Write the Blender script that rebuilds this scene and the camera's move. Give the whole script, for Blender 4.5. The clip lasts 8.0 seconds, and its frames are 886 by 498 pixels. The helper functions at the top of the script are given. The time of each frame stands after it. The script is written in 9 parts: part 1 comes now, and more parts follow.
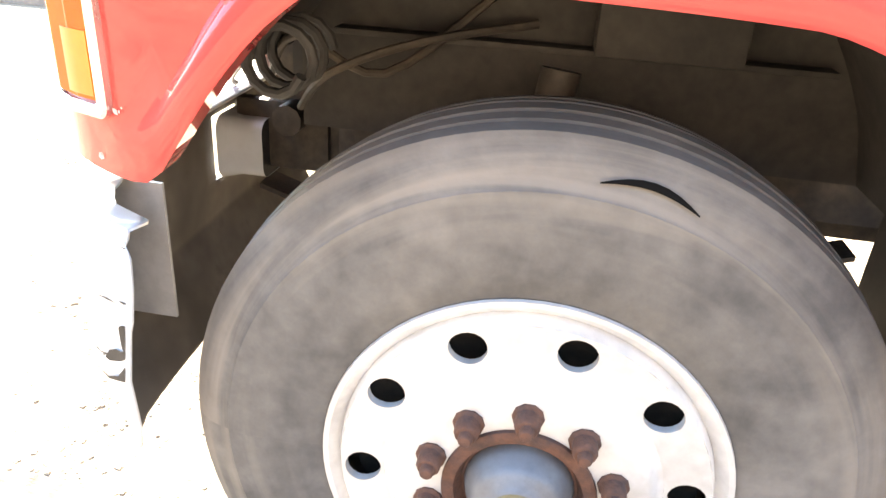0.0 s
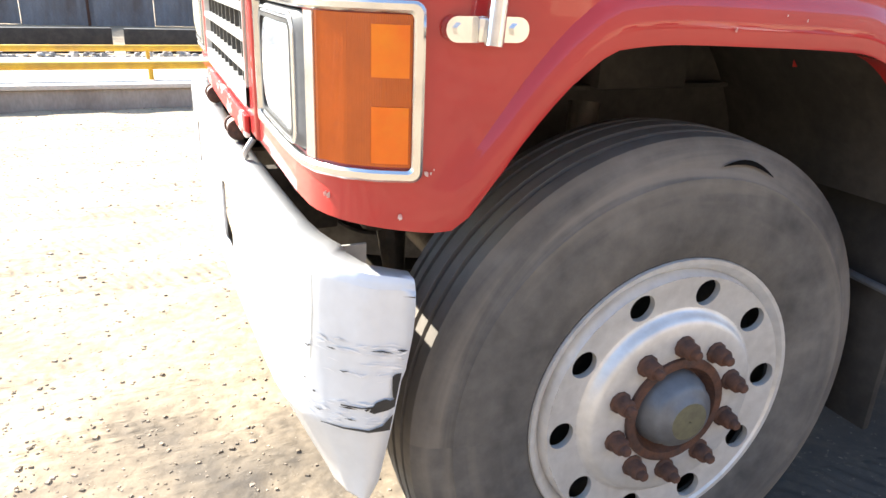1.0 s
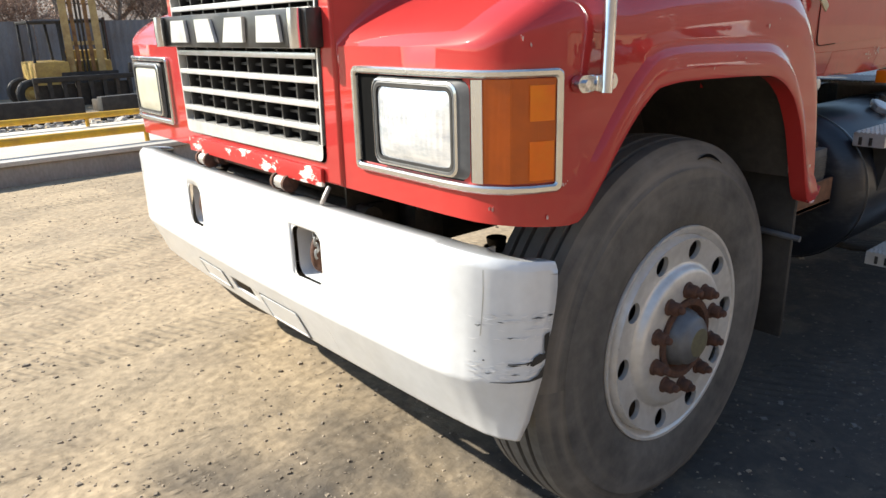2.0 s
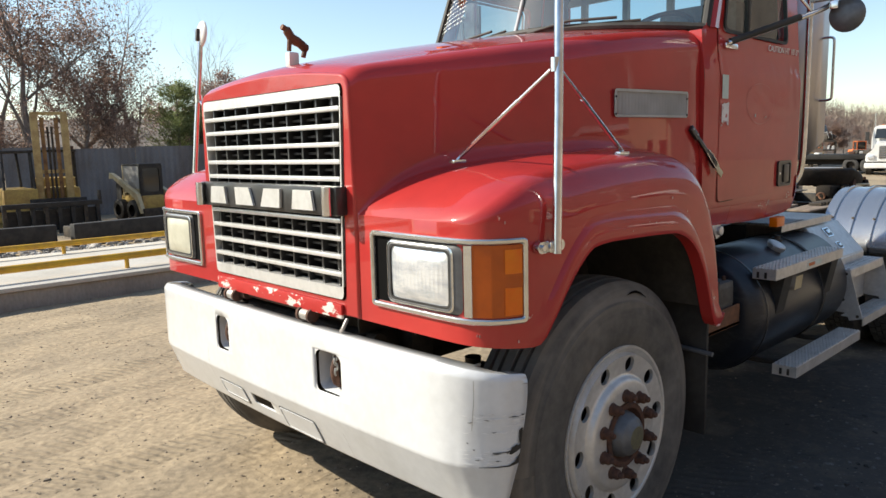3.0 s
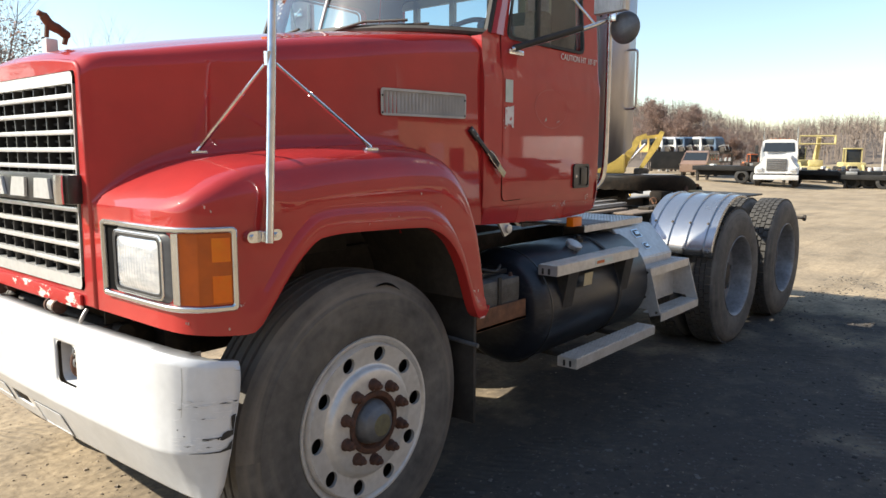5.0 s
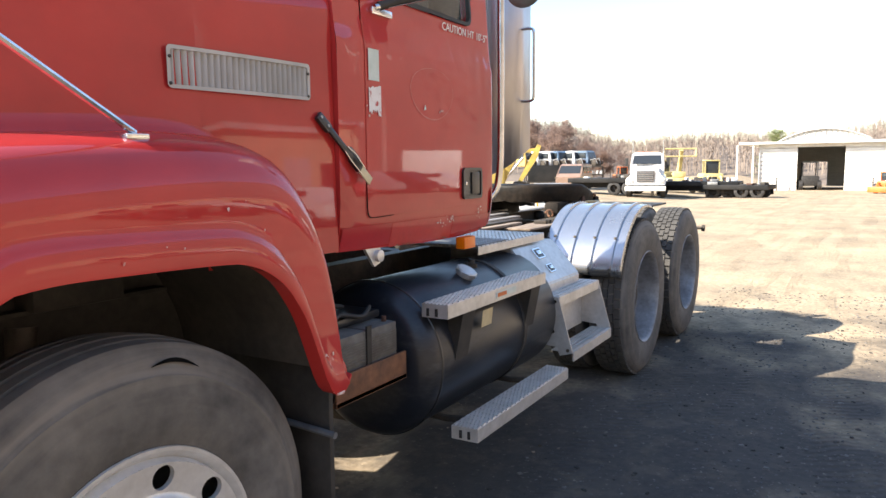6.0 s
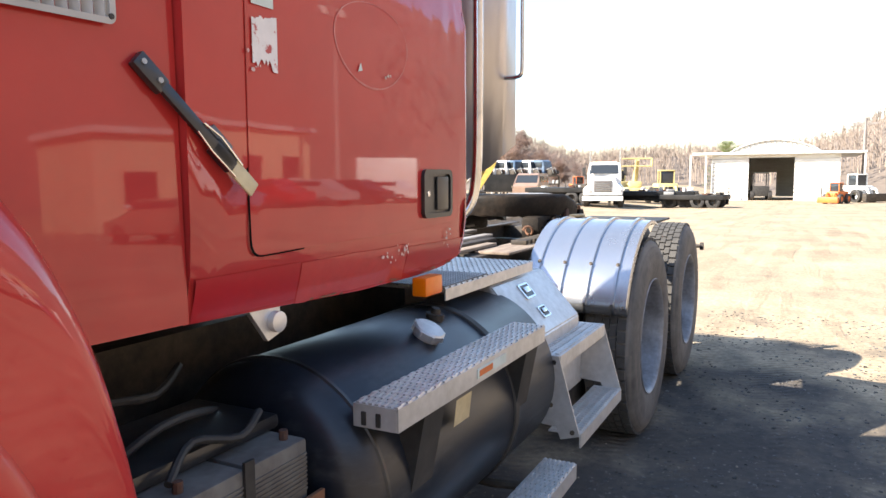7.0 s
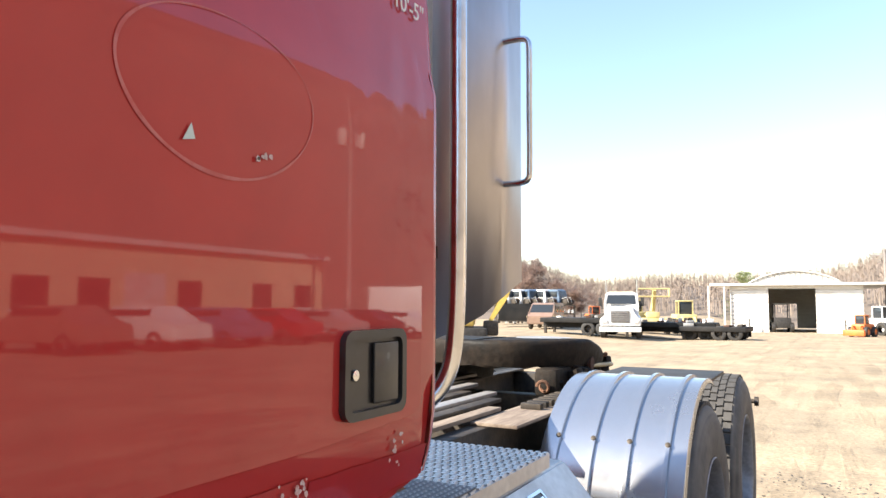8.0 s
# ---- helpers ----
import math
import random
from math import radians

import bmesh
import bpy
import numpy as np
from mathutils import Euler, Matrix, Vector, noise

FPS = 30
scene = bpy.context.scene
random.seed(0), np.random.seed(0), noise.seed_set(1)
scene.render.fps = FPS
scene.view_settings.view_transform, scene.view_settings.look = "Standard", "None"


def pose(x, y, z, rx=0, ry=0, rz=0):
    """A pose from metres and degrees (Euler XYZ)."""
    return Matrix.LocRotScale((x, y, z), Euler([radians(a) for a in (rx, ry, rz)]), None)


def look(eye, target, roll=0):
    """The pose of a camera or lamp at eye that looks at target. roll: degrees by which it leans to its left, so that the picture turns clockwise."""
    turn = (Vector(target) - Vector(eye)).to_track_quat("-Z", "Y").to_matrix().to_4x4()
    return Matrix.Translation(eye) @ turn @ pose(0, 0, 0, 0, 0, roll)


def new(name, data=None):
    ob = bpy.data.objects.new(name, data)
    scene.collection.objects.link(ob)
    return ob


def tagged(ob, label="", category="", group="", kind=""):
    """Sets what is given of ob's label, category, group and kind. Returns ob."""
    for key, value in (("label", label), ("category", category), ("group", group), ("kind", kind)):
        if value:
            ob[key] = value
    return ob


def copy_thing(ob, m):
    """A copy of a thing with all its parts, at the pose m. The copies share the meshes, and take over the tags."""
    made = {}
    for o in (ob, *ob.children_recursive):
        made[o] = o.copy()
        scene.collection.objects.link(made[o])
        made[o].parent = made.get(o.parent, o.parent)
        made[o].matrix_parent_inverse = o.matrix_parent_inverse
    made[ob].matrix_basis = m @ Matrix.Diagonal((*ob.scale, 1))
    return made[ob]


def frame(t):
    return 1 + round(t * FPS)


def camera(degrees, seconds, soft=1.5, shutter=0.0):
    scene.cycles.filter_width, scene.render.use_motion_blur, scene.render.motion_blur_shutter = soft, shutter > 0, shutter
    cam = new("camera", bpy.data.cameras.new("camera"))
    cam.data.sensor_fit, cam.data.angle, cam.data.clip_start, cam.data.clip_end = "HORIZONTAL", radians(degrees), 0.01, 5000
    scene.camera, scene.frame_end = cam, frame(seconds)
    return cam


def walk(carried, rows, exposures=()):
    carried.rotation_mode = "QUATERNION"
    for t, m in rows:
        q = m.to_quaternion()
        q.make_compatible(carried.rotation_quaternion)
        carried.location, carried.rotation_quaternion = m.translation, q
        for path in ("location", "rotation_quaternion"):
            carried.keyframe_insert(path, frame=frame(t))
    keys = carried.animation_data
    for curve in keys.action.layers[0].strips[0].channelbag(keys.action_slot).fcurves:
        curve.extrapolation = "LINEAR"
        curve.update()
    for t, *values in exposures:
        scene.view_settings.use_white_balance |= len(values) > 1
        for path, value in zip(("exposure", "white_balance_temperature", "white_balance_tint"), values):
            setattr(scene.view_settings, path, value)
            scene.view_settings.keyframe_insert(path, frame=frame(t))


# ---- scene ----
cam = camera(63.7, 8.0)
PATH = [
    (0, (0.0, -1.955, 1.278), (-0.261, -0.172, 0.411), 3.9),
    (0.5, (-0.407, -1.995, 1.272), (-0.368, -0.17, 0.455), 2.4),
    (1, (-0.904, -2.09, 1.283), (-0.181, -0.364, 0.577), 2.2),
    (1.2, (-1.065, -2.142, 1.292), (-0.253, -0.443, 0.617), 2.7),
    (2.3, (-1.864, -2.106, 1.401), (-0.517, -0.725, 0.874), -1.2),
    (2.5, (-1.982, -2.175, 1.453), (-0.61, -0.775, 1.056), 0.1),
    (3, (-2.106, -2.452, 1.513), (-0.745, -1.013, 1.232), -1.4),
    (3.5, (-2.212, -2.758, 1.543), (-0.789, -1.368, 1.333), -1.4),
    (4, (-2.276, -3.005, 1.537), (-0.869, -1.594, 1.372), 0.3),
    (4.5, (-2.045, -3.064, 1.549), (-0.57, -1.722, 1.391), 0.1),
    (5, (-1.735, -2.941, 1.474), (-0.221, -1.663, 1.201), 0.1),
    (5.2, (-1.595, -2.828, 1.451), (-0.042, -1.594, 1.194), 0.4),
    (6.3, (-0.625, -2.227, 1.404), (1.101, -1.244, 1.166), -0.8),
    (6.5, (-0.436, -2.082, 1.413), (1.285, -1.092, 1.17), -0.4),
    (7, (0.055, -1.868, 1.385), (1.825, -0.961, 1.18), -0.3),
    (7.5, (0.528, -1.696, 1.425), (2.281, -0.741, 1.296), -0.4),
    (8, (0.906, -1.559, 1.443), (2.662, -0.613, 1.595), 0.2),
]
EXPOSURES = [(0, 3.75, 6900, 8), (0.5, 2.9, 6800, 8), (1.0, 2.2, 6400, 8), (1.2, 1.95, 6400, 8), (2.3, 0.8, 6600, 6), (3.0, 0.6, 6650, 6), (4.0, 0.72, 6650, 7), (4.5, 0.80, 6650, 7), (5.2, 0.92, 6650, 7), (6.3, 1.78, 6650, 11), (7.2, 1.80, 6650, 11), (8, 1.58, 6700, 10)]
walk(cam, [(t, look(eye, target, roll)) for t, eye, target, roll in PATH], EXPOSURES)

# ---- world and sun ----
SUN_EL, SUN_AZ = radians(35), radians(129)
world = bpy.data.worlds.new("sky")
scene.world = world
world.use_nodes = True
wn = world.node_tree
sky = wn.nodes.new("ShaderNodeTexSky")
sky.sky_type = "NISHITA"
sky.sun_disc = False
sky.sun_elevation = SUN_EL
sky.sun_rotation = math.pi / 2 - SUN_AZ
sky.air_density, sky.dust_density, sky.ozone_density = 1.0, 0.45, 1.0
wn.links.new(sky.outputs[0], wn.nodes["Background"].inputs[0])
wn.nodes["Background"].inputs[1].default_value = 0.13
sun = new("sun", bpy.data.lights.new("sun", "SUN"))
sun.data.energy, sun.data.angle, sun.data.color = 5.0, radians(0.5), (1.0, 0.93, 0.82)
to_sun = Vector((math.cos(SUN_AZ) * math.cos(SUN_EL), math.sin(SUN_AZ) * math.cos(SUN_EL), math.sin(SUN_EL)))
sun.matrix_world = look(to_sun * 50, (0, 0, 0))

# ---- materials ----
def material(name, color, rough=0.6, metal=0.0, second=None, scale=6.0, spread=(0.4, 0.65), bump=0.0, bump_scale=60.0,
             coat=0.0, fine=0.12, fine_scale=40.0, detail=6.0, island=0.0, spec=0.5, stretch=None, rough2=None):
    """Principled surface with stains (second colour), fine grain and relief."""
    m = bpy.data.materials.new(name)
    m.use_nodes = True
    nt = m.node_tree
    bs = nt.nodes["Principled BSDF"]
    L = nt.links.new
    tc = nt.nodes.new("ShaderNodeTexCoord")
    src = tc.outputs["Object"]
    if stretch:
        mp = nt.nodes.new("ShaderNodeMapping")
        mp.inputs["Scale"].default_value = stretch
        L(src, mp.inputs[0])
        src = mp.outputs[0]
    col = nt.nodes.new("ShaderNodeRGB")
    col.outputs[0].default_value = (*color, 1)
    out = col.outputs[0]
    if second:
        nz = nt.nodes.new("ShaderNodeTexNoise")
        nz.inputs["Scale"].default_value = scale
        nz.inputs["Detail"].default_value = detail
        nz.inputs["Roughness"].default_value = 0.65
        L(src, nz.inputs["Vector"])
        rp = nt.nodes.new("ShaderNodeMapRange")
        rp.inputs[1].default_value, rp.inputs[2].default_value = spread
        L(nz.outputs[0], rp.inputs[0])
        mx = nt.nodes.new("ShaderNodeMix")
        mx.data_type = "RGBA"
        L(rp.outputs[0], mx.inputs[0])
        L(out, mx.inputs[6])
        mx.inputs[7].default_value = (*second, 1)
        out = mx.outputs[2]
        if rough2 is not None:
            rr = nt.nodes.new("ShaderNodeMapRange")
            rr.inputs[3].default_value, rr.inputs[4].default_value = rough, rough2
            L(rp.outputs[0], rr.inputs[0])
            L(rr.outputs[0], bs.inputs["Roughness"])
    if fine:
        nf = nt.nodes.new("ShaderNodeTexNoise")
        nf.inputs["Scale"].default_value = fine_scale
        nf.inputs["Detail"].default_value = 8
        L(src, nf.inputs["Vector"])
        rf = nt.nodes.new("ShaderNodeMapRange")
        rf.inputs[1].default_value, rf.inputs[2].default_value = 0.25, 0.75
        rf.inputs[3].default_value, rf.inputs[4].default_value = 1 - fine, 1 + fine
        L(nf.outputs[0], rf.inputs[0])
        hs = nt.nodes.new("ShaderNodeHueSaturation")
        L(rf.outputs[0], hs.inputs["Value"])
        L(out, hs.inputs["Color"])
        out = hs.outputs[0]
    if island:
        ge = nt.nodes.new("ShaderNodeNewGeometry")
        ri = nt.nodes.new("ShaderNodeMapRange")
        ri.inputs[3].default_value, ri.inputs[4].default_value = 1 - island, 1 + island
        L(ge.outputs["Random Per Island"], ri.inputs[0])
        hi = nt.nodes.new("ShaderNodeHueSaturation")
        L(ri.outputs[0], hi.inputs["Value"])
        L(out, hi.inputs["Color"])
        out = hi.outputs[0]
    L(out, bs.inputs["Base Color"])
    if rough2 is None or not second:
        bs.inputs["Roughness"].default_value = rough
    bs.inputs["Metallic"].default_value = metal
    bs.inputs["Coat Weight"].default_value = coat
    bs.inputs["Coat Roughness"].default_value = 0.06
    bs.inputs["Specular IOR Level"].default_value = spec
    if bump:
        nb = nt.nodes.new("ShaderNodeTexNoise")
        nb.inputs["Scale"].default_value = bump_scale
        nb.inputs["Detail"].default_value = 8
        L(src, nb.inputs["Vector"])
        bp = nt.nodes.new("ShaderNodeBump")
        bp.inputs["Strength"].default_value = bump
        bp.inputs["Distance"].default_value = 0.01
        L(nb.outputs[0], bp.inputs["Height"])
        L(bp.outputs[0], bs.inputs["Normal"])
    return m


def glass(name, tint, gloss=0.03, film=0.0, base=0.1):
    """A thin pane: clear through, with a bluish film for dust and sky glare, and a Fresnel gloss."""
    m = bpy.data.materials.new(name)
    m.use_nodes = True
    nt = m.node_tree
    nt.nodes.remove(nt.nodes["Principled BSDF"])
    tr = nt.nodes.new("ShaderNodeBsdfTransparent")
    tr.inputs[0].default_value = (*tint, 1)
    gl = nt.nodes.new("ShaderNodeBsdfGlossy")
    gl.inputs["Roughness"].default_value = gloss
    lw = nt.nodes.new("ShaderNodeLayerWeight")
    lw.inputs[0].default_value = 0.5
    pw = nt.nodes.new("ShaderNodeMath")
    pw.operation = "POWER"
    pw.inputs[1].default_value = 5.0
    nt.links.new(lw.outputs["Facing"], pw.inputs[0])
    fr = nt.nodes.new("ShaderNodeMath")
    fr.operation = "MULTIPLY_ADD"
    fr.inputs[1].default_value, fr.inputs[2].default_value = 0.88, base
    nt.links.new(pw.outputs[0], fr.inputs[0])
    mx = nt.nodes.new("ShaderNodeMixShader")
    df = nt.nodes.new("ShaderNodeBsdfDiffuse")
    # blue in the dust film stands in for sky glare
    df.inputs[0].default_value = (0.55, 0.62, 0.62, 1)
    dust = nt.nodes.new("ShaderNodeMixShader")
    nz = nt.nodes.new("ShaderNodeTexNoise")
    nz.inputs["Scale"].default_value, nz.inputs["Detail"].default_value = 4.0, 6
    mr = nt.nodes.new("ShaderNodeMapRange")
    mr.inputs[1].default_value, mr.inputs[2].default_value = 0.3, 0.75
    mr.inputs[3].default_value, mr.inputs[4].default_value = film * 0.4, film * 1.6
    nt.links.new(nz.outputs[0], mr.inputs[0])
    nt.links.new(mr.outputs[0], dust.inputs[0])
    nt.links.new(tr.outputs[0], dust.inputs[1])
    nt.links.new(df.outputs[0], dust.inputs[2])
    nt.links.new(fr.outputs[0], mx.inputs[0])
    nt.links.new(dust.outputs[0], mx.inputs[1])
    nt.links.new(gl.outputs[0], mx.inputs[2])
    nt.links.new(mx.outputs[0], nt.nodes["Material Output"].inputs[0])
    return m


RED = material("red_paint", (0.45, 0.033, 0.029), 0.45, 0, (0.385, 0.028, 0.027), 2.5, coat=0.9, fine=0.05, fine_scale=9, bump=0.16, bump_scale=3.2, spec=0.08)
RED.node_tree.nodes["Principled BSDF"].inputs["Coat IOR"].default_value = 1.5
RED.node_tree.nodes["Principled BSDF"].inputs["Coat Roughness"].default_value = 0.03
RED_CHIPPED = material("chipped_red_paint", (0.46, 0.024, 0.022), 0.4, 0, (0.72, 0.66, 0.60), 16, (0.56, 0.58), fine=0.06, stretch=(1, 0.6, 1.4))
RED_PATCH = material("darker_red_paint", (0.40, 0.009, 0.015), 0.3, 0, (0.38, 0.012, 0.014), 4, coat=0.5, fine=0.05)
RED_WORN = material("worn_red_paint", (0.46, 0.034, 0.030), 0.44, 0, (0.43, 0.022, 0.02), 9, fine=0.08, coat=0.6)
SCUFF = material("scuffed_paint", (0.47, 0.085, 0.08), 0.45, 0, (0.44, 0.033, 0.03), 22, (0.42, 0.56), fine=0.1, coat=0.9)
STAINLESS = material("stained_stainless", (0.60, 0.575, 0.58), 0.3, 0.9, (0.50, 0.47, 0.47), 1.6, fine=0.04, rough2=0.42, stretch=(1, 1, 0.3))
CHROME = material("chrome", (0.72, 0.72, 0.73), 0.16, 1, (0.5, 0.5, 0.5), 12, (0.5, 0.8), fine=0.06, rough2=0.34)
POLE = material("polished_steel", (0.76, 0.76, 0.77), 0.2, 1, (0.55, 0.55, 0.55), 20, fine=0.05)
ALU = material("aluminium", (0.62, 0.61, 0.60), 0.4, 0.6, (0.48, 0.47, 0.45), 7, (0.4, 0.75), fine=0.1, bump=0.04, bump_scale=120, rough2=0.5)
SATIN = material("bright_satin_trim", (0.80, 0.79, 0.77), 0.32, 0.55, (0.62, 0.60, 0.57), 9, (0.5, 0.8), fine=0.06)
ALU_RIM = material("dull_aluminium_wheel", (0.70, 0.685, 0.66), 0.40, 0.5, (0.55, 0.53, 0.50), 9, (0.42, 0.75), fine=0.08, bump=0.03, bump_scale=140, rough2=0.52)
ALU_DARK = material("dirty_aluminium", (0.46, 0.43, 0.40), 0.5, 0.7, (0.36, 0.33, 0.30), 3, fine=0.1, rough2=0.65)
SHEET = material("bright_sheet_metal", (0.52, 0.54, 0.57), 0.2, 0.85, (0.45, 0.465, 0.49), 2.0, fine=0.02, rough2=0.3, bump=0.012, bump_scale=6)
GREY_PART = material("grey_housing", (0.42, 0.41, 0.39), 0.45, 0.3, (0.3, 0.29, 0.27), 8, fine=0.08)
HUB_GREY = material("dull_grey_hub", (0.17, 0.178, 0.19), 0.5, 0.3, (0.11, 0.11, 0.115), 9, fine=0.1)
VENT = material("grey_vent_plastic", (0.46, 0.45, 0.43), 0.55, 0, (0.36, 0.35, 0.33), 10, fine=0.1)
WHITE_BUMPER = material("white_bumper_paint", (0.68, 0.685, 0.69), 0.38, 0, (0.58, 0.58, 0.57), 3.0, (0.45, 0.8), coat=0.75, fine=0.05, fine_scale=30)
DIRTY_INSIDE = material("dirty_bumper_inside", (0.17, 0.14, 0.11), 0.85, 0, (0.09, 0.075, 0.06), 5, fine=0.2)
SCRAPED = material("scraped_bare_plastic", (0.74, 0.73, 0.72), 0.7, 0, (0.40, 0.39, 0.38), 5, (0.58, 0.66), fine=0.08, stretch=(1, 1, 9))
BLACK = material("black_enamel", (0.014, 0.014, 0.015), 0.3, 0, (0.035, 0.034, 0.033), 5, fine=0.15, coat=0.2, rough2=0.5)
TANK = material("black_tank_enamel", (0.013, 0.016, 0.023), 0.33, 0, (0.055, 0.056, 0.058), 5, (0.50, 0.80), fine=0.2, rough2=0.55, stretch=(0.6, 1, 2.2))
PART_DARK = material("dark_grey_plastic", (0.13, 0.13, 0.13), 0.55, 0, (0.08, 0.08, 0.08), 9, fine=0.12)
BLACK_MATT = material("matt_black", (0.018, 0.017, 0.016), 0.65, 0, (0.045, 0.04, 0.035), 6, fine=0.2)
GRIME = material("greasy_steel", (0.035, 0.03, 0.026), 0.6, 0.3, (0.09, 0.07, 0.05), 7, fine=0.25, bump=0.15, bump_scale=60)
LINER = material("dusty_black_liner", (0.030, 0.027, 0.024), 0.8, 0, (0.060, 0.052, 0.043), 4, fine=0.2, bump=0.1, bump_scale=40)
CUT = material("cut_rubber", (0.006, 0.006, 0.006), 0.9, 0, fine=0.1, spec=0.05)
RUST = material("rusty_steel", (0.11, 0.05, 0.03), 0.85, 0.1, (0.06, 0.035, 0.028), 30, fine=0.25, fine_scale=90, bump=0.3, bump_scale=120)
RUST_TRAY = material("rusted_tray", (0.20, 0.09, 0.045), 0.8, 0, (0.10, 0.05, 0.03), 9, fine=0.2, bump=0.1)
RUBBER = material("tyre_rubber", (0.064, 0.061, 0.058), 0.78, 0, (0.15, 0.138, 0.124), 4.5, (0.36, 0.70), fine=0.2, fine_scale=26, bump=0.08, bump_scale=90)
RUBBER_WORN = material("dusty_tread_rubber", (0.075, 0.07, 0.064), 0.85, 0, (0.05, 0.047, 0.044), 9, fine=0.15, bump=0.1, bump_scale=70)
AMBER = material("amber_lens", (0.77, 0.148, 0.002), 0.28, 0, (0.76, 0.20, 0.004), 9, coat=0.2, fine=0.04, spec=0.35)
AMBER_DARK = material("amber_fluted_lens", (0.50, 0.090, 0.002), 0.25, 0, (0.43, 0.076, 0.002), 12, coat=0.2, fine=0.04, spec=0.4)
LENS = material("headlight_glass", (0.90, 0.92, 0.95), 0.16, 0.55, (0.58, 0.63, 0.68), 7, (0.45, 0.66), coat=0.9, fine=0.04, stretch=(1, 1, 3.5))
LENS_OLD = material("clouded_headlight_glass", (0.66, 0.64, 0.52), 0.3, 0.1, (0.56, 0.54, 0.42), 6, coat=0.5, fine=0.05)
STICKER = material("faded_paper_sticker", (0.62, 0.68, 0.64), 0.7, 0, (0.48, 0.55, 0.50), 20, fine=0.08)
STICKER_TORN = material("torn_paper_sticker", (0.74, 0.70, 0.68), 0.8, 0, (0.46, 0.10, 0.09), 28, (0.60, 0.64), fine=0.08)
WHITE_INK = material("white_lettering", (0.78, 0.77, 0.75), 0.6, fine=0.05)
DIRT = material("packed_dirt", (0.40, 0.31, 0.205), 0.95, 0, (0.25, 0.20, 0.14), 0.55, (0.38, 0.68), bump=1.0, bump_scale=16, fine=0.28, fine_scale=26, detail=12, spec=0.2)
STONE = material("gravel_stones", (0.30, 0.24, 0.175), 0.9, 0, (0.18, 0.15, 0.12), 9, fine=0.2, island=0.45, spec=0.3)
CONCRETE = material("pale_concrete", (0.52, 0.49, 0.44), 0.85, 0, (0.42, 0.39, 0.34), 1.2, fine=0.12, bump=0.15)
CONCRETE_DIRTY = material("weathered_concrete", (0.34, 0.31, 0.27), 0.9, 0, (0.24, 0.21, 0.18), 1.6, fine=0.15, bump=0.2, stretch=(1, 1, 0.4))
YELLOW_RAIL = material("yellow_rail_paint", (0.66, 0.38, 0.02), 0.5, 0, (0.45, 0.24, 0.03), 5, fine=0.1)
YELLOW = material("faded_yellow_paint", (0.55, 0.38, 0.10), 0.55, 0, (0.36, 0.22, 0.07), 4, fine=0.15)
YELLOW_BRIGHT = material("machine_yellow", (0.62, 0.44, 0.10), 0.5, 0, (0.34, 0.23, 0.05), 1.5, fine=0.1)
YELLOW_PALE = material("faded_lift_paint", (0.60, 0.50, 0.22), 0.55, 0, (0.44, 0.35, 0.16), 2, fine=0.15)
TRAILER_BLACK = material("black_trailer_paint", (0.012, 0.012, 0.012), 0.6, 0, (0.03, 0.028, 0.026), 0.8, fine=0.1, spec=0.2)
CREAM = material("cream_machine_paint", (0.60, 0.50, 0.30), 0.5, 0, (0.45, 0.36, 0.2), 4, fine=0.12)
ORANGE = material("orange_machine_paint", (0.70, 0.17, 0.03), 0.5, 0, (0.5, 0.12, 0.03), 3, fine=0.1)
FENCE = material("grey_corrugated_steel", (0.20, 0.22, 0.25), 0.55, 0.3, (0.13, 0.12, 0.12), 1.1, (0.42, 0.7), fine=0.12, stretch=(1, 1, 0.25))
WHITE_TRUCK = material("white_truck_paint", (0.78, 0.77, 0.74), 0.35, 0, (0.68, 0.66, 0.62), 2, coat=0.3, fine=0.05)
BARN_WHITE = material("white_metal_siding", (0.74, 0.72, 0.67), 0.6, 0, (0.60, 0.57, 0.51), 0.5, fine=0.08, stretch=(1, 1, 3))
ROOF_METAL = material("roof_sheet", (0.62, 0.61, 0.58), 0.5, 0.2, (0.5, 0.48, 0.45), 0.6, fine=0.08)
VAN_BROWN = material("brown_van_paint", (0.27, 0.18, 0.13), 0.4, 0, (0.24, 0.15, 0.11), 2, coat=0.3, fine=0.06)
BLUE_CAB = material("blue_cab_paint", (0.10, 0.17, 0.26), 0.4, 0, (0.07, 0.1, 0.15), 2, coat=0.3, fine=0.08)
BARK = material("grey_bark", (0.25, 0.22, 0.20), 0.95, 0, (0.17, 0.15, 0.135), 5, fine=0.2)
LEAF_BROWN = material("dry_oak_leaves", (0.35, 0.25, 0.205), 0.85, 0, (0.27, 0.195, 0.165), 2.0, fine=0.15, island=0.5)
NEEDLES = material("conifer_needles", (0.26, 0.31, 0.13), 0.85, 0, (0.31, 0.33, 0.16), 1.2, fine=0.15, island=0.4)
WOODS = material("bare_woods", (0.31, 0.25, 0.205), 0.95, 0, (0.25, 0.20, 0.16), 0.05, fine=0.1, island=0.2)
HILL = material("leaf_litter_slope", (0.17, 0.135, 0.108), 0.95, 0, (0.135, 0.108, 0.086), 0.03, fine=0.15, fine_scale=1.5)
WALL_TAN = material("tan_wall_paint", (0.60, 0.47, 0.31), 0.8, 0, (0.52, 0.40, 0.27), 0.7, fine=0.06)
RUBBLE = material("broken_rubble", (0.42, 0.39, 0.35), 0.95, 0, (0.2, 0.18, 0.16), 5, fine=0.2, island=0.5)
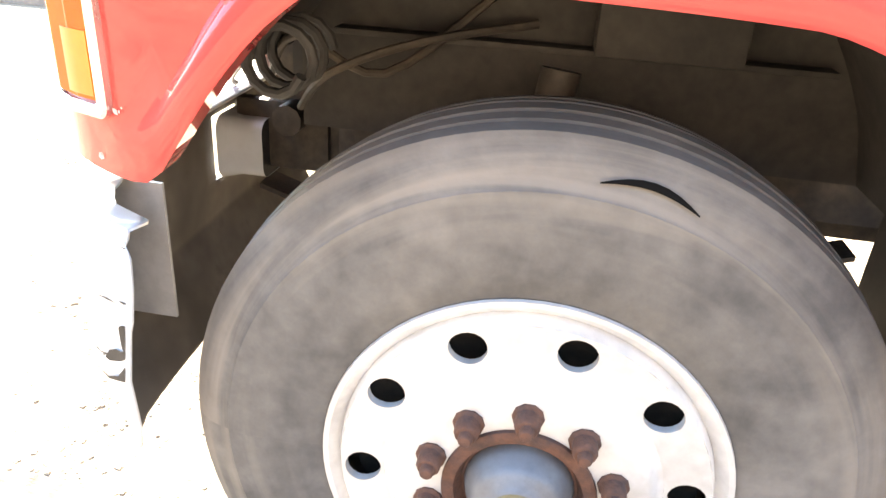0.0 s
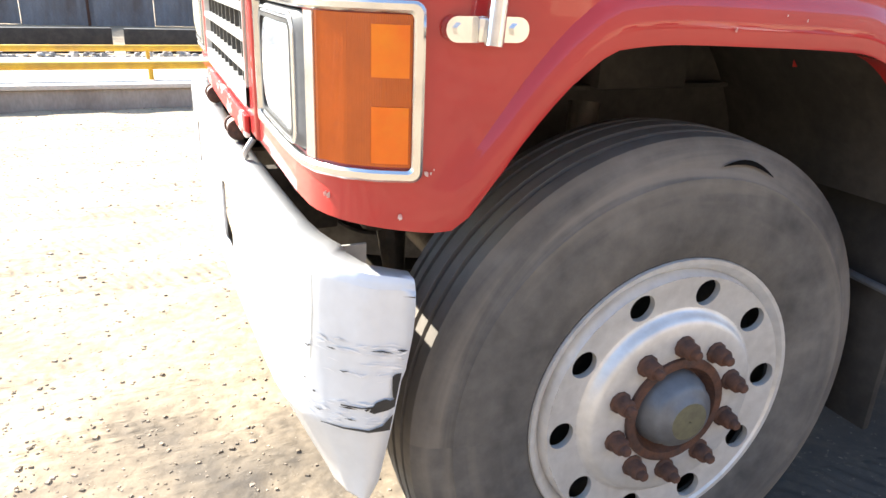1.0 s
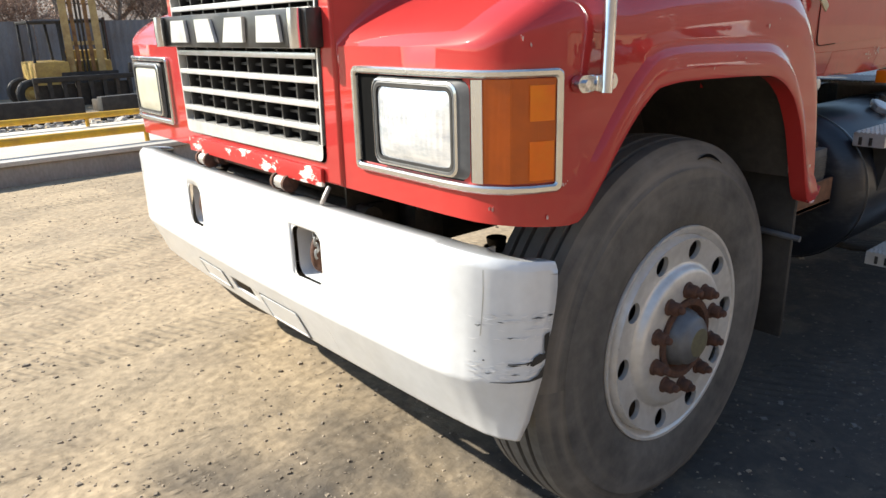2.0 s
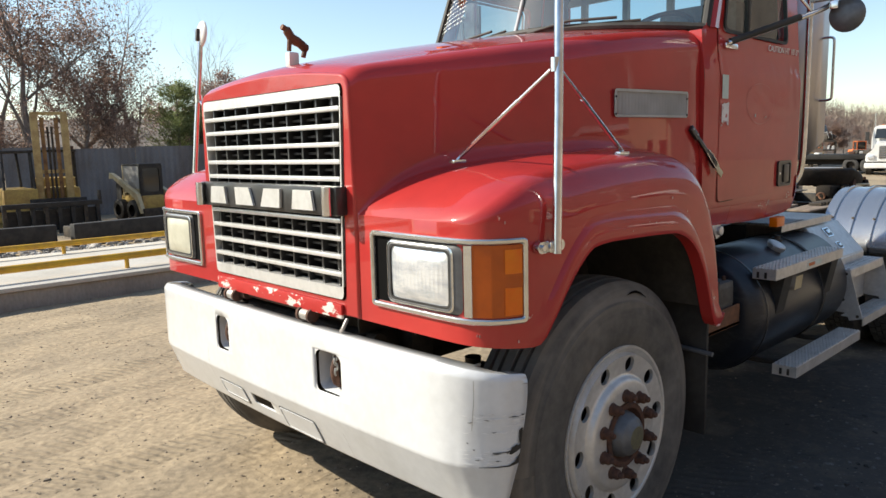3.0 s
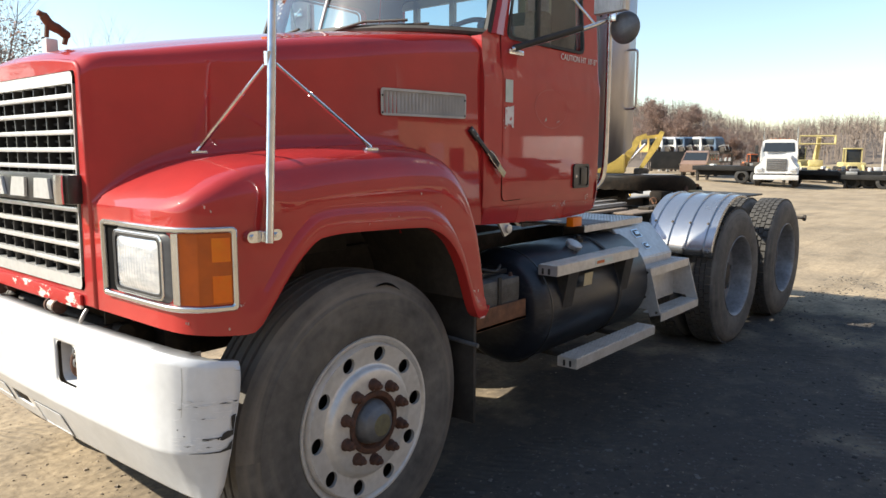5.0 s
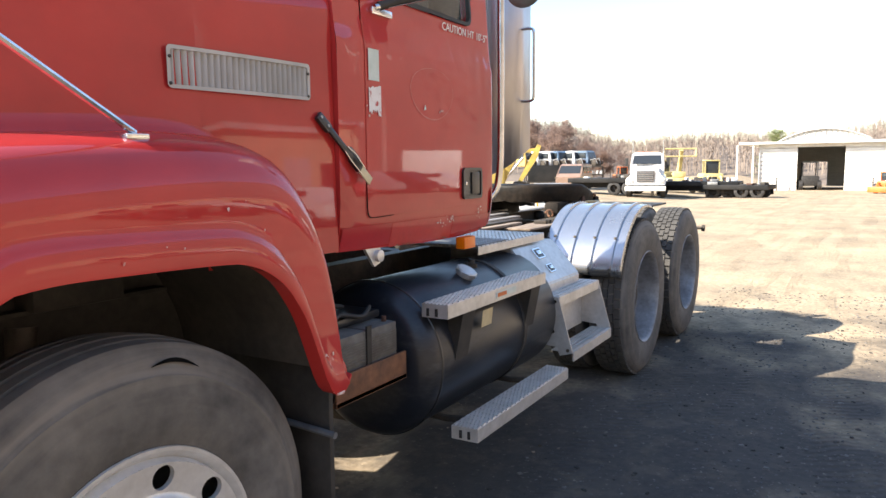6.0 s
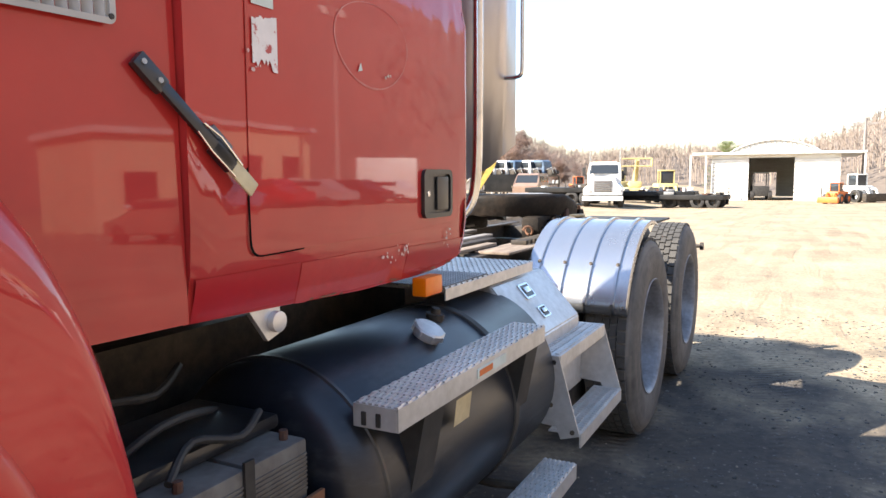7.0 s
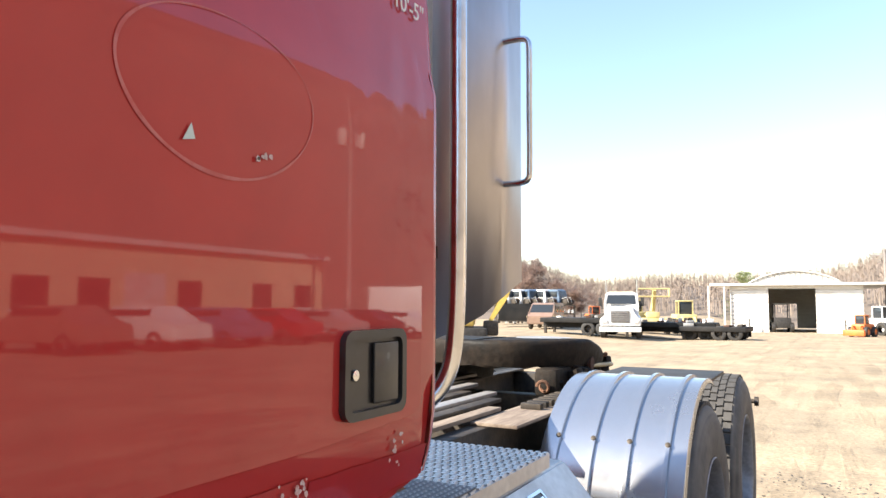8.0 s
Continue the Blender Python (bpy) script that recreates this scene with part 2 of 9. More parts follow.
UPHOLSTERY = material("grey_vinyl", (0.14, 0.145, 0.135), 0.6, 0, (0.20, 0.20, 0.185), 5, fine=0.15)
DARK_LINING = material("dark_cab_lining", (0.050, 0.055, 0.058), 0.7, 0, (0.035, 0.038, 0.04), 5, fine=0.15)
TRIM_CREAM = material("cream_cab_trim", (0.62, 0.58, 0.46), 0.6, 0, (0.5, 0.46, 0.36), 4, fine=0.06)
WINDSHIELD = glass("windshield_glass", (0.62, 0.83, 0.87), 0.03, 0.06, 0.18)
SIDE_GLASS = glass("side_glass", (0.66, 0.73, 0.71), 0.03, 0.06)
FAR_GLASS = material("dark_window_glass", (0.03, 0.035, 0.04), 0.08, 0, fine=0.0)
MIRROR = material("mirror_glass", (0.85, 0.86, 0.87), 0.02, 1, fine=0.0)


def let_light_through(m, share):
    """Thin leaves pass part of the light to their shaded side."""
    nt = m.node_tree
    bs = nt.nodes["Principled BSDF"]
    tl = nt.nodes.new("ShaderNodeBsdfTranslucent")
    mx = nt.nodes.new("ShaderNodeMixShader")
    mx.inputs[0].default_value = share
    nt.links.new(bs.inputs["Base Color"].links[0].from_socket, tl.inputs[0])
    nt.links.new(bs.outputs[0], mx.inputs[1])
    nt.links.new(tl.outputs[0], mx.inputs[2])
    nt.links.new(mx.outputs[0], nt.nodes["Material Output"].inputs[0])


let_light_through(LEAF_BROWN, 0.62)
let_light_through(NEEDLES, 0.5)


def add_ring_dust(m):
    """Dust rubbed round the sidewall in broken arcs, and a browner band near the tread."""
    nt = m.node_tree
    L = nt.links.new
    bs = nt.nodes["Principled BSDF"]
    col = bs.inputs["Base Color"].links[0].from_socket
    tc = nt.nodes.new("ShaderNodeTexCoord")
    sp = nt.nodes.new("ShaderNodeSeparateXYZ")
    L(tc.outputs["Object"], sp.inputs[0])

    def calc(op, a, b=None):
        n = nt.nodes.new("ShaderNodeMath")
        n.operation = op
        for i, v in enumerate((a, b)):
            if v is None:
                continue
            if isinstance(v, (int, float)):
                n.inputs[i].default_value = v
            else:
                L(v, n.inputs[i])
        return n.outputs[0]
    x, z = sp.outputs[0], sp.outputs[2]
    r = calc("SQRT", calc("ADD", calc("MULTIPLY", x, x), calc("MULTIPLY", z, z)))
    ang = calc("ARCTAN2", z, x)
    cb = nt.nodes.new("ShaderNodeCombineXYZ")
    L(calc("MULTIPLY", r, 26.0), cb.inputs[0])
    L(calc("MULTIPLY", ang, 0.9), cb.inputs[1])
    nz = nt.nodes.new("ShaderNodeTexNoise")
    nz.inputs["Scale"].default_value, nz.inputs["Detail"].default_value, nz.inputs["Distortion"].default_value = 1.0, 8, 0.7
    L(cb.outputs[0], nz.inputs["Vector"])
    outer = nt.nodes.new("ShaderNodeMapRange")
    outer.inputs[1].default_value, outer.inputs[2].default_value = 0.40, 0.50
    outer.inputs[3].default_value, outer.inputs[4].default_value = 0.12, 1.0
    L(r, outer.inputs[0])
    mr = nt.nodes.new("ShaderNodeMapRange")
    mr.inputs[1].default_value, mr.inputs[2].default_value, mr.inputs[4].default_value = 0.42, 0.72, 0.75
    L(nz.outputs[0], mr.inputs[0])
    mx = nt.nodes.new("ShaderNodeMix")
    mx.data_type = "RGBA"
    L(calc("MULTIPLY", mr.outputs[0], outer.outputs[0]), mx.inputs[0])
    L(col, mx.inputs[6])
    mx.inputs[7].default_value = (0.23, 0.20, 0.165, 1)
    L(mx.outputs[2], bs.inputs["Base Color"])


add_ring_dust(RUBBER)


def add_ground_marks(m):
    """Wheel ruts and a dark oily gravel patch with ragged edges, darkened further for the truck's shade."""
    nt = m.node_tree
    L = nt.links.new
    bs = nt.nodes["Principled BSDF"]
    col = bs.inputs["Base Color"].links[0].from_socket
    tc = nt.nodes.new("ShaderNodeTexCoord")

    def blend(fac, src, color):
        mx = nt.nodes.new("ShaderNodeMix")
        mx.data_type = "RGBA"
        L(fac, mx.inputs[0])
        L(src, mx.inputs[6])
        mx.inputs[7].default_value = (*color, 1)
        return mx.outputs[2]
    # long streaks of rut and drag marks
    mp = nt.nodes.new("ShaderNodeMapping")
    mp.inputs["Rotation"].default_value = (0, 0, radians(-28))
    mp.inputs["Scale"].default_value = (0.35, 2.6, 1)
    L(tc.outputs["Object"], mp.inputs[0])
    nz = nt.nodes.new("ShaderNodeTexNoise")
    nz.inputs["Scale"].default_value, nz.inputs["Detail"].default_value, nz.inputs["Distortion"].default_value = 1.1, 9, 0.6
    L(mp.outputs[0], nz.inputs["Vector"])
    mr = nt.nodes.new("ShaderNodeMapRange")
    mr.inputs[1].default_value, mr.inputs[2].default_value, mr.inputs[4].default_value = 0.50, 0.72, 0.30
    L(nz.outputs[0], mr.inputs[0])
    col = blend(mr.outputs[0], col, (0.185, 0.145, 0.10))
    mr2 = nt.nodes.new("ShaderNodeMapRange")
    mr2.inputs[1].default_value, mr2.inputs[2].default_value, mr2.inputs[4].default_value = 0.46, 0.30, 0.28
    L(nz.outputs[0], mr2.inputs[0])
    col = blend(mr2.outputs[0], col, (0.43, 0.345, 0.24))
    # dark gravel patch beside the tank and wheels, with the truck's shade painted in
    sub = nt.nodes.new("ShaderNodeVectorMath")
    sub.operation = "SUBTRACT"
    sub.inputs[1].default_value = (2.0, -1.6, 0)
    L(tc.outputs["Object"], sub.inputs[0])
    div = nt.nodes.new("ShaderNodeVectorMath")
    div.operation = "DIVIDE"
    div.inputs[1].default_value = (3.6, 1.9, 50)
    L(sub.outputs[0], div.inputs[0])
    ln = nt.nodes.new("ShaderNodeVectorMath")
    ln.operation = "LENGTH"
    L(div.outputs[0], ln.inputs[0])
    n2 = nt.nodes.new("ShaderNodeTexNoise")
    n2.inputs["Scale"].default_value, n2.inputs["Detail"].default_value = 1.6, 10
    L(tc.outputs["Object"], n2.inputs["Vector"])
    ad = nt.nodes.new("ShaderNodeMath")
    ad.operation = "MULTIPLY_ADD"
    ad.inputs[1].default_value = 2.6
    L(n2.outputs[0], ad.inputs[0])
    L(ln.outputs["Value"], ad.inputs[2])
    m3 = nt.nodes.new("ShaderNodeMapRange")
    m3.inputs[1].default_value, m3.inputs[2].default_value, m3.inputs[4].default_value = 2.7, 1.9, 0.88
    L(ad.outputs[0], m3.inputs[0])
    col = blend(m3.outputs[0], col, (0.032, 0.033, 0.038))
    # trodden lumps and pale grit
    far = nt.nodes.new("ShaderNodeMapRange")
    far.inputs[1].default_value, far.inputs[2].default_value = 0.85, 1.25
    far.inputs[3].default_value, far.inputs[4].default_value = 1.0, 0.22
    L(ln.outputs["Value"], far.inputs[0])
    for scale, lo, hi, most, tone in ((2.6, 0.52, 0.62, 0.5, (0.085, 0.075, 0.066)), (5.5, 0.53, 0.63, 0.62, (0.115, 0.096, 0.075)), (19.0, 0.56, 0.66, 0.55, (0.09, 0.078, 0.066)), (34.0, 0.60, 0.70, 0.45, (0.40, 0.345, 0.27))):
        n4 = nt.nodes.new("ShaderNodeTexNoise")
        n4.inputs["Scale"].default_value, n4.inputs["Detail"].default_value, n4.inputs["Roughness"].default_value = scale, 8, 0.68
        L(tc.outputs["Object"], n4.inputs["Vector"])
        m4 = nt.nodes.new("ShaderNodeMapRange")
        m4.inputs[1].default_value, m4.inputs[2].default_value, m4.inputs[4].default_value = lo, hi, most
        L(n4.outputs[0], m4.inputs[0])
        fade = nt.nodes.new("ShaderNodeMath")
        fade.operation = "MULTIPLY"
        L(m4.outputs[0], fade.inputs[0])
        L(far.outputs[0], fade.inputs[1])
        col = blend(fade.outputs[0], col, tone)
    L(col, bs.inputs["Base Color"])
    bp = bs.inputs["Normal"].links[0].from_node
    grain = bp.inputs["Height"].links[0].from_socket
    wv = nt.nodes.new("ShaderNodeTexWave")
    wv.inputs["Scale"].default_value, wv.inputs["Distortion"].default_value, wv.inputs["Detail"].default_value = 5.5, 3.0, 3
    mq = nt.nodes.new("ShaderNodeMapping")
    mq.inputs["Rotation"].default_value = (0, 0, radians(-28))
    L(tc.outputs["Object"], mq.inputs[0])
    L(mq.outputs[0], wv.inputs["Vector"])
    lane = nt.nodes.new("ShaderNodeMapRange")
    lane.inputs[1].default_value, lane.inputs[2].default_value, lane.inputs[4].default_value = 0.52, 0.60, 0.9
    L(nz.outputs[0], lane.inputs[0])
    tread = nt.nodes.new("ShaderNodeMath")
    tread.operation = "MULTIPLY"
    L(wv.outputs["Fac"], tread.inputs[0])
    L(lane.outputs[0], tread.inputs[1])
    both = nt.nodes.new("ShaderNodeMath")
    both.operation = "ADD"
    L(grain, both.inputs[0])
    L(tread.outputs[0], both.inputs[1])
    L(both.outputs[0], bp.inputs["Height"])


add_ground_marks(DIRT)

# ---- building helpers ----
def part(name, bm, mat, parent=None, label="", smooth=True):
    """Links a bmesh as one mesh object under a thing or a part."""
    me = bpy.data.meshes.new(name)
    bmesh.ops.recalc_face_normals(bm, faces=bm.faces)
    bm.to_mesh(me)
    bm.free()
    me.materials.append(mat)
    if smooth:
        me.set_sharp_from_angle(angle=radians(38))
    ob = new(name, me)
    if parent:
        ob.parent = parent
    if label:
        tagged(ob, label)
    return ob


def again(ob, m, parent=None):
    """Another part on the same mesh."""
    o = new(ob.name.split(".")[0], ob.data)
    o.matrix_basis = m
    o.parent = parent or ob.parent
    return o


def thing(name, label, category, group="", at=(0, 0, 0), turn=0):
    e = new(name)
    e.matrix_basis = pose(*at, 0, 0, turn)
    return tagged(e, label, category, group)


def box(bm, x0, x1, y0, y1, z0, z1, bevel=0.0, m=None):
    r = bmesh.ops.create_cube(bm, size=1.0)
    vs = r["verts"]
    for v in vs:
        v.co = Vector((x0 + (v.co.x + 0.5) * (x1 - x0), y0 + (v.co.y + 0.5) * (y1 - y0), z0 + (v.co.z + 0.5) * (z1 - z0)))
    if bevel:
        es = list({e for v in vs for e in v.link_edges})
        r = bmesh.ops.bevel(bm, geom=es, offset=bevel, segments=2, affect="EDGES", profile=0.6)
        vs = list({v for f in r["faces"] for v in f.verts} | {v for v in vs if v.is_valid})
    if m is not None:
        for v in vs:
            v.co = m @ v.co
    return vs


def tube(bm, pts, r, seg=10, caps=True):
    """A round bar through pts; r one radius or one for each point."""
    pts = [Vector(p) for p in pts]
    rs = r if isinstance(r, (list, tuple)) else [r] * len(pts)
    rings = []
    up = None
    for i, p in enumerate(pts):
        d = (pts[min(i + 1, len(pts) - 1)] - pts[max(i - 1, 0)]).normalized()
        if up is None:
            up = d.orthogonal().normalized()
        up = (up - d * up.dot(d)).normalized()
        side = d.cross(up)
        rings.append([bm.verts.new(p + (up * math.cos(2 * math.pi * k / seg) + side * math.sin(2 * math.pi * k / seg)) * rs[i]) for k in range(seg)])
    for a, b in zip(rings, rings[1:]):
        for k in range(seg):
            bm.faces.new((a[k], a[(k + 1) % seg], b[(k + 1) % seg], b[k]))
    if caps:
        bm.faces.new(rings[0][::-1])
        bm.faces.new(rings[-1])


def smooth_path(pts, n=6):
    """Catmull-Rom through pts."""
    pts = [Vector(p) for p in pts]
    out = []
    for i in range(len(pts) - 1):
        p0, p1, p2, p3 = pts[max(i - 1, 0)], pts[i], pts[i + 1], pts[min(i + 2, len(pts) - 1)]
        for k in range(n):
            t = k / n
            out.append(0.5 * (2 * p1 + (p2 - p0) * t + (2 * p0 - 5 * p1 + 4 * p2 - p3) * t * t + (3 * p1 - p0 - 3 * p2 + p3) * t ** 3))
    return out + [pts[-1]]


def lathe(bm, profile, seg=48, m=None, close=False):
    """Profile of (radius, along y) turned round the y axis."""
    m = m or Matrix()
    rings = [[bm.verts.new(m @ Vector((r * math.cos(2 * math.pi * k / seg), h, r * math.sin(2 * math.pi * k / seg)))) for k in range(seg)] for r, h in profile]
    pairs = list(zip(rings, rings[1:])) + ([(rings[-1], rings[0])] if close else [])
    for a, b in pairs:
        for k in range(seg):
            bm.faces.new((a[k], a[(k + 1) % seg], b[(k + 1) % seg], b[k]))
    return rings


def sheet(bm, rows, closed=False):
    """Quads between rows of points of equal length."""
    vs = [[bm.verts.new(Vector(p)) for p in row] for row in rows]
    for a, b in zip(vs, vs[1:]):
        n = len(a)
        for k in range(n if closed else n - 1):
            bm.faces.new((a[k], a[(k + 1) % n], b[(k + 1) % n], b[k]))
    return vs


def lerp(table, x):
    """Smooth curve through sorted (x, value) pairs."""
    xs, ys = [t[0] for t in table], [t[1] for t in table]
    return float(np.interp(x, xs, ys))


def curve_of(table):
    """A cubic Hermite through sorted pairs, with monotone-safe slopes."""
    xs = [t[0] for t in table]
    ys = [t[1] for t in table]
    d = [(ys[i + 1] - ys[i]) / (xs[i + 1] - xs[i]) for i in range(len(xs) - 1)]
    s = [d[0]] + [0 if d[i - 1] * d[i] <= 0 else 2 * d[i - 1] * d[i] / (d[i - 1] + d[i]) for i in range(1, len(d))] + [d[-1]]

    def f(x):
        if x <= xs[0]:
            return ys[0]
        if x >= xs[-1]:
            return ys[-1]
        i = max(k for k in range(len(xs) - 1) if xs[k] <= x)
        h = xs[i + 1] - xs[i]
        t = (x - xs[i]) / h
        return (2 * t ** 3 - 3 * t * t + 1) * ys[i] + (t ** 3 - 2 * t * t + t) * h * s[i] + (3 * t * t - 2 * t ** 3) * ys[i + 1] + (t ** 3 - t * t) * h * s[i + 1]
    return f


def rounded(x0, x1, z0, z1, r, n=5):
    """Rounded rectangle as a loop of 2D points."""
    out = []
    for cx, cz, a in ((x1 - r, z1 - r, 0), (x0 + r, z1 - r, 90), (x0 + r, z0 + r, 180), (x1 - r, z0 + r, 270)):
        for k in range(n + 1):
            b = radians(a + 90 * k / n)
            out.append((cx + r * math.cos(b), cz + r * math.sin(b)))
    return out


def round_poly(pts, r, n=4):
    """2D polygon with rounded corners."""
    out = []
    c = len(pts)
    for i in range(c):
        p, a, b = Vector(pts[i]), Vector(pts[i - 1]), Vector(pts[(i + 1) % c])
        da, db = (a - p), (b - p)
        ra = min(r, da.length * 0.45)
        rb = min(r, db.length * 0.45)
        s, e = p + da.normalized() * ra, p + db.normalized() * rb
        for k in range(n + 1):
            t = k / n
            out.append(tuple(s * (1 - t) ** 2 + p * 2 * t * (1 - t) + e * t * t))
    return out


def ray_poly(poly, c, ang):
    """Where the ray from c at angle ang leaves the 2D polygon."""
    d = (math.cos(ang), math.sin(ang))
    best = None
    for i in range(len(poly)):
        (ax, ay), (bx, by) = poly[i - 1], poly[i]
        ex, ey = bx - ax, by - ay
        den = d[0] * ey - d[1] * ex
        if abs(den) < 1e-12:
            continue
        t = ((ax - c[0]) * ey - (ay - c[1]) * ex) / den
        u = ((ax - c[0]) * d[1] - (ay - c[1]) * d[0]) / den
        if t > 1e-9 and -1e-6 <= u <= 1 + 1e-6 and (best is None or t > best):
            best = t
    return (c[0] + d[0] * best, c[1] + d[1] * best)


def ring_between(bm, outer, inner, place, steps=1, n=72, deep=None):
    """A plate with a hole: 2D loops joined by rays from the hole's middle; place maps 2D to 3D; deep maps the hole's inner wall."""
    c = (sum(p[0] for p in inner) / len(inner), sum(p[1] for p in inner) / len(inner))
    angs = sorted({round(math.atan2(p[1] - c[1], p[0] - c[0]), 6) for p in list(outer) + list(inner)} | {round(-math.pi + 2 * math.pi * k / n, 6) for k in range(n)})
    rows = []
    for a in angs:
        o, i = ray_poly(outer, c, a), ray_poly(inner, c, a)
        row = [place(o[0] + (i[0] - o[0]) * k / steps, o[1] + (i[1] - o[1]) * k / steps) for k in range(steps + 1)]
        if deep:
            row.append(deep(*i))
        rows.append(row)
    rows.append(rows[0])
    sheet(bm, rows)
    bmesh.ops.remove_doubles(bm, verts=bm.verts, dist=1e-5)


def fill(bm, pts):
    return bm.faces.new([bm.verts.new(Vector(p)) for p in pts])


def mirrored(bm):
    """Adds the other half across y = 0."""
    r = bmesh.ops.duplicate(bm, geom=bm.verts[:] + bm.edges[:] + bm.faces[:])
    for v in r["geom"]:
        if isinstance(v, bmesh.types.BMVert):
            v.co.y = -v.co.y
    bmesh.ops.remove_doubles(bm, verts=bm.verts, dist=1e-5)


def thicken(ob, t, offset=-1.0):
    md = ob.modifiers.new("thickness", "SOLIDIFY")
    md.thickness, md.offset = t, offset
    return ob


def rim_holed(bm, r0, r1, rh, hole, count, h_of, depth, seg=20):
    """Ring of a wheel disc with round openings; h_of(r) is its height along y."""
    rm = rh
    for s in range(count):
        mid = 2 * math.pi * s / count + radians(5)
        half = math.pi / count
        inner, outer, back = [], [], []
        corners = [math.atan2(sy * half * rm, dx) for dx in (r1 - rm, r0 - rm) for sy in (1, -1)]
        angs = sorted({round(a % (2 * math.pi), 5) for a in corners + [2 * math.pi * k / seg for k in range(seg)]})
        for a in angs:
            dr, dt = math.cos(a), math.sin(a)
            r_h, t_h = rm + hole * dr, hole * dt / rm
            lim = min([(r1 - rm) / dr if dr > 1e-9 else 1e9, (r0 - rm) / dr if dr < -1e-9 else 1e9,
                       half * rm / abs(dt) if abs(dt) > 1e-9 else 1e9])
            r_o, t_o = rm + lim * dr, lim * dt / rm
            p = lambda r, t, e=0: Vector((r * math.cos(mid + t), h_of(r) + e, r * math.sin(mid + t)))
            inner.append(bm.verts.new(p(r_h, t_h)))
            outer.append(bm.verts.new(p(r_o, t_o)))
            back.append(bm.verts.new(p(r_h, t_h, depth)))
        for k in range(len(angs)):
            j = (k + 1) % len(angs)
            bm.faces.new((outer[k], outer[j], inner[j], inner[k]))
            bm.faces.new((inner[k], inner[j], back[j], back[k]))


# ---- ground ----
def ground_z(x, y):
    """The yard falls gently away beyond the truck and towards the barn."""
    fall = min(1.0, max(0.0, (15 - y) / 8))
    return -0.035 - 0.022 * min(60.0, max(0.0, y - 3)) - 0.0155 * max(0.0, x - 8) * fall


def rut(x, y):
    """Shallow ridges left by tyres and dragged loads, running one way across the yard."""
    a = radians(-24)
    along, across = x * math.cos(a) - y * math.sin(a), x * math.sin(a) + y * math.cos(a)
    n = noise.noise(Vector((along * 0.35, across * 3.4, 5.0)))
    m = noise.noise(Vector((along * 0.9, across * 8.0, 9.0)))
    return 0.013 * n + 0.006 * m


def make_ground():
    def axis(lo, hi, fine_lo, fine_hi, step):
        a = list(np.arange(fine_lo, fine_hi, step))
        g, s = fine_hi, step
        while g < hi:
            a.append(g)
            s *= 1.16
            g += s
        a.append(hi)
        g, s = fine_lo - step, step
        while g > lo:
            a.insert(0, g)
            s *= 1.16
            g -= s
        return [lo] + a
    xs = axis(-900, 2500, -5, 8, 0.07)
    ys = axis(-1500, 1500, -6, 7, 0.07)
    bm = bmesh.new()
    rows = []
    for x in xs:
        row = []
        for y in ys:
            z = ground_z(x, y)
            if abs(x) < 60 and abs(y) < 60:
                p = Vector((x, y, 0))
                z += rut(x, y)
                z += 0.018 * noise.noise(p * 0.9) + 0.011 * noise.noise(p * 2.7) + 0.007 * noise.noise(p * 7.1) - 0.012
            row.append((x, y, z))
        rows.append(row)
    sheet(bm, rows)
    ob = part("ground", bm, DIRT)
    return tagged(ob, "packed tan dirt yard with scattered gravel and tyre tracks", "ground", kind="structure")


make_ground()

# ---- red truck: shared curves (front axle at x = 0, front towards -x) ----
truck = thing("semi_truck", "weathered red day-cab semi truck with white bumper, parked on dirt", "truck")
HALF_W = curve_of([(-0.69, 0.535), (-0.66, 0.553), (-0.5, 0.60), (-0.4, 0.64), (-0.2, 0.715), (0, 0.775), (0.2, 0.825), (0.4, 0.857), (0.6, 0.88), (0.95, 0.905)])
EDGE_Z = curve_of([(-0.69, 1.765), (-0.66, 1.785), (-0.5, 1.815), (-0.2, 1.865), (0.2, 1.925), (0.6, 1.975), (0.95, 2.01)])
CROWN = curve_of([(-0.69, 0.03), (-0.5, 0.045), (0.2, 0.06), (0.95, 0.075)])
FENDER_Z = curve_of([(-0.69, 1.30), (-0.66, 1.334), (-0.6, 1.376), (-0.55, 1.402), (-0.45, 1.434), (-0.3, 1.455), (-0.2, 1.465), (0.0, 1.476), (0.2, 1.482), (0.36, 1.474), (0.44, 1.452), (0.505, 1.40), (0.585, 1.255), (0.628, 1.07), (0.648, 0.94), (0.657, 0.86), (0.66, 0.825)])
FENDER_Y = curve_of([(-0.69, 0.94), (-0.686, 1.015), (-0.673, 1.064), (-0.645, 1.104), (-0.60, 1.134), (-0.55, 1.152), (-0.5, 1.160), (-0.3, 1.168), (0.3, 1.17), (0.66, 1.165)])
ARCH_Z = curve_of([(-0.69, 0.945), (-0.52, 0.93), (-0.5, 0.935), (-0.44, 1.01), (-0.395, 1.072), (-0.317, 1.155), (-0.25, 1.196), (-0.15, 1.203), (0.0, 1.20), (0.24, 1.19), (0.31, 1.172), (0.39, 1.125), (0.47, 1.024), (0.54, 0.862), (0.563, 0.808), (0.595, 0.780), (0.628, 0.781), (0.645, 0.795), (0.66, 0.83)])


def valley_r(x):
    """Radius of the fillet between hood side and fender: tight at the nose."""
    return 0.010 + 0.052 * min(1, max(0, (x + 0.69) / 0.32))


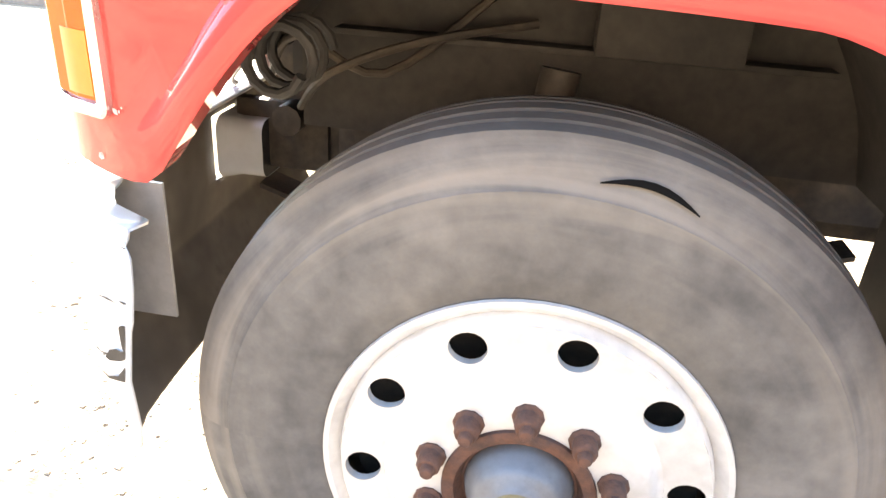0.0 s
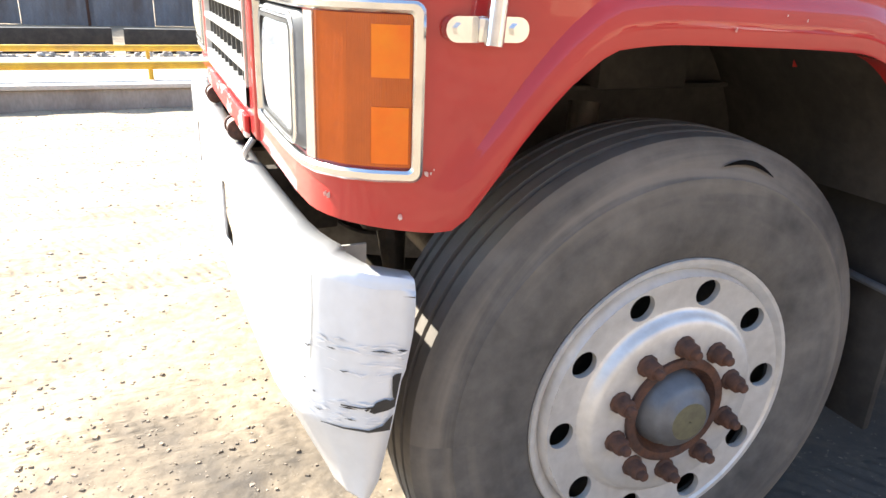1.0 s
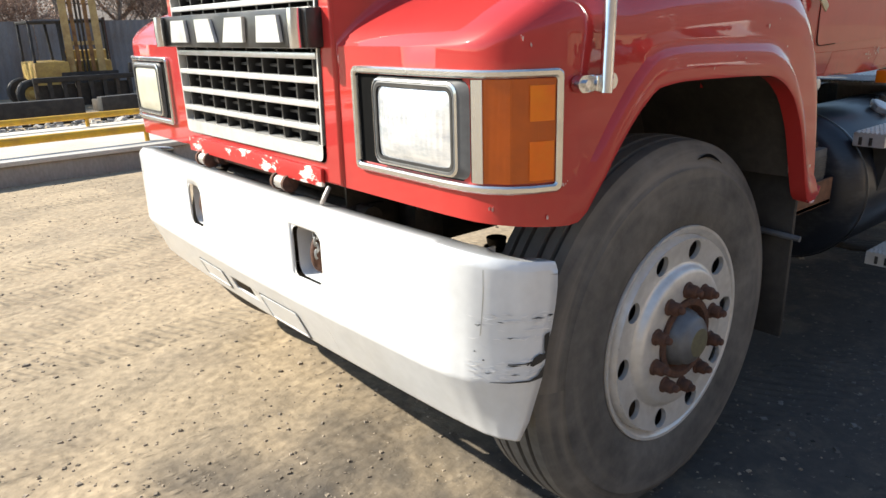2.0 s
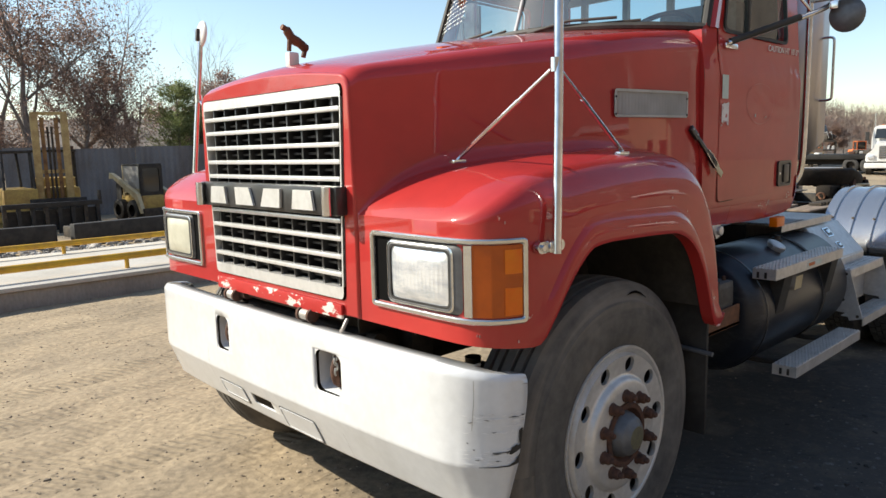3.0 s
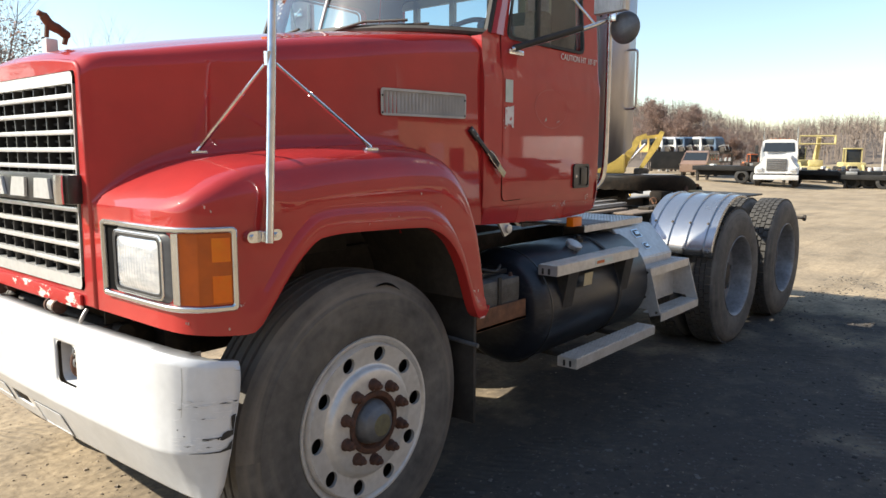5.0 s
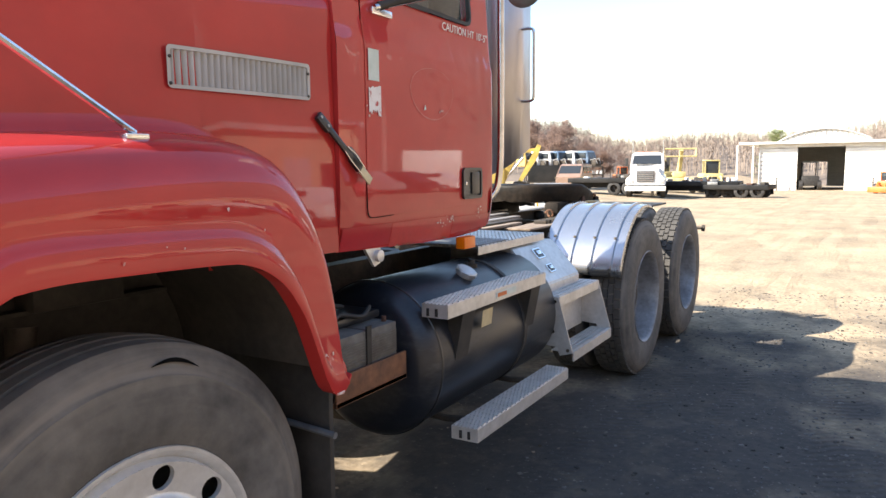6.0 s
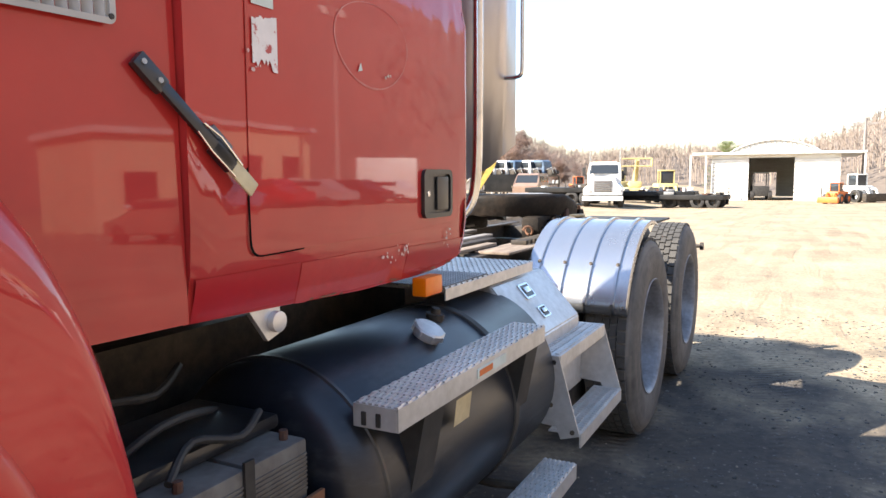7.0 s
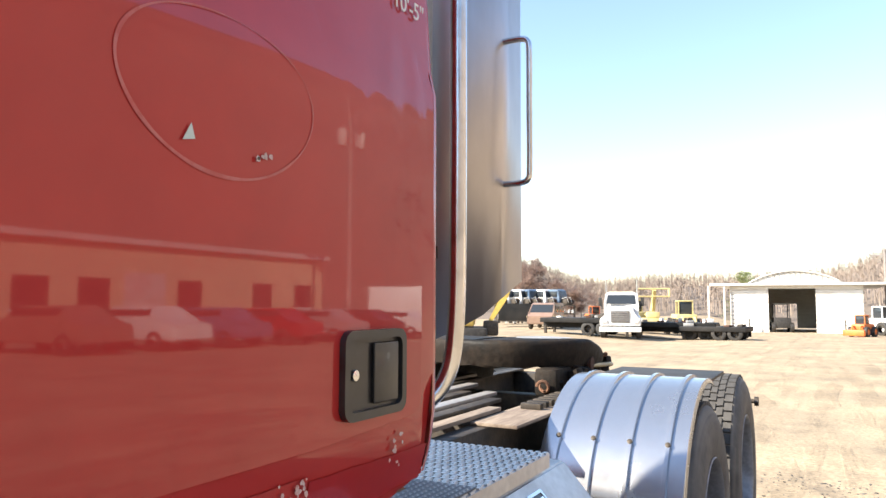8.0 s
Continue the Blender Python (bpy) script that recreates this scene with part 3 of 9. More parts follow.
def hood_section(x):
    """From the crown over the edge and down the side to the fender's root."""
    w, ze, cr = HALF_W(x), EDGE_Z(x), CROWN(x)
    r = 0.055 + 0.05 * min(1, max(0, (x + 0.69) / 0.8))
    pts = [((w - r) * u, ze + cr * (1 - u ** 2)) for u in (0, 0.15, 0.3, 0.45, 0.6, 0.72, 0.82, 0.91)]
    for k in range(8):
        a = radians(90 - 90 * k / 7)
        pts.append((w - r + r * math.cos(a), ze - r + r * math.sin(a)))
    low = FENDER_Z(x) + valley_r(x) if x < 0.43 else 1.13
    for k in range(1, 9):
        pts.append((w + 0.012 * (k / 8), ze - r + (low - ze + r) * k / 8))
    return [(x, -y, z) for y, z in pts]


def fender_section(x):
    w, zf, yo, zb = HALF_W(x) + 0.012, FENDER_Z(x), FENDER_Y(x), ARCH_Z(x)
    zf = max(zf, zb + 0.02)
    rf = valley_r(x)
    pts = []
    for k in range(6):
        a = radians(90 * k / 5)
        pts.append((w + rf - rf * math.cos(a), zf + rf - rf * math.sin(a)))
    sh = 0.016 + 0.125 * min(1, max(0, (x + 0.69) / 0.34)) ** 0.8
    sh = min(sh, yo - w - rf - 0.01, zf - zb - 0.01)
    top = yo - sh
    for k in range(1, 6):
        pts.append((w + rf + (top - w - rf) * k / 6, zf + 0.016 * min(1, (x + 0.69) / 0.2) * math.sin(math.pi * k / 6)))
    for k in range(1, 7):
        a = radians(90 - 90 * k / 6)
        pts.append((yo - sh + sh * math.cos(a), zf - sh + sh * math.sin(a)))
    lo = zf - sh
    # the flare round the wheel opening stands a little proud
    flare = 0.016 * min(1, max(0, (x + 0.58) / 0.15))
    band = min(0.085, (lo - zb) * 0.8)
    for k in range(1, 5):
        pts.append((yo, lo + (zb + band - lo) * k / 4))
    pts += [(yo + flare * 0.6, zb + band * 0.82), (yo + flare, zb + band * 0.6), (yo + flare * 1.1, zb + band * 0.2), (yo + flare * 0.9, zb), (yo - 0.035, zb + 0.004)]
    return [(x, -y, z) for y, z in pts]


def make_hood():
    bm = bmesh.new()
    xs = [-0.69, -0.685, -0.675, -0.66, -0.63, -0.6] + list(np.arange(-0.55, 0.42, 0.05)) + [0.429, 0.431, 0.48, 0.55, 0.62, 0.7, 0.78, 0.86, 0.93, 0.9405]
    sheet(bm, [hood_section(x) for x in xs])
    fx = [-0.69, -0.686, -0.68, -0.67, -0.655, -0.64, -0.62, -0.60, -0.575, -0.55] + list(np.arange(-0.53, 0.44, 0.025)) + [0.45, 0.47, 0.49, 0.51, 0.53, 0.55, 0.57, 0.59, 0.61, 0.63, 0.645, 0.656]
    sheet(bm, [fender_section(x) for x in fx])
    # front panel between the grille and the corner
    x = -0.69
    front = fender_section(x)
    lo = 0.945
    sheet(bm, [[(x, y, lo + (z - lo) * k / 6) for k in range(7)] for _, y, z in front[:18]])
    bmesh.ops.remove_doubles(bm, verts=bm.verts, dist=1e-4)
    mirrored(bm)
    ob = part("hood", bm, RED, truck)
    return ob


def grille_surround():
    """Red frame round the grille opening at the hood's nose."""
    bm = bmesh.new()
    outer = [(y, z) for _, y, z in hood_section(-0.69)[:16]]
    loop = [(y, z) for y, z in outer] + [(-0.547, 1.3), (-0.545, 0.945)]
    loop = loop + [(-y, z) for y, z in loop[::-1][:-1]]
    inner = [(-y, z) for y, z in round_poly([(0.475, 1.0), (0.503, 1.732), (-0.503, 1.732), (-0.475, 1.0)], 0.02)]
    inset = lambda p, k: (p[0] * k, 1.35 + (p[1] - 1.35) * k)
    ring_between(bm, [inset(p, 0.982) for p in loop], inner, lambda y, z: (-0.699, y, z), 2, 60)
    sheet(bm, [[(x, *inset(p, k)) for p in loop] for x, k in ((-0.685, 1.0005), (-0.692, 0.999), (-0.697, 0.992), (-0.699, 0.982))], True)
    sur = part("grille_surround", bm, RED, truck)
    bm = bmesh.new()
    sheet(bm, [[(x, *p) for p in inner] for x in (-0.698, -0.60)], True)
    part("opening_wall", bm, BLACK_MATT, sur)
    return sur


HOOD = make_hood()
grille_surround()
CHIP = material("primer_chip", (0.66, 0.56, 0.52), 0.7, 0, (0.50, 0.20, 0.18), 60, fine=0.1)
rnd = random.Random(8)
for cx, cz, n, sp in ((-0.535, 1.02, 4, 0.006), (-0.60, 1.32, 3, 0.02), (0.0, 1.212, 4, 0.1), (0.56, 0.90, 5, 0.02), (-0.62, 0.955, 4, 0.03), (0.3, 1.30, 3, 0.08)):
    for k in range(n):
        x, z = rnd.gauss(cx, sp), rnd.gauss(cz, sp * 0.4)
        if z < ARCH_Z(x) + 0.012:
            continue
        y = FENDER_Y(x) + 0.0035 + (0.018 if z < ARCH_Z(x) + 0.07 and x > -0.5 else 0)
        r = rnd.uniform(0.001, 0.004)
        a0 = rnd.uniform(0, 6)
        bm = bmesh.new()
        fill(bm, [(x + r * q * math.cos(a), -y, z + 1.5 * r * q * math.sin(a)) for a, q in ((a0 + 1.05 * i, rnd.uniform(0.6, 1.2)) for i in range(6))])
        part("paint_chip", bm, CHIP, HOOD)
bm = bmesh.new()
box(bm, -0.712, -0.70, -0.46, 0.46, 0.935, 0.985, 0.004)
part("grille_sill", bm, RED_CHIPPED, truck, "red sill with chipped paint")


def make_grille():
    # chrome frame
    bm = bmesh.new()
    out = round_poly([(-0.470, 1.004), (-0.499, 1.728), (0.499, 1.728), (0.470, 1.004)], 0.02)
    inn = round_poly([(-0.464, 1.045), (-0.493, 1.690), (0.493, 1.690), (0.464, 1.045)], 0.010)
    ring_between(bm, out, inn, lambda y, z: (-0.706, y, z), 1, 60, lambda y, z: (-0.66, y, z))
    g = part("grille", bm, SATIN, truck, "chrome grille with horizontal slats")
    for z in (1.651, 1.594, 1.533, 1.475, 1.417, 1.276, 1.214, 1.152, 1.090):
        w = 0.460 + (z - 1.0) * 0.042
        bm = bmesh.new()
        box(bm, -0.708, -0.68, -w, w, z - 0.0082, z + 0.0082, 0.004)
        part("slat", bm, SATIN, g)
    for k in range(10):
        y = -0.432 + 0.096 * k
        bm = bmesh.new()
        box(bm, -0.694, -0.640, y - 0.0045, y + 0.0045, 1.03, 1.70, 0.002)
        part("upright", bm, BLACK, g)
    for z in (1.622, 1.563, 1.504, 1.446, 1.245, 1.183, 1.121, 1.066):
        bm = bmesh.new()
        box(bm, -0.672, -0.640, -0.46, 0.46, z - 0.004, z + 0.004)
        part("inner_bar", bm, BLACK_MATT, g)
    for k in range(26):
        z = 1.05 + 0.025 * k
        bm = bmesh.new()
        box(bm, -0.630, -0.622, -0.46, 0.46, z - 0.004, z + 0.004)
        part("shutter_blade", bm, BLACK_MATT, g)
    bm = bmesh.new()
    box(bm, -0.56, -0.50, -0.50, 0.50, 0.9, 1.76)
    part("radiator", bm, BLACK_MATT, truck)
    # badge across the grille, with plain raised shapes
    bm = bmesh.new()
    box(bm, -0.745, -0.690, -0.505, 0.505, 1.295, 1.395, 0.012)
    badge = part("badge", bm, BLACK, truck, "black nameplate with plain silver shapes")
    for y in (-0.50, 0.50):
        bm = bmesh.new()
        s = 1 if y > 0 else -1
        tube(bm, [(-0.756, y - 0.03 * s, 1.298), (-0.758, y - 0.03 * s, 1.345), (-0.756, y - 0.03 * s, 1.392)], 0.019, 12)
        part("end_cap", bm, CHROME, badge)
    for y, lean in ((0.315, 0.0), (0.105, 0.25), (-0.105, -0.25), (-0.315, 0.0)):
        bm = bmesh.new()
        pts = [(-0.068, -0.034), (0.068, -0.034), (0.056, 0.034), (-0.056, 0.034)]
        f = bm.faces.new([bm.verts.new((-0.746, y + a + lean * b, 1.345 + b)) for a, b in pts])
        r = bmesh.ops.extrude_face_region(bm, geom=[f])
        for v in r["geom"]:
            if isinstance(v, bmesh.types.BMVert):
                v.co.x -= 0.010
        part("raised_shape", bm, SATIN, badge)


make_grille()

# ---- bumper ----
def bumper_plan(s):
    """x for a distance s along the face, with its y: straight across, then round the corner."""
    a = abs(s)
    flat = 0.93
    if a <= flat:
        return -0.765 + 0.022 * (a / flat) ** 2, math.copysign(a, s)
    pts = [(-0.743, 0.93), (-0.735, 0.99), (-0.715, 1.05), (-0.68, 1.10), (-0.63, 1.14), (-0.555, 1.158)]
    d = a - flat
    for (x0, y0), (x1, y1) in zip(pts, pts[1:]):
        l = math.hypot(x1 - x0, y1 - y0)
        if d <= l:
            return x0 + (x1 - x0) * d / l, math.copysign(y0 + (y1 - y0) * d / l, s)
        d -= l
    return pts[-1][0], math.copysign(pts[-1][1], s)


S_END = 0.93 + sum(math.hypot(b[0] - a[0], b[1] - a[1]) for a, b in zip([(-0.743, 0.93), (-0.735, 0.99), (-0.715, 1.05), (-0.68, 1.10), (-0.63, 1.14), (-0.555, 1.158)], [(-0.735, 0.99), (-0.715, 1.05), (-0.68, 1.10), (-0.63, 1.14), (-0.555, 1.158)])) - 0.0005


KNEE = 0.588


def bumper_point(s, z):
    """The ends rake forward towards the bottom; under the knee the face turns back."""
    a = abs(s)
    if a > 0.93:
        s = math.copysign(0.93 + (a - 0.93) * lerp([(0.42, 0.80), (0.47, 0.85), (KNEE, 0.89), (0.80, 1.0)], z), s)
    x, y = bumper_plan(s)
    back = 0.0
    end = max(0, (abs(s) - 0.93) / (S_END - 0.93))
    if z < KNEE:
        back = 0.085 * ((KNEE - z) / (KNEE - 0.42))
    if z > 0.862:
        back = 0.022 * ((z - 0.862) / 0.026) ** 2
    turn = min(1.0, end / 0.8) * math.pi / 2
    nx, ny = math.cos(turn) * 0.9, math.sin(turn) * 0.4
    drop = 0.035 * end ** 1.5 * (1 if z > 0.86 else 0.6)
    return (x + back * nx, y - math.copysign(back * ny, s), z - drop * (z > 0.7))


def make_bumper():
    cuts = [(0.289, 0.405, 0.682, 0.830), (-0.509, -0.356, 0.673, 0.824), (0.02, 0.182, 0.476, 0.524)]
    ss = sorted(set([round(v, 4) for v in list(np.linspace(-0.93, 0.93, 26)) + list(np.linspace(0.95, S_END, 14)) + [-v for v in np.linspace(0.95, S_END, 14)]] + [c[k] for c in cuts for k in (0, 1)]))
    zs = sorted(set([0.42, 0.425, 0.44, 0.47, 0.50, 0.53, 0.56, 0.58, 0.588, 0.596, 0.63, 0.66, 0.72, 0.78, 0.82, 0.858, 0.868, 0.876, 0.882, 0.887, 0.888] + [c[k] for c in cuts for k in (2, 3)]))
    bm = bmesh.new()
    grid = [[bm.verts.new(bumper_point(s, z)) for z in zs] for s in ss]
    for i in range(len(ss) - 1):
        for j in range(len(zs) - 1):
            ms, mz = (ss[i] + ss[i + 1]) / 2, (zs[j] + zs[j + 1]) / 2
            if any(a < ms < b and c < mz < d for a, b, c, d in cuts):
                continue
            bm.faces.new((grid[i][j], grid[i + 1][j], grid[i + 1][j + 1], grid[i][j + 1]))
    # top flange turned back
    for i in range(len(ss) - 1):
        a, b = grid[i][-1].co, grid[i + 1][-1].co
        k = lambda p: (p.x + 0.055 * max(0.0, min(1.0, (1.158 - abs(p.y)) / 0.1)), p.y - math.copysign(0.045 * max(0.0, min(1.0, (abs(p.y) - 0.9) / 0.2)), p.y), p.z - 0.004)
        bm.faces.new([bm.verts.new(v) for v in (tuple(a), tuple(b), k(b), k(a))])
    bmesh.ops.remove_doubles(bm, verts=bm.verts, dist=1e-5)
    b = part("bumper", bm, WHITE_BUMPER, truck, "scratched white painted bumper")
    thicken(b, 0.007)
    b.data.materials.append(DIRTY_INSIDE)
    b.modifiers["thickness"].material_offset = 1
    for a, c, z0, z1 in cuts[:2]:
        bm = bmesh.new()
        m = (a + c) / 2
        loop = rounded(a, c, z0, z1, 0.035)
        back = rounded(a + 0.012, c - 0.004, z0 + 0.010, z1 - 0.006, 0.03)
        sheet(bm, [[(xx, y, z) for y, z in lp] for xx, lp in ((-0.744, loop), (-0.700, back), (-0.640, back))], True)
        part("hook_pocket", bm, WHITE_BUMPER, b, "pale pocket round the tow hook opening")
        bm = bmesh.new()
        fill(bm, [(-0.642, y, z) for y, z in back])
        part("pocket_back", bm, BLACK_MATT, b)
        for cy in (-1, 1):
            for cz in (-1, 1):
                # corner webs that round the opening
                yc, zc = (a if cy < 0 else c), (z0 if cz < 0 else z1)
                bm = bmesh.new()
                arc = [(yc - cy * 0.035 + cy * 0.035 * math.cos(radians(q)), zc - cz * 0.035 + cz * 0.035 * math.sin(radians(q))) for q in range(0, 91, 15)]
                fill(bm, [(bumper_point(y, z)[0] + 0.001, y, z) for y, z in arc + [(yc, zc)]])
                part("pocket_corner", bm, WHITE_BUMPER, b)
        bm = bmesh.new()
        tube(bm, smooth_path([(-0.66, m + 0.012, z0 + 0.035), (-0.70, m + 0.008, z0 + 0.022), (-0.728, m, z0 + 0.045), (-0.732, m, z0 + 0.085), (-0.715, m, z0 + 0.115), (-0.67, m, z0 + 0.125)], 5), 0.015, 10)
        hook = part("tow_hook", bm, RUST, b, "rusty tow hook")
        for k in range(4):
            bm = bmesh.new()
            cz = z1 - 0.02 - 0.018 * k
            tube(bm, [(-0.735 + 0.008 * math.cos(q) * (k % 2), m - 0.012 + 0.011 * math.cos(q) * (1 - 0.5 * (k % 2)), cz + 0.013 * math.sin(q)) for q in [2 * math.pi * i / 10 for i in range(11)]], 0.0035, 6, False)
            part("chain_link", bm, GREY_PART, hook)
    for y0, y1, z0, z1 in ((0.245, 0.46, 0.455, 0.527), (-0.288, -0.044, 0.428, 0.522)):
        bm = bmesh.new()
        loop = rounded(y0, y1, z0, z1, 0.012)
        inner = rounded(y0 + 0.006, y1 - 0.006, z0 + 0.006, z1 - 0.006, 0.009)
        pt = lambda y, z, d: (bumper_point(y, z)[0] - d, y, z)
        rows = [[pt(*p, -0.001) for p in loop], [pt(*p, 0.004) for p in loop], [pt(*p, 0.005) for p in inner], [pt(*p, 0.003) for p in inner]]
        sheet(bm, rows, True)
        fill(bm, [pt(*p, 0.003) for p in inner])
        part("blank_plate", bm, WHITE_BUMPER, b)
        bm = bmesh.new()
        wide = rounded(y0 - 0.006, y1 + 0.006, z0 - 0.006, z1 + 0.006, 0.015)
        sheet(bm, [[pt(*p, 0.0012) for p in wide], [pt(*p, 0.0012) for p in loop]], True)
        part("groove", bm, PART_DARK, b)
    # upright seams where the pieces join
    for q, z0, z1 in ((-1.085, 0.70, 0.862), (0.50, 0.45, 0.665), (-0.47, 0.43, 0.53)):
        bm = bmesh.new()
        sheet(bm, [[Vector(bumper_point(q + e, z)) + Vector((-0.0014, -0.001 if abs(q) > 1 else 0, 0)) for z in np.linspace(z0, z1, 8)] for e in (-0.0009, 0.0009)])
        part("seam", bm, GREY_PART, b)
    # scratches and rubbed flakes on the driver's corner
    rnd = random.Random(17)
    for k in range(110):
        z = rnd.choice((rnd.gauss(0.745, 0.008), rnd.gauss(0.752, 0.006), rnd.gauss(0.705, 0.010), rnd.gauss(0.628, 0.010), rnd.gauss(0.61, 0.008), rnd.uniform(0.60, 0.76)))
        a0 = S_END - 0.012 - 0.20 * rnd.random() ** (1.0 if z < 0.66 else 1.6)
        L = rnd.uniform(0.006, 0.045)
        a1 = min(a0 + L, S_END - 0.002)
        w = rnd.uniform(0.0004, 0.0024)
        mid = rnd.uniform(-0.003, 0.003)
        quad = [(a0, z), ((a0 + a1) / 2, z + mid - w), (a1, z + rnd.uniform(-0.003, 0.003)), ((a0 + a1) / 2, z + mid + w)]
        bm = bmesh.new()
        fill(bm, [Vector(bumper_point(-s, zz)) + Vector((-0.0014, -0.0022, 0)) for s, zz in quad])
        part("scratch", bm, SCRAPED if k % 9 else BLACK_MATT, b)
    # torn strip at the rear edge, a ragged flap of missing paint and a crack below it
    E = S_END
    for run in (((E - 0.016, 0.690, 0.692), (E - 0.012, 0.668, 0.696), (E - 0.009, 0.655, 0.697), (E - 0.002, 0.645, 0.698)),
                ((E - 0.045, 0.628, 0.630), (E - 0.036, 0.624, 0.645), (E - 0.020, 0.628, 0.651), (E - 0.012, 0.630, 0.648), (E - 0.002, 0.636, 0.652)),
                ((E - 0.10, 0.632, 0.6345), (E - 0.06, 0.6325, 0.635), (E - 0.04, 0.633, 0.637)),
                ((E - 0.14, 0.589, 0.590), (E - 0.09, 0.588, 0.591), (E - 0.04, 0.5885, 0.593), (E - 0.018, 0.590, 0.600), (E - 0.002, 0.592, 0.622))):
        bm = bmesh.new()
        sheet(bm, [[Vector(bumper_point(-q, z0 + (z1 - z0) * k / 2)) + Vector((-0.0018, -0.0035, 0)) for k in range(3)] for q, z0, z1 in run])
        part("torn_paint", bm, BLACK_MATT, b, "dark torn paint")


make_bumper()

# ---- headlamps ----
BEZEL = material("tarnished_chrome", (0.64, 0.63, 0.61), 0.2, 0.9, (0.46, 0.445, 0.42), 9, (0.5, 0.75), fine=0.05, rough2=0.36)


def plan_point(u, out=0.0):
    """Along the fender front from the inner end (u = 0) round the corner (u = 1)."""
    pts = [(-0.690, -0.60), (-0.690, -0.80), (-0.690, -0.94), (-0.686, -1.015), (-0.673, -1.064), (-0.645, -1.104), (-0.60, -1.134), (-0.548, -1.152)]
    lens = [0]
    for a, b in zip(pts, pts[1:]):
        lens.append(lens[-1] + math.hypot(b[0] - a[0], b[1] - a[1]))
    d = u * lens[-1]
    for i in range(len(pts) - 1):
        if d <= lens[i + 1] + 1e-9:
            t = (d - lens[i]) / (lens[i + 1] - lens[i])
            x, y = pts[i][0] + (pts[i + 1][0] - pts[i][0]) * t, pts[i][1] + (pts[i + 1][1] - pts[i][1]) * t
            tx, ty = pts[i + 1][0] - pts[i][0], pts[i + 1][1] - pts[i][1]
            l = math.hypot(tx, ty)
            return x + out * ty / l, y - out * tx / l
    return pts[-1]


def lamp(side):
    def P(u, z, out):
        x, y = plan_point(u, out)
        return (x, y * (1 if side < 0 else -1), z)

    def strip(bm, u0, u1, z0, z1, o0, o1, n=16):
        """A solid band following the plan, from depth o0 to o1."""
        rows = []
        for u in np.linspace(u0, u1, n):
            rows.append([P(u, z0, o0), P(u, z0, o1), P(u, z1, o1), P(u, z1, o0)])
        vs = sheet(bm, rows, True)
        bm.faces.new(vs[0][::-1])
        bm.faces.new(vs[-1])
    z0, z1 = 1.008, 1.256
    Q = lambda p, o: P(p[0] / 0.62, p[1], o)
    W = lambda u: u * 0.62
    # chrome bezel with rounded corners
    bm = bmesh.new()
    outer = rounded(W(0.035), W(1.0), z0, z1, 0.016)
    inner = rounded(W(0.060), W(0.974), z0 + 0.017, z1 - 0.016, 0.008)
    n = 40
    dense = lambda loop: [(a[0] + (b[0] - a[0]) * k / 12, a[1] + (b[1] - a[1]) * k / 12) for a, b in zip(loop, loop[1:] + loop[:1]) for k in range(12 if math.hypot(a[0] - b[0], a[1] - b[1]) > 0.1 else 1)]
    ring = [[Q(p, o) for p in dense(lp)] for lp, o in ((outer, -0.004), (outer, 0.010), (rounded(W(0.041), W(0.994), z0 + 0.004, z1 - 0.004, 0.013), 0.014), (rounded(W(0.055), W(0.980), z0 + 0.013, z1 - 0.012, 0.009), 0.014), (inner, 0.010), (inner, -0.003))]
    sheet(bm, ring, True)
    bez = part("headlight", bm, BEZEL, truck, "square headlight in a chrome bezel" if side < 0 else "clouded square headlight in a chrome bezel")
    bm = bmesh.new()
    strip(bm, 0.700, 0.742, z0 + 0.021, z1 - 0.019, -0.004, 0.011, 4)
    part("divider", bm, BEZEL, bez)
    bm = bmesh.new()
    strip(bm, 0.06, 0.69, z0 + 0.020, z1 - 0.018, -0.004, 0.001, 14)
    part("housing", bm, CUT, bez)
    # sloped grey surround and the lamp's rounded frame
    bm = bmesh.new()
    f0 = rounded(W(0.172), W(0.685), z0 + 0.023, z1 - 0.021, 0.022)
    f1 = rounded(W(0.180), W(0.655), z0 + 0.028, z1 - 0.026, 0.024)
    f2 = rounded(W(0.196), W(0.632), z0 + 0.036, z1 - 0.034, 0.020)
    f3 = rounded(W(0.206), W(0.622), z0 + 0.042, z1 - 0.040, 0.018)
    sheet(bm, [[Q(p, o) for p in dense(lp)] for lp, o in ((f0, 0.001), (f1, 0.012), (f2, 0.016), (f3, 0.011))], True)
    part("lamp_frame", bm, PART_DARK, bez, "dark lamp frame")
    bm = bmesh.new()
    r0 = rounded(W(0.178), W(0.650), z0 + 0.027, z1 - 0.025, 0.024)
    r1 = rounded(W(0.186), W(0.641), z0 + 0.031, z1 - 0.029, 0.022)
    sheet(bm, [[Q(p, o) for p in dense(lp)] for lp, o in ((r0, 0.010), (r0, 0.0145), (r1, 0.0165), (r1, 0.012))], True)
    part("rim", bm, BEZEL, bez, "thin metal retaining ring")
    bm = bmesh.new()
    g0 = rounded(W(0.198), W(0.630), z0 + 0.038, z1 - 0.036, 0.019)
    g1 = rounded(W(0.208), W(0.620), z0 + 0.044, z1 - 0.042, 0.017)
    sheet(bm, [[Q(p, o) for p in dense(lp)] for lp, o in ((g0, 0.012), (g0, 0.0165), (g1, 0.0165), (g1, 0.010))], True)
    part("gasket", bm, BLACK_MATT, bez)
    # domed glass with faint upright flutes
    bm = bmesh.new()
    rows = []
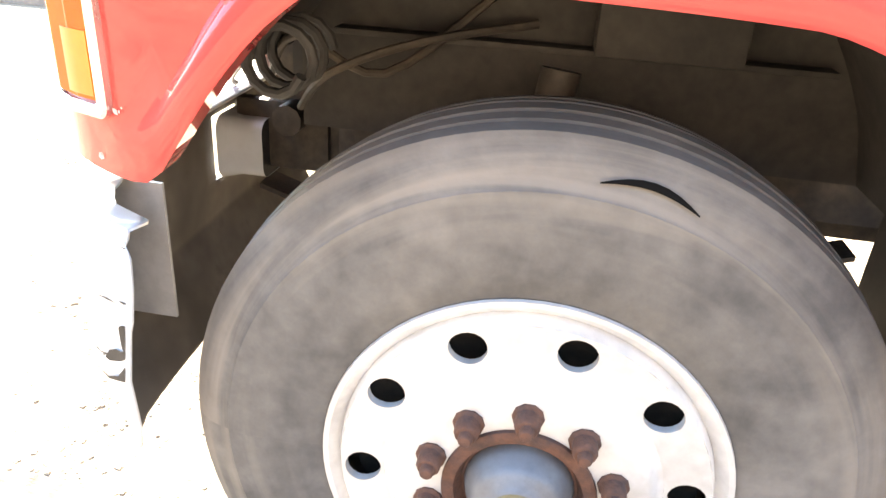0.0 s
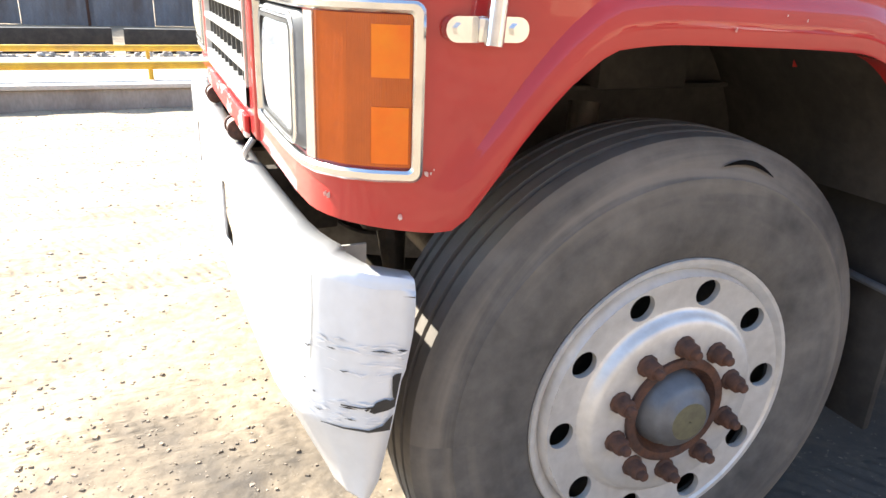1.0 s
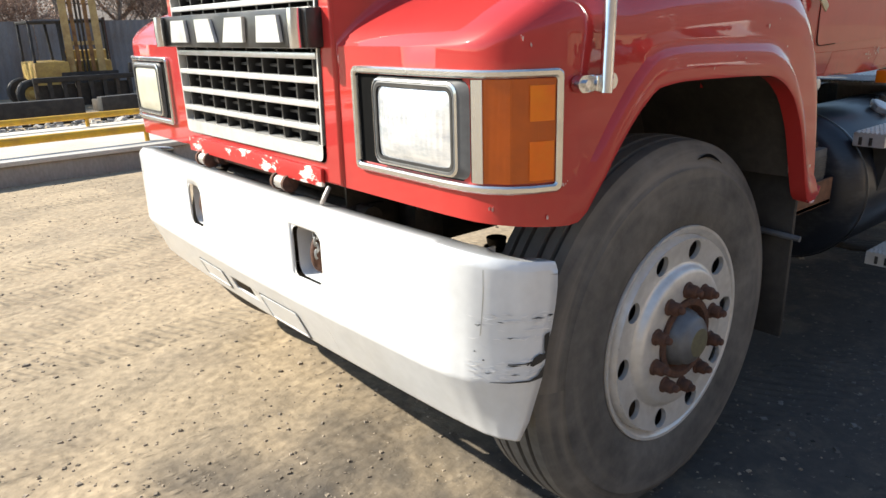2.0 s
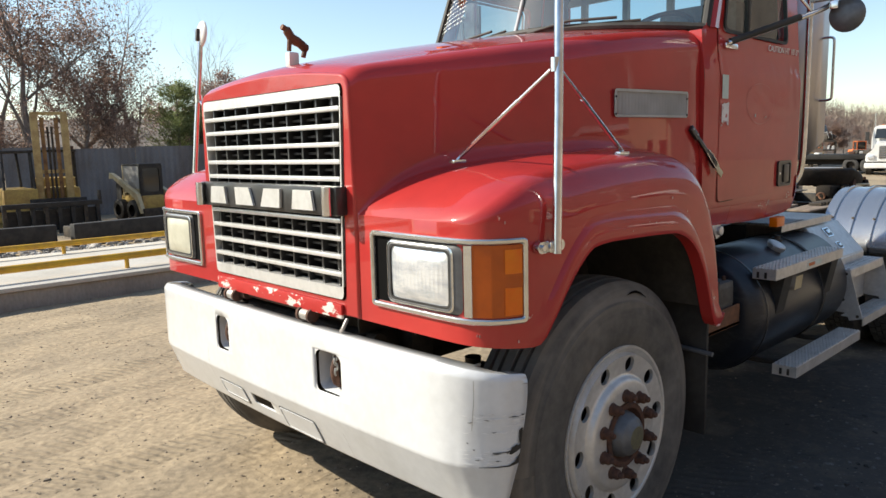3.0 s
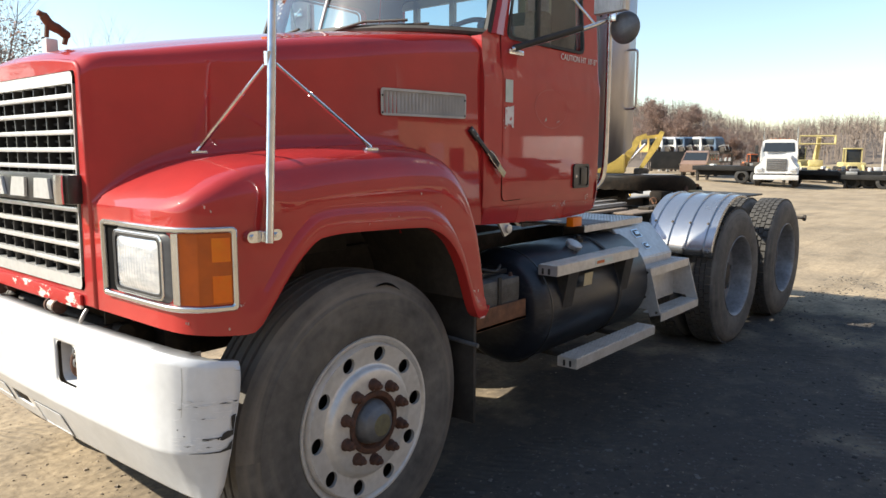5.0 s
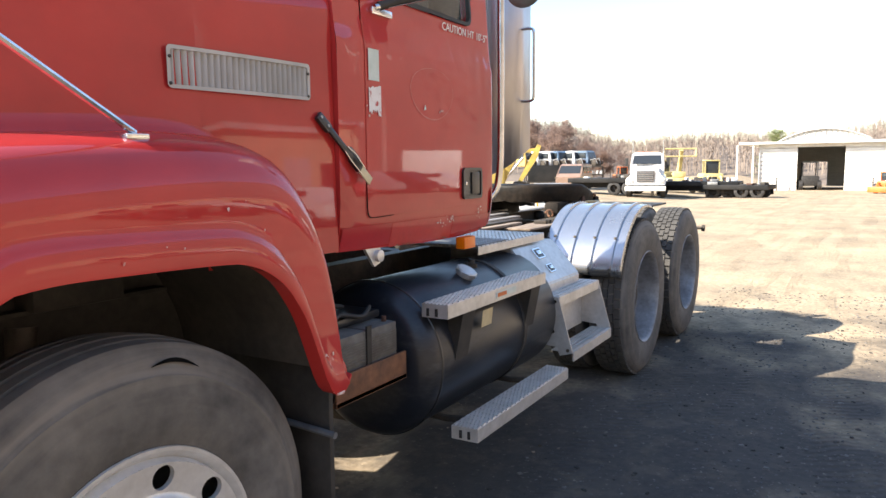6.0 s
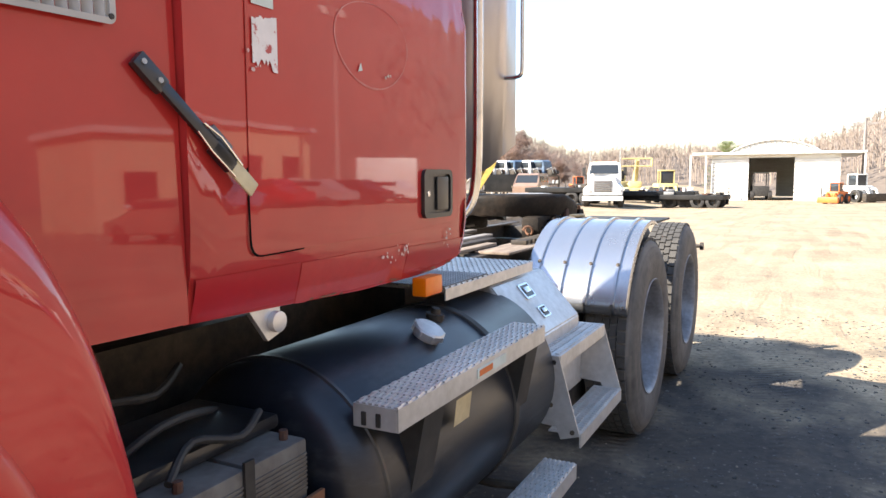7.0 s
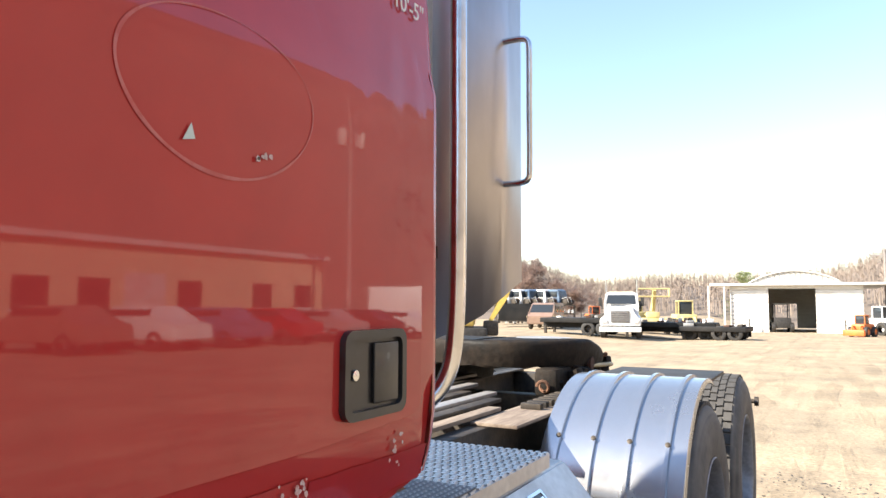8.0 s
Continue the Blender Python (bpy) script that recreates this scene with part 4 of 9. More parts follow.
    cu, cz, hu, hz = (W(0.208) + W(0.620)) / 2, (z0 + z1 + 0.002) / 2, (W(0.620) - W(0.208)) / 2 + 0.001, (z1 - z0 - 0.086) / 2 + 0.001
    for i in range(61):
        a = -1 + i / 30
        row = []
        for k in range(25):
            b = -1 + k / 12
            o = 0.0115 + 0.011 * (1 - a ** 4) * (1 - b ** 4) + 0.0007 * math.sin(a * 48) * (1 - a ** 8) * (1 if abs(b) < 0.5 else 0.4)
            row.append(Q((cu + hu * a * (1 - 0.05 * b ** 4), cz + hz * b * (1 - 0.05 * a ** 4)), o))
        rows.append(row)
    sheet(bm, rows)
    part("lens", bm, LENS if side < 0 else LENS_OLD, bez)
    # turn signal: fluted lens and flat reflector blocks
    bm = bmesh.new()
    rows = []
    us = np.linspace(0.742, 0.972, 121)
    for i, u in enumerate(us):
        o = 0.008 + (0.0005 if i % 2 else 0.0)
        rows.append([P(u, z0 + 0.022, o), P(u, z1 - 0.018, o)])
    sheet(bm, rows)
    part("turn_signal", bm, AMBER_DARK, bez, "amber fluted turn signal lens")
    for za, zb in ((1.035, 1.115), (1.155, 1.225)):
        bm = bmesh.new()
        strip(bm, 0.885, 0.966, za, zb, 0.006, 0.0100, 5)
        part("reflector", bm, AMBER, bez)


lamp(-1)
lamp(1)

# ---- wheels ----


def tyre_profile():
    """(radius, along y) of a ribbed steer tyre; y = 0 is the outer face."""
    return [(0.296, 0.03), (0.306, 0.010), (0.320, 0.0), (0.36, -0.006), (0.42, -0.008), (0.455, -0.003), (0.458, 0.001), (0.475, 0.006), (0.492, 0.013), (0.506, 0.024), (0.517, 0.035),
            (0.5205, 0.062), (0.506, 0.064), (0.506, 0.073), (0.5215, 0.075), (0.524, 0.100), (0.507, 0.102), (0.507, 0.112), (0.525, 0.114),
            (0.525, 0.150), (0.507, 0.152), (0.507, 0.162), (0.524, 0.164), (0.5215, 0.190), (0.506, 0.192), (0.506, 0.201), (0.5205, 0.203),
            (0.517, 0.230), (0.506, 0.242), (0.48, 0.26), (0.42, 0.272), (0.34, 0.268), (0.30, 0.258), (0.292, 0.235)]


def front_wheel():
    bm = bmesh.new()
    lathe(bm, [(r + max(0.0, r - 0.306) * 0.1256, y) for r, y in tyre_profile()], 96)
    for v in bm.verts:
        v.co.z = max(v.co.z, -0.495)
    t = part("front_wheel", bm, RUBBER, truck, "dusty ribbed steer tyre on a dull aluminium wheel")
    bm = bmesh.new()
    lathe(bm, [(0.300, 0.03), (0.311, 0.012), (0.316, 0.002), (0.3145, -0.004), (0.306, -0.003), (0.297, 0.006), (0.289, 0.016)], 72)
    h = lambda r: -0.0035 - 0.11 * (r - 0.2145)
    lathe(bm, [(0.289, 0.016), (0.286, 0.0), (0.282, h(0.282))], 72)
    rim_holed(bm, 0.2145, 0.282, 0.248, 0.0285, 10, h, 0.014)
    lathe(bm, [(r, y - 0.028) for r, y in ((0.2145, 0.0245), (0.210, 0.0235), (0.206, 0.020), (0.202, 0.0135), (0.198, 0.007), (0.193, 0.003), (0.186, 0.001), (0.16, 0.0), (0.105, 0.0))], 72)
    part("rim", bm, ALU_RIM, t, "dull aluminium disc wheel with ten round holes")
    bm = bmesh.new()
    lathe(bm, [(0.282, 0.062), (0.2, 0.082), (0.1, 0.085)], 48)
    part("brake_drum", bm, GRIME, t, "dark greasy brake drum behind the holes")
    bm = bmesh.new()
    lathe(bm, [(0.118, -0.024), (0.117, -0.035), (0.110, -0.038), (0.098, -0.036), (0.094, -0.024), (0.088, -0.014), (0.07, -0.012)], 48)
    part("hub_ring", bm, RUST, t, "rusty hub flange")
    bm = bmesh.new()
    lathe(bm, [(0.084, -0.014), (0.080, -0.032), (0.074, -0.040), (0.070, -0.054), (0.062, -0.063), (0.050, -0.067), (0.046, -0.073), (0.041, -0.076)], 40)
    part("hub_cap", bm, HUB_GREY, t, "grey hub cap")
    bm = bmesh.new()
    lathe(bm, [(0.043, -0.070), (0.041, -0.0765), (0.03, -0.0775), (0.0015, -0.078)], 24)
    part("oil_window", bm, material("oily_plastic_window", (0.16, 0.15, 0.09), 0.4, 0, (0.1, 0.09, 0.06), 40, fine=0.1), t)
    nut = None
    for k in range(10):
        a = math.pi * 2 * (k + 0.5) / 10
        if nut is None:
            bm = bmesh.new()
            lathe(bm, [(r, y - 0.028) for r, y in ((0.024, 0.004), (0.0235, -0.004), (0.019, -0.007), (0.0185, -0.026), (0.015, -0.031), (0.011, -0.032), (0.0105, -0.042), (0.008, -0.045), (0.0004, -0.0455))], 10)
            nut = part("lug_nut", bm, RUST, t, "rusty lug nut")
            nut.matrix_basis = pose(0.1425 * math.cos(a), 0, 0.1425 * math.sin(a))
        else:
            again(nut, pose(0.1425 * math.cos(a), 0, 0.1425 * math.sin(a), 0, 36 * k, 0), t)
    # cut in the sidewall
    bm = bmesh.new()
    rows = []
    for k in range(9):
        a = radians(69.5 + 15 * k / 8)
        w = 0.0045 * math.sin(math.pi * (k + 0.3) / 8.6) + 0.0004
        rc = 0.496 + 0.012 * math.sin(math.pi * k / 8)
        rows.append([((rc + e * w) * math.cos(a), 0.0045 + 0.28 * e * w - 0.004 + 0.28 * (rc - 0.496), (rc + e * w) * math.sin(a)) for e in (-1, 1)])
    sheet(bm, rows)
    part("sidewall_cut", bm, CUT, t)
    return t


fw = front_wheel()
fw.matrix_basis = pose(0.018, -1.100, 0.487)


def copy_part(ob, m, parent=None):
    """A part with its sub-parts at another place."""
    c = again(ob, m, parent)
    for k in ("label",):
        if k in ob:
            c[k] = ob[k]
    for ch in ob.children:
        o = again(ch, ch.matrix_basis.copy(), c)
        if "label" in ch:
            o["label"] = ch["label"]
    return c


copy_part(fw, pose(0.018, 1.100, 0.487, 0, 0, 180))


RIM_GREY = material("dull_grey_rim", (0.30, 0.31, 0.33), 0.5, 0.4, (0.20, 0.20, 0.21), 8, fine=0.15, rough2=0.65)


def drive_wheel():
    """Outer wheel of a dual pair: block tread and a deep dished disc."""
    bm = bmesh.new()
    prof = [(0.292, 0.03), (0.30, 0.006), (0.315, 0.0), (0.36, -0.006), (0.42, -0.008), (0.462, 0.0), (0.485, 0.010), (0.500, 0.022), (0.506, 0.030),
            (0.510, 0.06), (0.511, 0.125), (0.510, 0.19), (0.506, 0.218), (0.48, 0.24), (0.42, 0.252), (0.34, 0.248), (0.30, 0.238), (0.292, 0.215)]
    lathe(bm, prof, 72)
    t = part("drive_wheel", bm, RUBBER, truck, "block-tread drive tyre on a dished grey wheel")
    # tread blocks in five staggered rows
    bm = bmesh.new()
    rows = ((0.030, 0.068, 0.0), (0.074, 0.104, 0.5), (0.110, 0.140, 0.0), (0.146, 0.176, 0.5), (0.182, 0.220, 0.0))
    n = 54
    for y0, y1, off in rows:
        for k in range(n):
            a0 = 2 * math.pi * (k + off + 0.09) / n
            a1 = 2 * math.pi * (k + off + 0.91) / n
            sk = 0.012 if off else 0.0
            vs = []
            for r in (0.505, 0.5255 - 0.004 * abs((y0 + y1) / 0.25 - 1) ** 2 * 2):
                for a, y, e in ((a0, y0, 0), (a1, y0, 0), (a1, y1, sk), (a0, y1, sk)):
                    vs.append(bm.verts.new((r * math.cos(a + e), y, r * math.sin(a + e))))
            for q in ((4, 5, 6, 7), (0, 1, 5, 4), (1, 2, 6, 5), (2, 3, 7, 6), (3, 0, 4, 7)):
                bm.faces.new([vs[i] for i in q])
    part("tread", bm, RUBBER_WORN, t, smooth=False)
    bm = bmesh.new()
    lathe(bm, [(0.293, 0.03), (0.303, 0.010), (0.307, 0.0), (0.303, -0.003), (0.294, 0.004), (0.288, 0.02), (0.279, 0.05), (0.275, 0.11), (0.270, 0.135)], 64)
    h = lambda r: 0.135 + (0.270 - r) * 0.12
    lathe(bm, [(0.270, h(0.270)), (0.262, h(0.262))], 64)
    rim_holed(bm, 0.195, 0.262, 0.228, 0.026, 10, h, 0.02, 14)
    lathe(bm, [(0.195, h(0.195)), (0.16, 0.152), (0.11, 0.152)], 48)
    part("rim", bm, RIM_GREY, t, "dished grey metal wheel")
    bm = bmesh.new()
    lathe(bm, [(0.125, 0.154), (0.12, 0.125), (0.105, 0.098), (0.085, 0.09), (0.001, 0.088)], 32)
    part("hub", bm, BLACK_MATT, t, "greasy axle hub")
    nut = None
    for k in range(10):
        a = math.pi * 2 * (k + 0.5) / 10
        m = pose(0.1425 * math.cos(a), 0.15, 0.1425 * math.sin(a))
        if nut is None:
            bm = bmesh.new()
            lathe(bm, [(0.02, 0.004), (0.0195, -0.02), (0.012, -0.024), (0.011, -0.035), (0.0004, -0.036)], 8)
            nut = part("lug_nut", bm, RUST, t)
            nut.matrix_basis = m
        else:
            again(nut, m, t)
    return t


dw = drive_wheel()
X2, X3, AXLE_Z = 4.08, 5.40, 0.487
BIG = Matrix.Scale(1.0524, 4)
dw.matrix_basis = pose(X2, -1.122, AXLE_Z) @ BIG
for x, y, turn, roll in ((X3, -1.122, 0, 25), (X2, -0.81, 0, 60), (X3, -0.81, 0, 100), (X2, 1.122, 180, 10), (X3, 1.122, 180, 40), (X2, 0.81, 180, 70), (X3, 0.81, 180, 15)):
    copy_part(dw, pose(x, y, AXLE_Z, 0, roll, turn) @ BIG)

# ---- chassis ----
def plain(name, mat, x0, x1, y0, y1, z0, z1, bevel=0.006, parent=None, label="", m=None):
    bm = bmesh.new()
    box(bm, x0, x1, y0, y1, z0, z1, bevel, m)
    return part(name, bm, mat, parent or truck, label)


for y in (-0.43, 0.43):
    bm = bmesh.new()
    s = 1 if y > 0 else -1
    box(bm, -0.62, 5.85, y - 0.004, y + 0.004, 0.72, 0.985)
    box(bm, -0.62, 5.85, y - (0.075 if s > 0 else 0), y + (0.075 if s < 0 else 0), 0.977, 0.985)
    box(bm, -0.62, 5.85, y - (0.075 if s > 0 else 0), y + (0.075 if s < 0 else 0), 0.72, 0.728)
    part("frame_rail", bm, GRIME, truck, "greasy steel frame rail")
for x in (0.9, 2.3, 3.0, 3.55, 4.55, 5.7):
    plain("crossmember", GRIME, x - 0.05, x + 0.05, -0.42, 0.42, 0.76, 0.96)
bm = bmesh.new()
tube(bm, smooth_path([(0, -0.95, 0.50), (0, -0.75, 0.46), (0, -0.45, 0.40), (0, 0.45, 0.40), (0, 0.75, 0.46), (0, 0.95, 0.50)], 4), 0.055, 10)
part("front_axle", bm, GRIME, truck)
for y in (-0.43, 0.43):
    sp = None
    for k in range(4):
        bm = bmesh.new()
        L = 0.66 - 0.12 * k
        rows = [[(x, y - 0.045, 0.535 + 0.12 * (x / 0.66) ** 2 - 0.014 * k + e) for e in (0, 0.012)] + [(x, y + 0.045, 0.535 + 0.12 * (x / 0.66) ** 2 - 0.014 * k + e) for e in (0.012, 0)] for x in np.linspace(-L, L, 9)]
        vs = sheet(bm, rows, True)
        bm.faces.new(vs[0])
        bm.faces.new(vs[-1][::-1])
        part("leaf_spring", bm, GRIME, truck)
    bm = bmesh.new()
    tube(bm, [(0.08, y * 1.35, 0.45), (0.10, y * 1.3, 0.72), (0.105, y * 1.28, 0.72), (0.12, y * 1.22, 1.0)], [0.028, 0.028, 0.036, 0.036], 12)
    part("shock_absorber", bm, BLACK_MATT, truck)
for x in (X2, X3):
    bm = bmesh.new()
    tube(bm, [(x, -0.98, AXLE_Z), (x, -0.3, AXLE_Z), (x, -0.22, 0.50), (x, 0.22, 0.50), (x, 0.3, AXLE_Z), (x, 0.98, AXLE_Z)], [0.075, 0.085, 0.2, 0.2, 0.085, 0.075], 14)
    part("drive_axle", bm, GRIME, truck)
bm = bmesh.new()
box(bm, -0.40, 0.85, -0.30, 0.30, 0.62, 1.55, 0.05)
tube(bm, [(-0.3, -0.36, 1.2), (0.7, -0.36, 1.2)], 0.09, 12)
tube(bm, [(-0.2, -0.42, 0.98), (0.1, -0.44, 1.02), (0.4, -0.42, 0.95)], 0.05, 10)
tube(bm, smooth_path([(0.0, -0.38, 1.35), (0.15, -0.48, 1.2), (0.35, -0.46, 1.1), (0.6, -0.4, 1.1)], 5), 0.035, 8)
part("engine", bm, GRIME, truck, "greasy dark engine block")
# wheel-well liner between wheel and engine
for s in (-1, 1):
    bm = bmesh.new()
    pts = [(-0.52, 1.0), (-0.42, 1.13), (-0.28, 1.235), (0.0, 1.25), (0.28, 1.24), (0.42, 1.14), (0.52, 0.98), (0.56, 0.84)]
    pts = [tuple(p) for p in smooth_path([(x, 0, z) for x, z in pts], 4)]
    sheet(bm, [[(p[0], s * y, p[2] + 0.02) for y in (0.60, 0.75, 0.95, 1.12)] for p in pts])
    part("wheel_well", bm, LINER, truck, "dusty black wheel-well liner")
    bm = bmesh.new()
    box(bm, -0.50, 0.60, s * 0.60 - 0.004, s * 0.60 + 0.004, 0.86, 1.32)
    box(bm, 0.05, 0.30, s * 0.60 - 0.09, s * 0.60 + 0.09, 1.06, 1.16, 0.01)
    part("inner_splash_panel", bm, LINER, truck)
# steering gear and hoses in front of the axle
for s in (-1, 1):
    bm = bmesh.new()
    box(bm, -0.46, -0.34, *sorted((s * 0.44, s * 0.535)), 0.70, 0.90, 0.04)
    tube(bm, [(-0.38, s * 0.50, 0.72), (-0.38, s * 0.54, 0.58), (-0.20, s * 0.62, 0.50)], [0.04, 0.03, 0.025], 10)
    part("steering_gear", bm, GRIME, truck, "greasy steering gear box")
    for k, (dx, dz) in enumerate(((0.0, 0.0), (-0.06, 0.06))):
        bm = bmesh.new()
        tube(bm, smooth_path([(-0.50 + dx, s * 0.62, 0.90 + dz), (-0.40 + dx, s * 0.74, 1.0 + dz), (-0.25 + dx, s * 0.70, 1.06 - dz), (-0.05 + dx, s * 0.64, 1.10 + dz)], 5), 0.008, 8)
        part("hose", bm, GRIME, truck)
    bm = bmesh.new()
    tube(bm, [(-0.05, s * 0.78, 0.62), (0.0, s * 0.72, 1.04)], 0.035, 10)
    part("brake_chamber", bm, GRIME, truck)
for q in (-1, 1):
    bm = bmesh.new()
    tube(bm, [(0.580, q * 1.178, 0.792), (0.598, q * 1.178, 0.782), (0.618, q * 1.178, 0.781), (0.634, q * 1.176, 0.787)], [0.002, 0.005, 0.006, 0.002], 6)
    part("chipped_edge", bm, CHIP, HOOD)
# front hangers between hood and bumper
for y in (-0.43, 0.43):
    plain("bumper_bracket", GRIME, -0.72, -0.50, y - 0.02, y + 0.02, 0.70, 0.86, 0.008)
bm = bmesh.new()
tube(bm, [(-0.58, -0.50, 0.83), (-0.58, 0.50, 0.83)], 0.035, 10)
part("front_crossmember", bm, GRIME, truck)
bm = bmesh.new()
tube(bm, [(-0.66, -0.30, 0.925), (-0.66, 0.30, 0.925)], 0.018, 10)
tube(bm, [(-0.672, -0.20, 0.925), (-0.672, -0.14, 0.925)], 0.026, 12)
tube(bm, [(-0.672, 0.26, 0.925), (-0.672, 0.32, 0.925)], 0.026, 12)
hinge = part("hood_hinge_bar", bm, RUST, truck, "rusty hood hinge bar")
for y in (-0.233, 0.335):
    bm = bmesh.new()
    tube(bm, [(-0.706, y - 0.03, 0.916), (-0.706, y + 0.03, 0.916)], 0.021, 14)
    part("knuckle", bm, ALU_DARK, hinge)
    for e in (-0.034, 0.034):
        bm = bmesh.new()
        tube(bm, [(-0.706, y + e - 0.006, 0.916), (-0.706, y + e + 0.006, 0.916)], 0.026, 14)
        part("washer", bm, RUST, hinge)
bm = bmesh.new()
tube(bm, smooth_path([(-0.695, -0.47, 0.935), (-0.71, -0.472, 0.915), (-0.716, -0.468, 0.90), (-0.712, -0.455, 0.892)], 4), 0.007, 8)
part("catch", bm, ALU_DARK, hinge)
for q in (-1, 1):
    # pale side plate and strut behind the bumper's end
    bm = bmesh.new()
    vs = [(-0.687, 0.62), (-0.588, 0.62), (-0.588, 0.862), (-0.66, 0.862), (-0.678, 0.852), (-0.687, 0.83)]
    f = fill(bm, [(x, q * 1.0, z) for x, z in vs])
    for v in bmesh.ops.extrude_face_region(bm, geom=[f])["geom"]:
        if isinstance(v, bmesh.types.BMVert):
            v.co.y -= q * 0.006
    plate = part("end_plate", bm, GREY_PART, truck, "grey plate behind the bumper end")
    bm = bmesh.new()
    box(bm, -0.715, -0.68, *sorted((q * 0.93, q * 0.99)), 0.66, 0.72, 0.004)
    part("bracket", bm, RUST, plate)
    # spring pad over the axle with its rubber stop
    bm = bmesh.new()
    box(bm, -0.09, 0.09, *sorted((q * 0.36, q * 0.53)), 0.45, 0.59, 0.012)
    tube(bm, [(0, q * 0.395, 0.585), (0, q * 0.395, 0.60), (0, q * 0.395, 0.601), (0, q * 0.395, 0.632)], [0.045, 0.045, 0.032, 0.036], 12)
    part("spring_pad", bm, GRIME, truck)
    bm = bmesh.new()
    ring = [(-0.43 + 0.05 * math.cos(k * 0.5), q * (0.78 + 0.004 * k), 1.05 + 0.05 * math.sin(k * 0.5)) for k in range(38)]
    tube(bm, ring, 0.009, 8)
    part("coiled_hose", bm, BLACK_MATT, truck)
    bm = bmesh.new()
    box(bm, -0.42, 0.46, *sorted((q * 0.61, q * 0.66)), 1.055, 1.066, 0.003)
    part("panel_ledge", bm, LINER, truck)

# ---- hood fittings ----
def make_vent():
    y_at = lambda x: -(HALF_W(x) + 0.010) - 0.004
    z0, z1 = 1.616, 1.726
    bm = bmesh.new()
    out = rounded(0.335, 0.825, z0, z1, 0.012)
    inn = rounded(0.345, 0.815, z0 + 0.01, z1 - 0.01, 0.008)
    ring_between(bm, out, inn, lambda x, z: (x, y_at(x) - 0.004, z), 1, 40, lambda x, z: (x, y_at(x) + 0.006, z))
    v = part("side_vent", bm, VENT, truck, "grey ribbed air vent in the hood side")
    bm = bmesh.new()
    n = 24
    rows = []
    for k in range(n * 4 + 1):
        x = 0.343 + (0.817 - 0.343) * k / (n * 4)
        d = (0.012, 0.0, -0.006, 0.0)[k % 4] if 0 < k < n * 4 else 0
        rows.append([(x, y_at(x) + 0.002 + d * 0.9, z) for z in (z0 + 0.008, z1 - 0.008)])
    sheet(bm, rows)
    part("louvres", bm, VENT, v)
    for x in (0.343, 0.817):
        for z in (z0 + 0.012, z1 - 0.03):
            bm = bmesh.new()
            lathe(bm, [(0.005, 0.0), (0.0045, -0.003), (0.0003, -0.0035)], 8, pose(x, y_at(x) - 0.003, z))
            part("screw", bm, BLACK_MATT, v)


make_vent()


def hood_mirror(s):
    base, top = Vector((-0.468, 1.178, 1.222)), Vector((-0.385, 1.145, 2.028 if s < 0 else 2.11))
    P = lambda v: Vector((v[0], v[1] * s, v[2]))
    bm = bmesh.new()
    tube(bm, [P(base + Vector((0, 0.02, -0.02))), P(base.lerp(top, 0.5) + Vector((0, 0.012, 0))), P(top)], 0.0135, 12)
    pole = part("hood_mirror_pole", bm, POLE, truck, "polished steel hood mirror pole")
    bm = bmesh.new()
    loop = rounded(-0.062, 0.062, -0.017, 0.017, 0.0165)
    c = P((-0.468, 1.172, 1.222))
    sheet(bm, [[c + Vector((a, e * s, b)) for a, b in loop] for e in (-0.012, 0.008)], True)
    fill(bm, [c + Vector((a, 0.008 * s, b)) for a, b in loop])
    for dx in (-0.042, 0.042):
        tube(bm, [c + Vector((dx, 0, 0)), c + Vector((dx, 0.016 * s, 0))], 0.009, 6)
    box(bm, c.x - 0.02, c.x + 0.02, min(c.y, c.y + 0.02 * s), max(c.y, c.y + 0.02 * s), c.z - 0.016, c.z + 0.016, 0.003)
    part("base_plate", bm, CHROME, pole)
    j = base.lerp(top, 0.645)
    hub = bmesh.new()
    tube(hub, [P(j + Vector((0, 0, -0.02))), P(j + Vector((0, 0, 0.02)))], 0.019, 12)
    part("clamp", hub, CHROME, pole)
    for foot in ((-0.415, 0.745, 1.475), (0.09, 1.055, 1.487)):
        f = Vector(foot)
        bm = bmesh.new()
        m = j.lerp(f, 0.35)
        tube(bm, [P(j), P(m)], 0.006, 8)
        tube(bm, [P(m), P(f)], 0.0075, 8)
        part("stay", bm, POLE, pole)
        bm = bmesh.new()
        box(bm, f.x - 0.028, f.x + 0.028, *sorted((f.y * s - 0.014, f.y * s + 0.014)), f.z - 0.014, f.z - 0.002, 0.003)
        part("foot", bm, CHROME, pole)
    # round convex mirror head, back towards the front
    bm = bmesh.new()
    m = look(P(top + Vector((0, 0, 0.015))), P(top + Vector((-1, 0.55 if s < 0 else 0.1, 0.12)))) @ pose(0, 0, 0, 90, 0, 0)
    lathe(bm, [(0.0005, -0.010), (0.02, -0.0095), (0.045, -0.007), (0.060, -0.002), (0.066, 0.005), (0.066, 0.010), (0.062, 0.012)], 32, m @ pose(0, 0, 0, 0, 0, 0))
    part("mirror_shell", bm, WHITE_TRUCK, pole, "round white mirror shell")
    bm = bmesh.new()
    lathe(bm, [(0.062, 0.012), (0.03, 0.017), (0.0005, 0.019)], 32, m)
    part("mirror_glass", bm, MIRROR, pole)
    bm = bmesh.new()
    box(bm, -0.010, 0.010, -0.024, -0.006, -0.022, 0.040, 0.004, m)
    part("bracket", bm, BLACK_MATT, pole)


hood_mirror(-1)
hood_mirror(1)

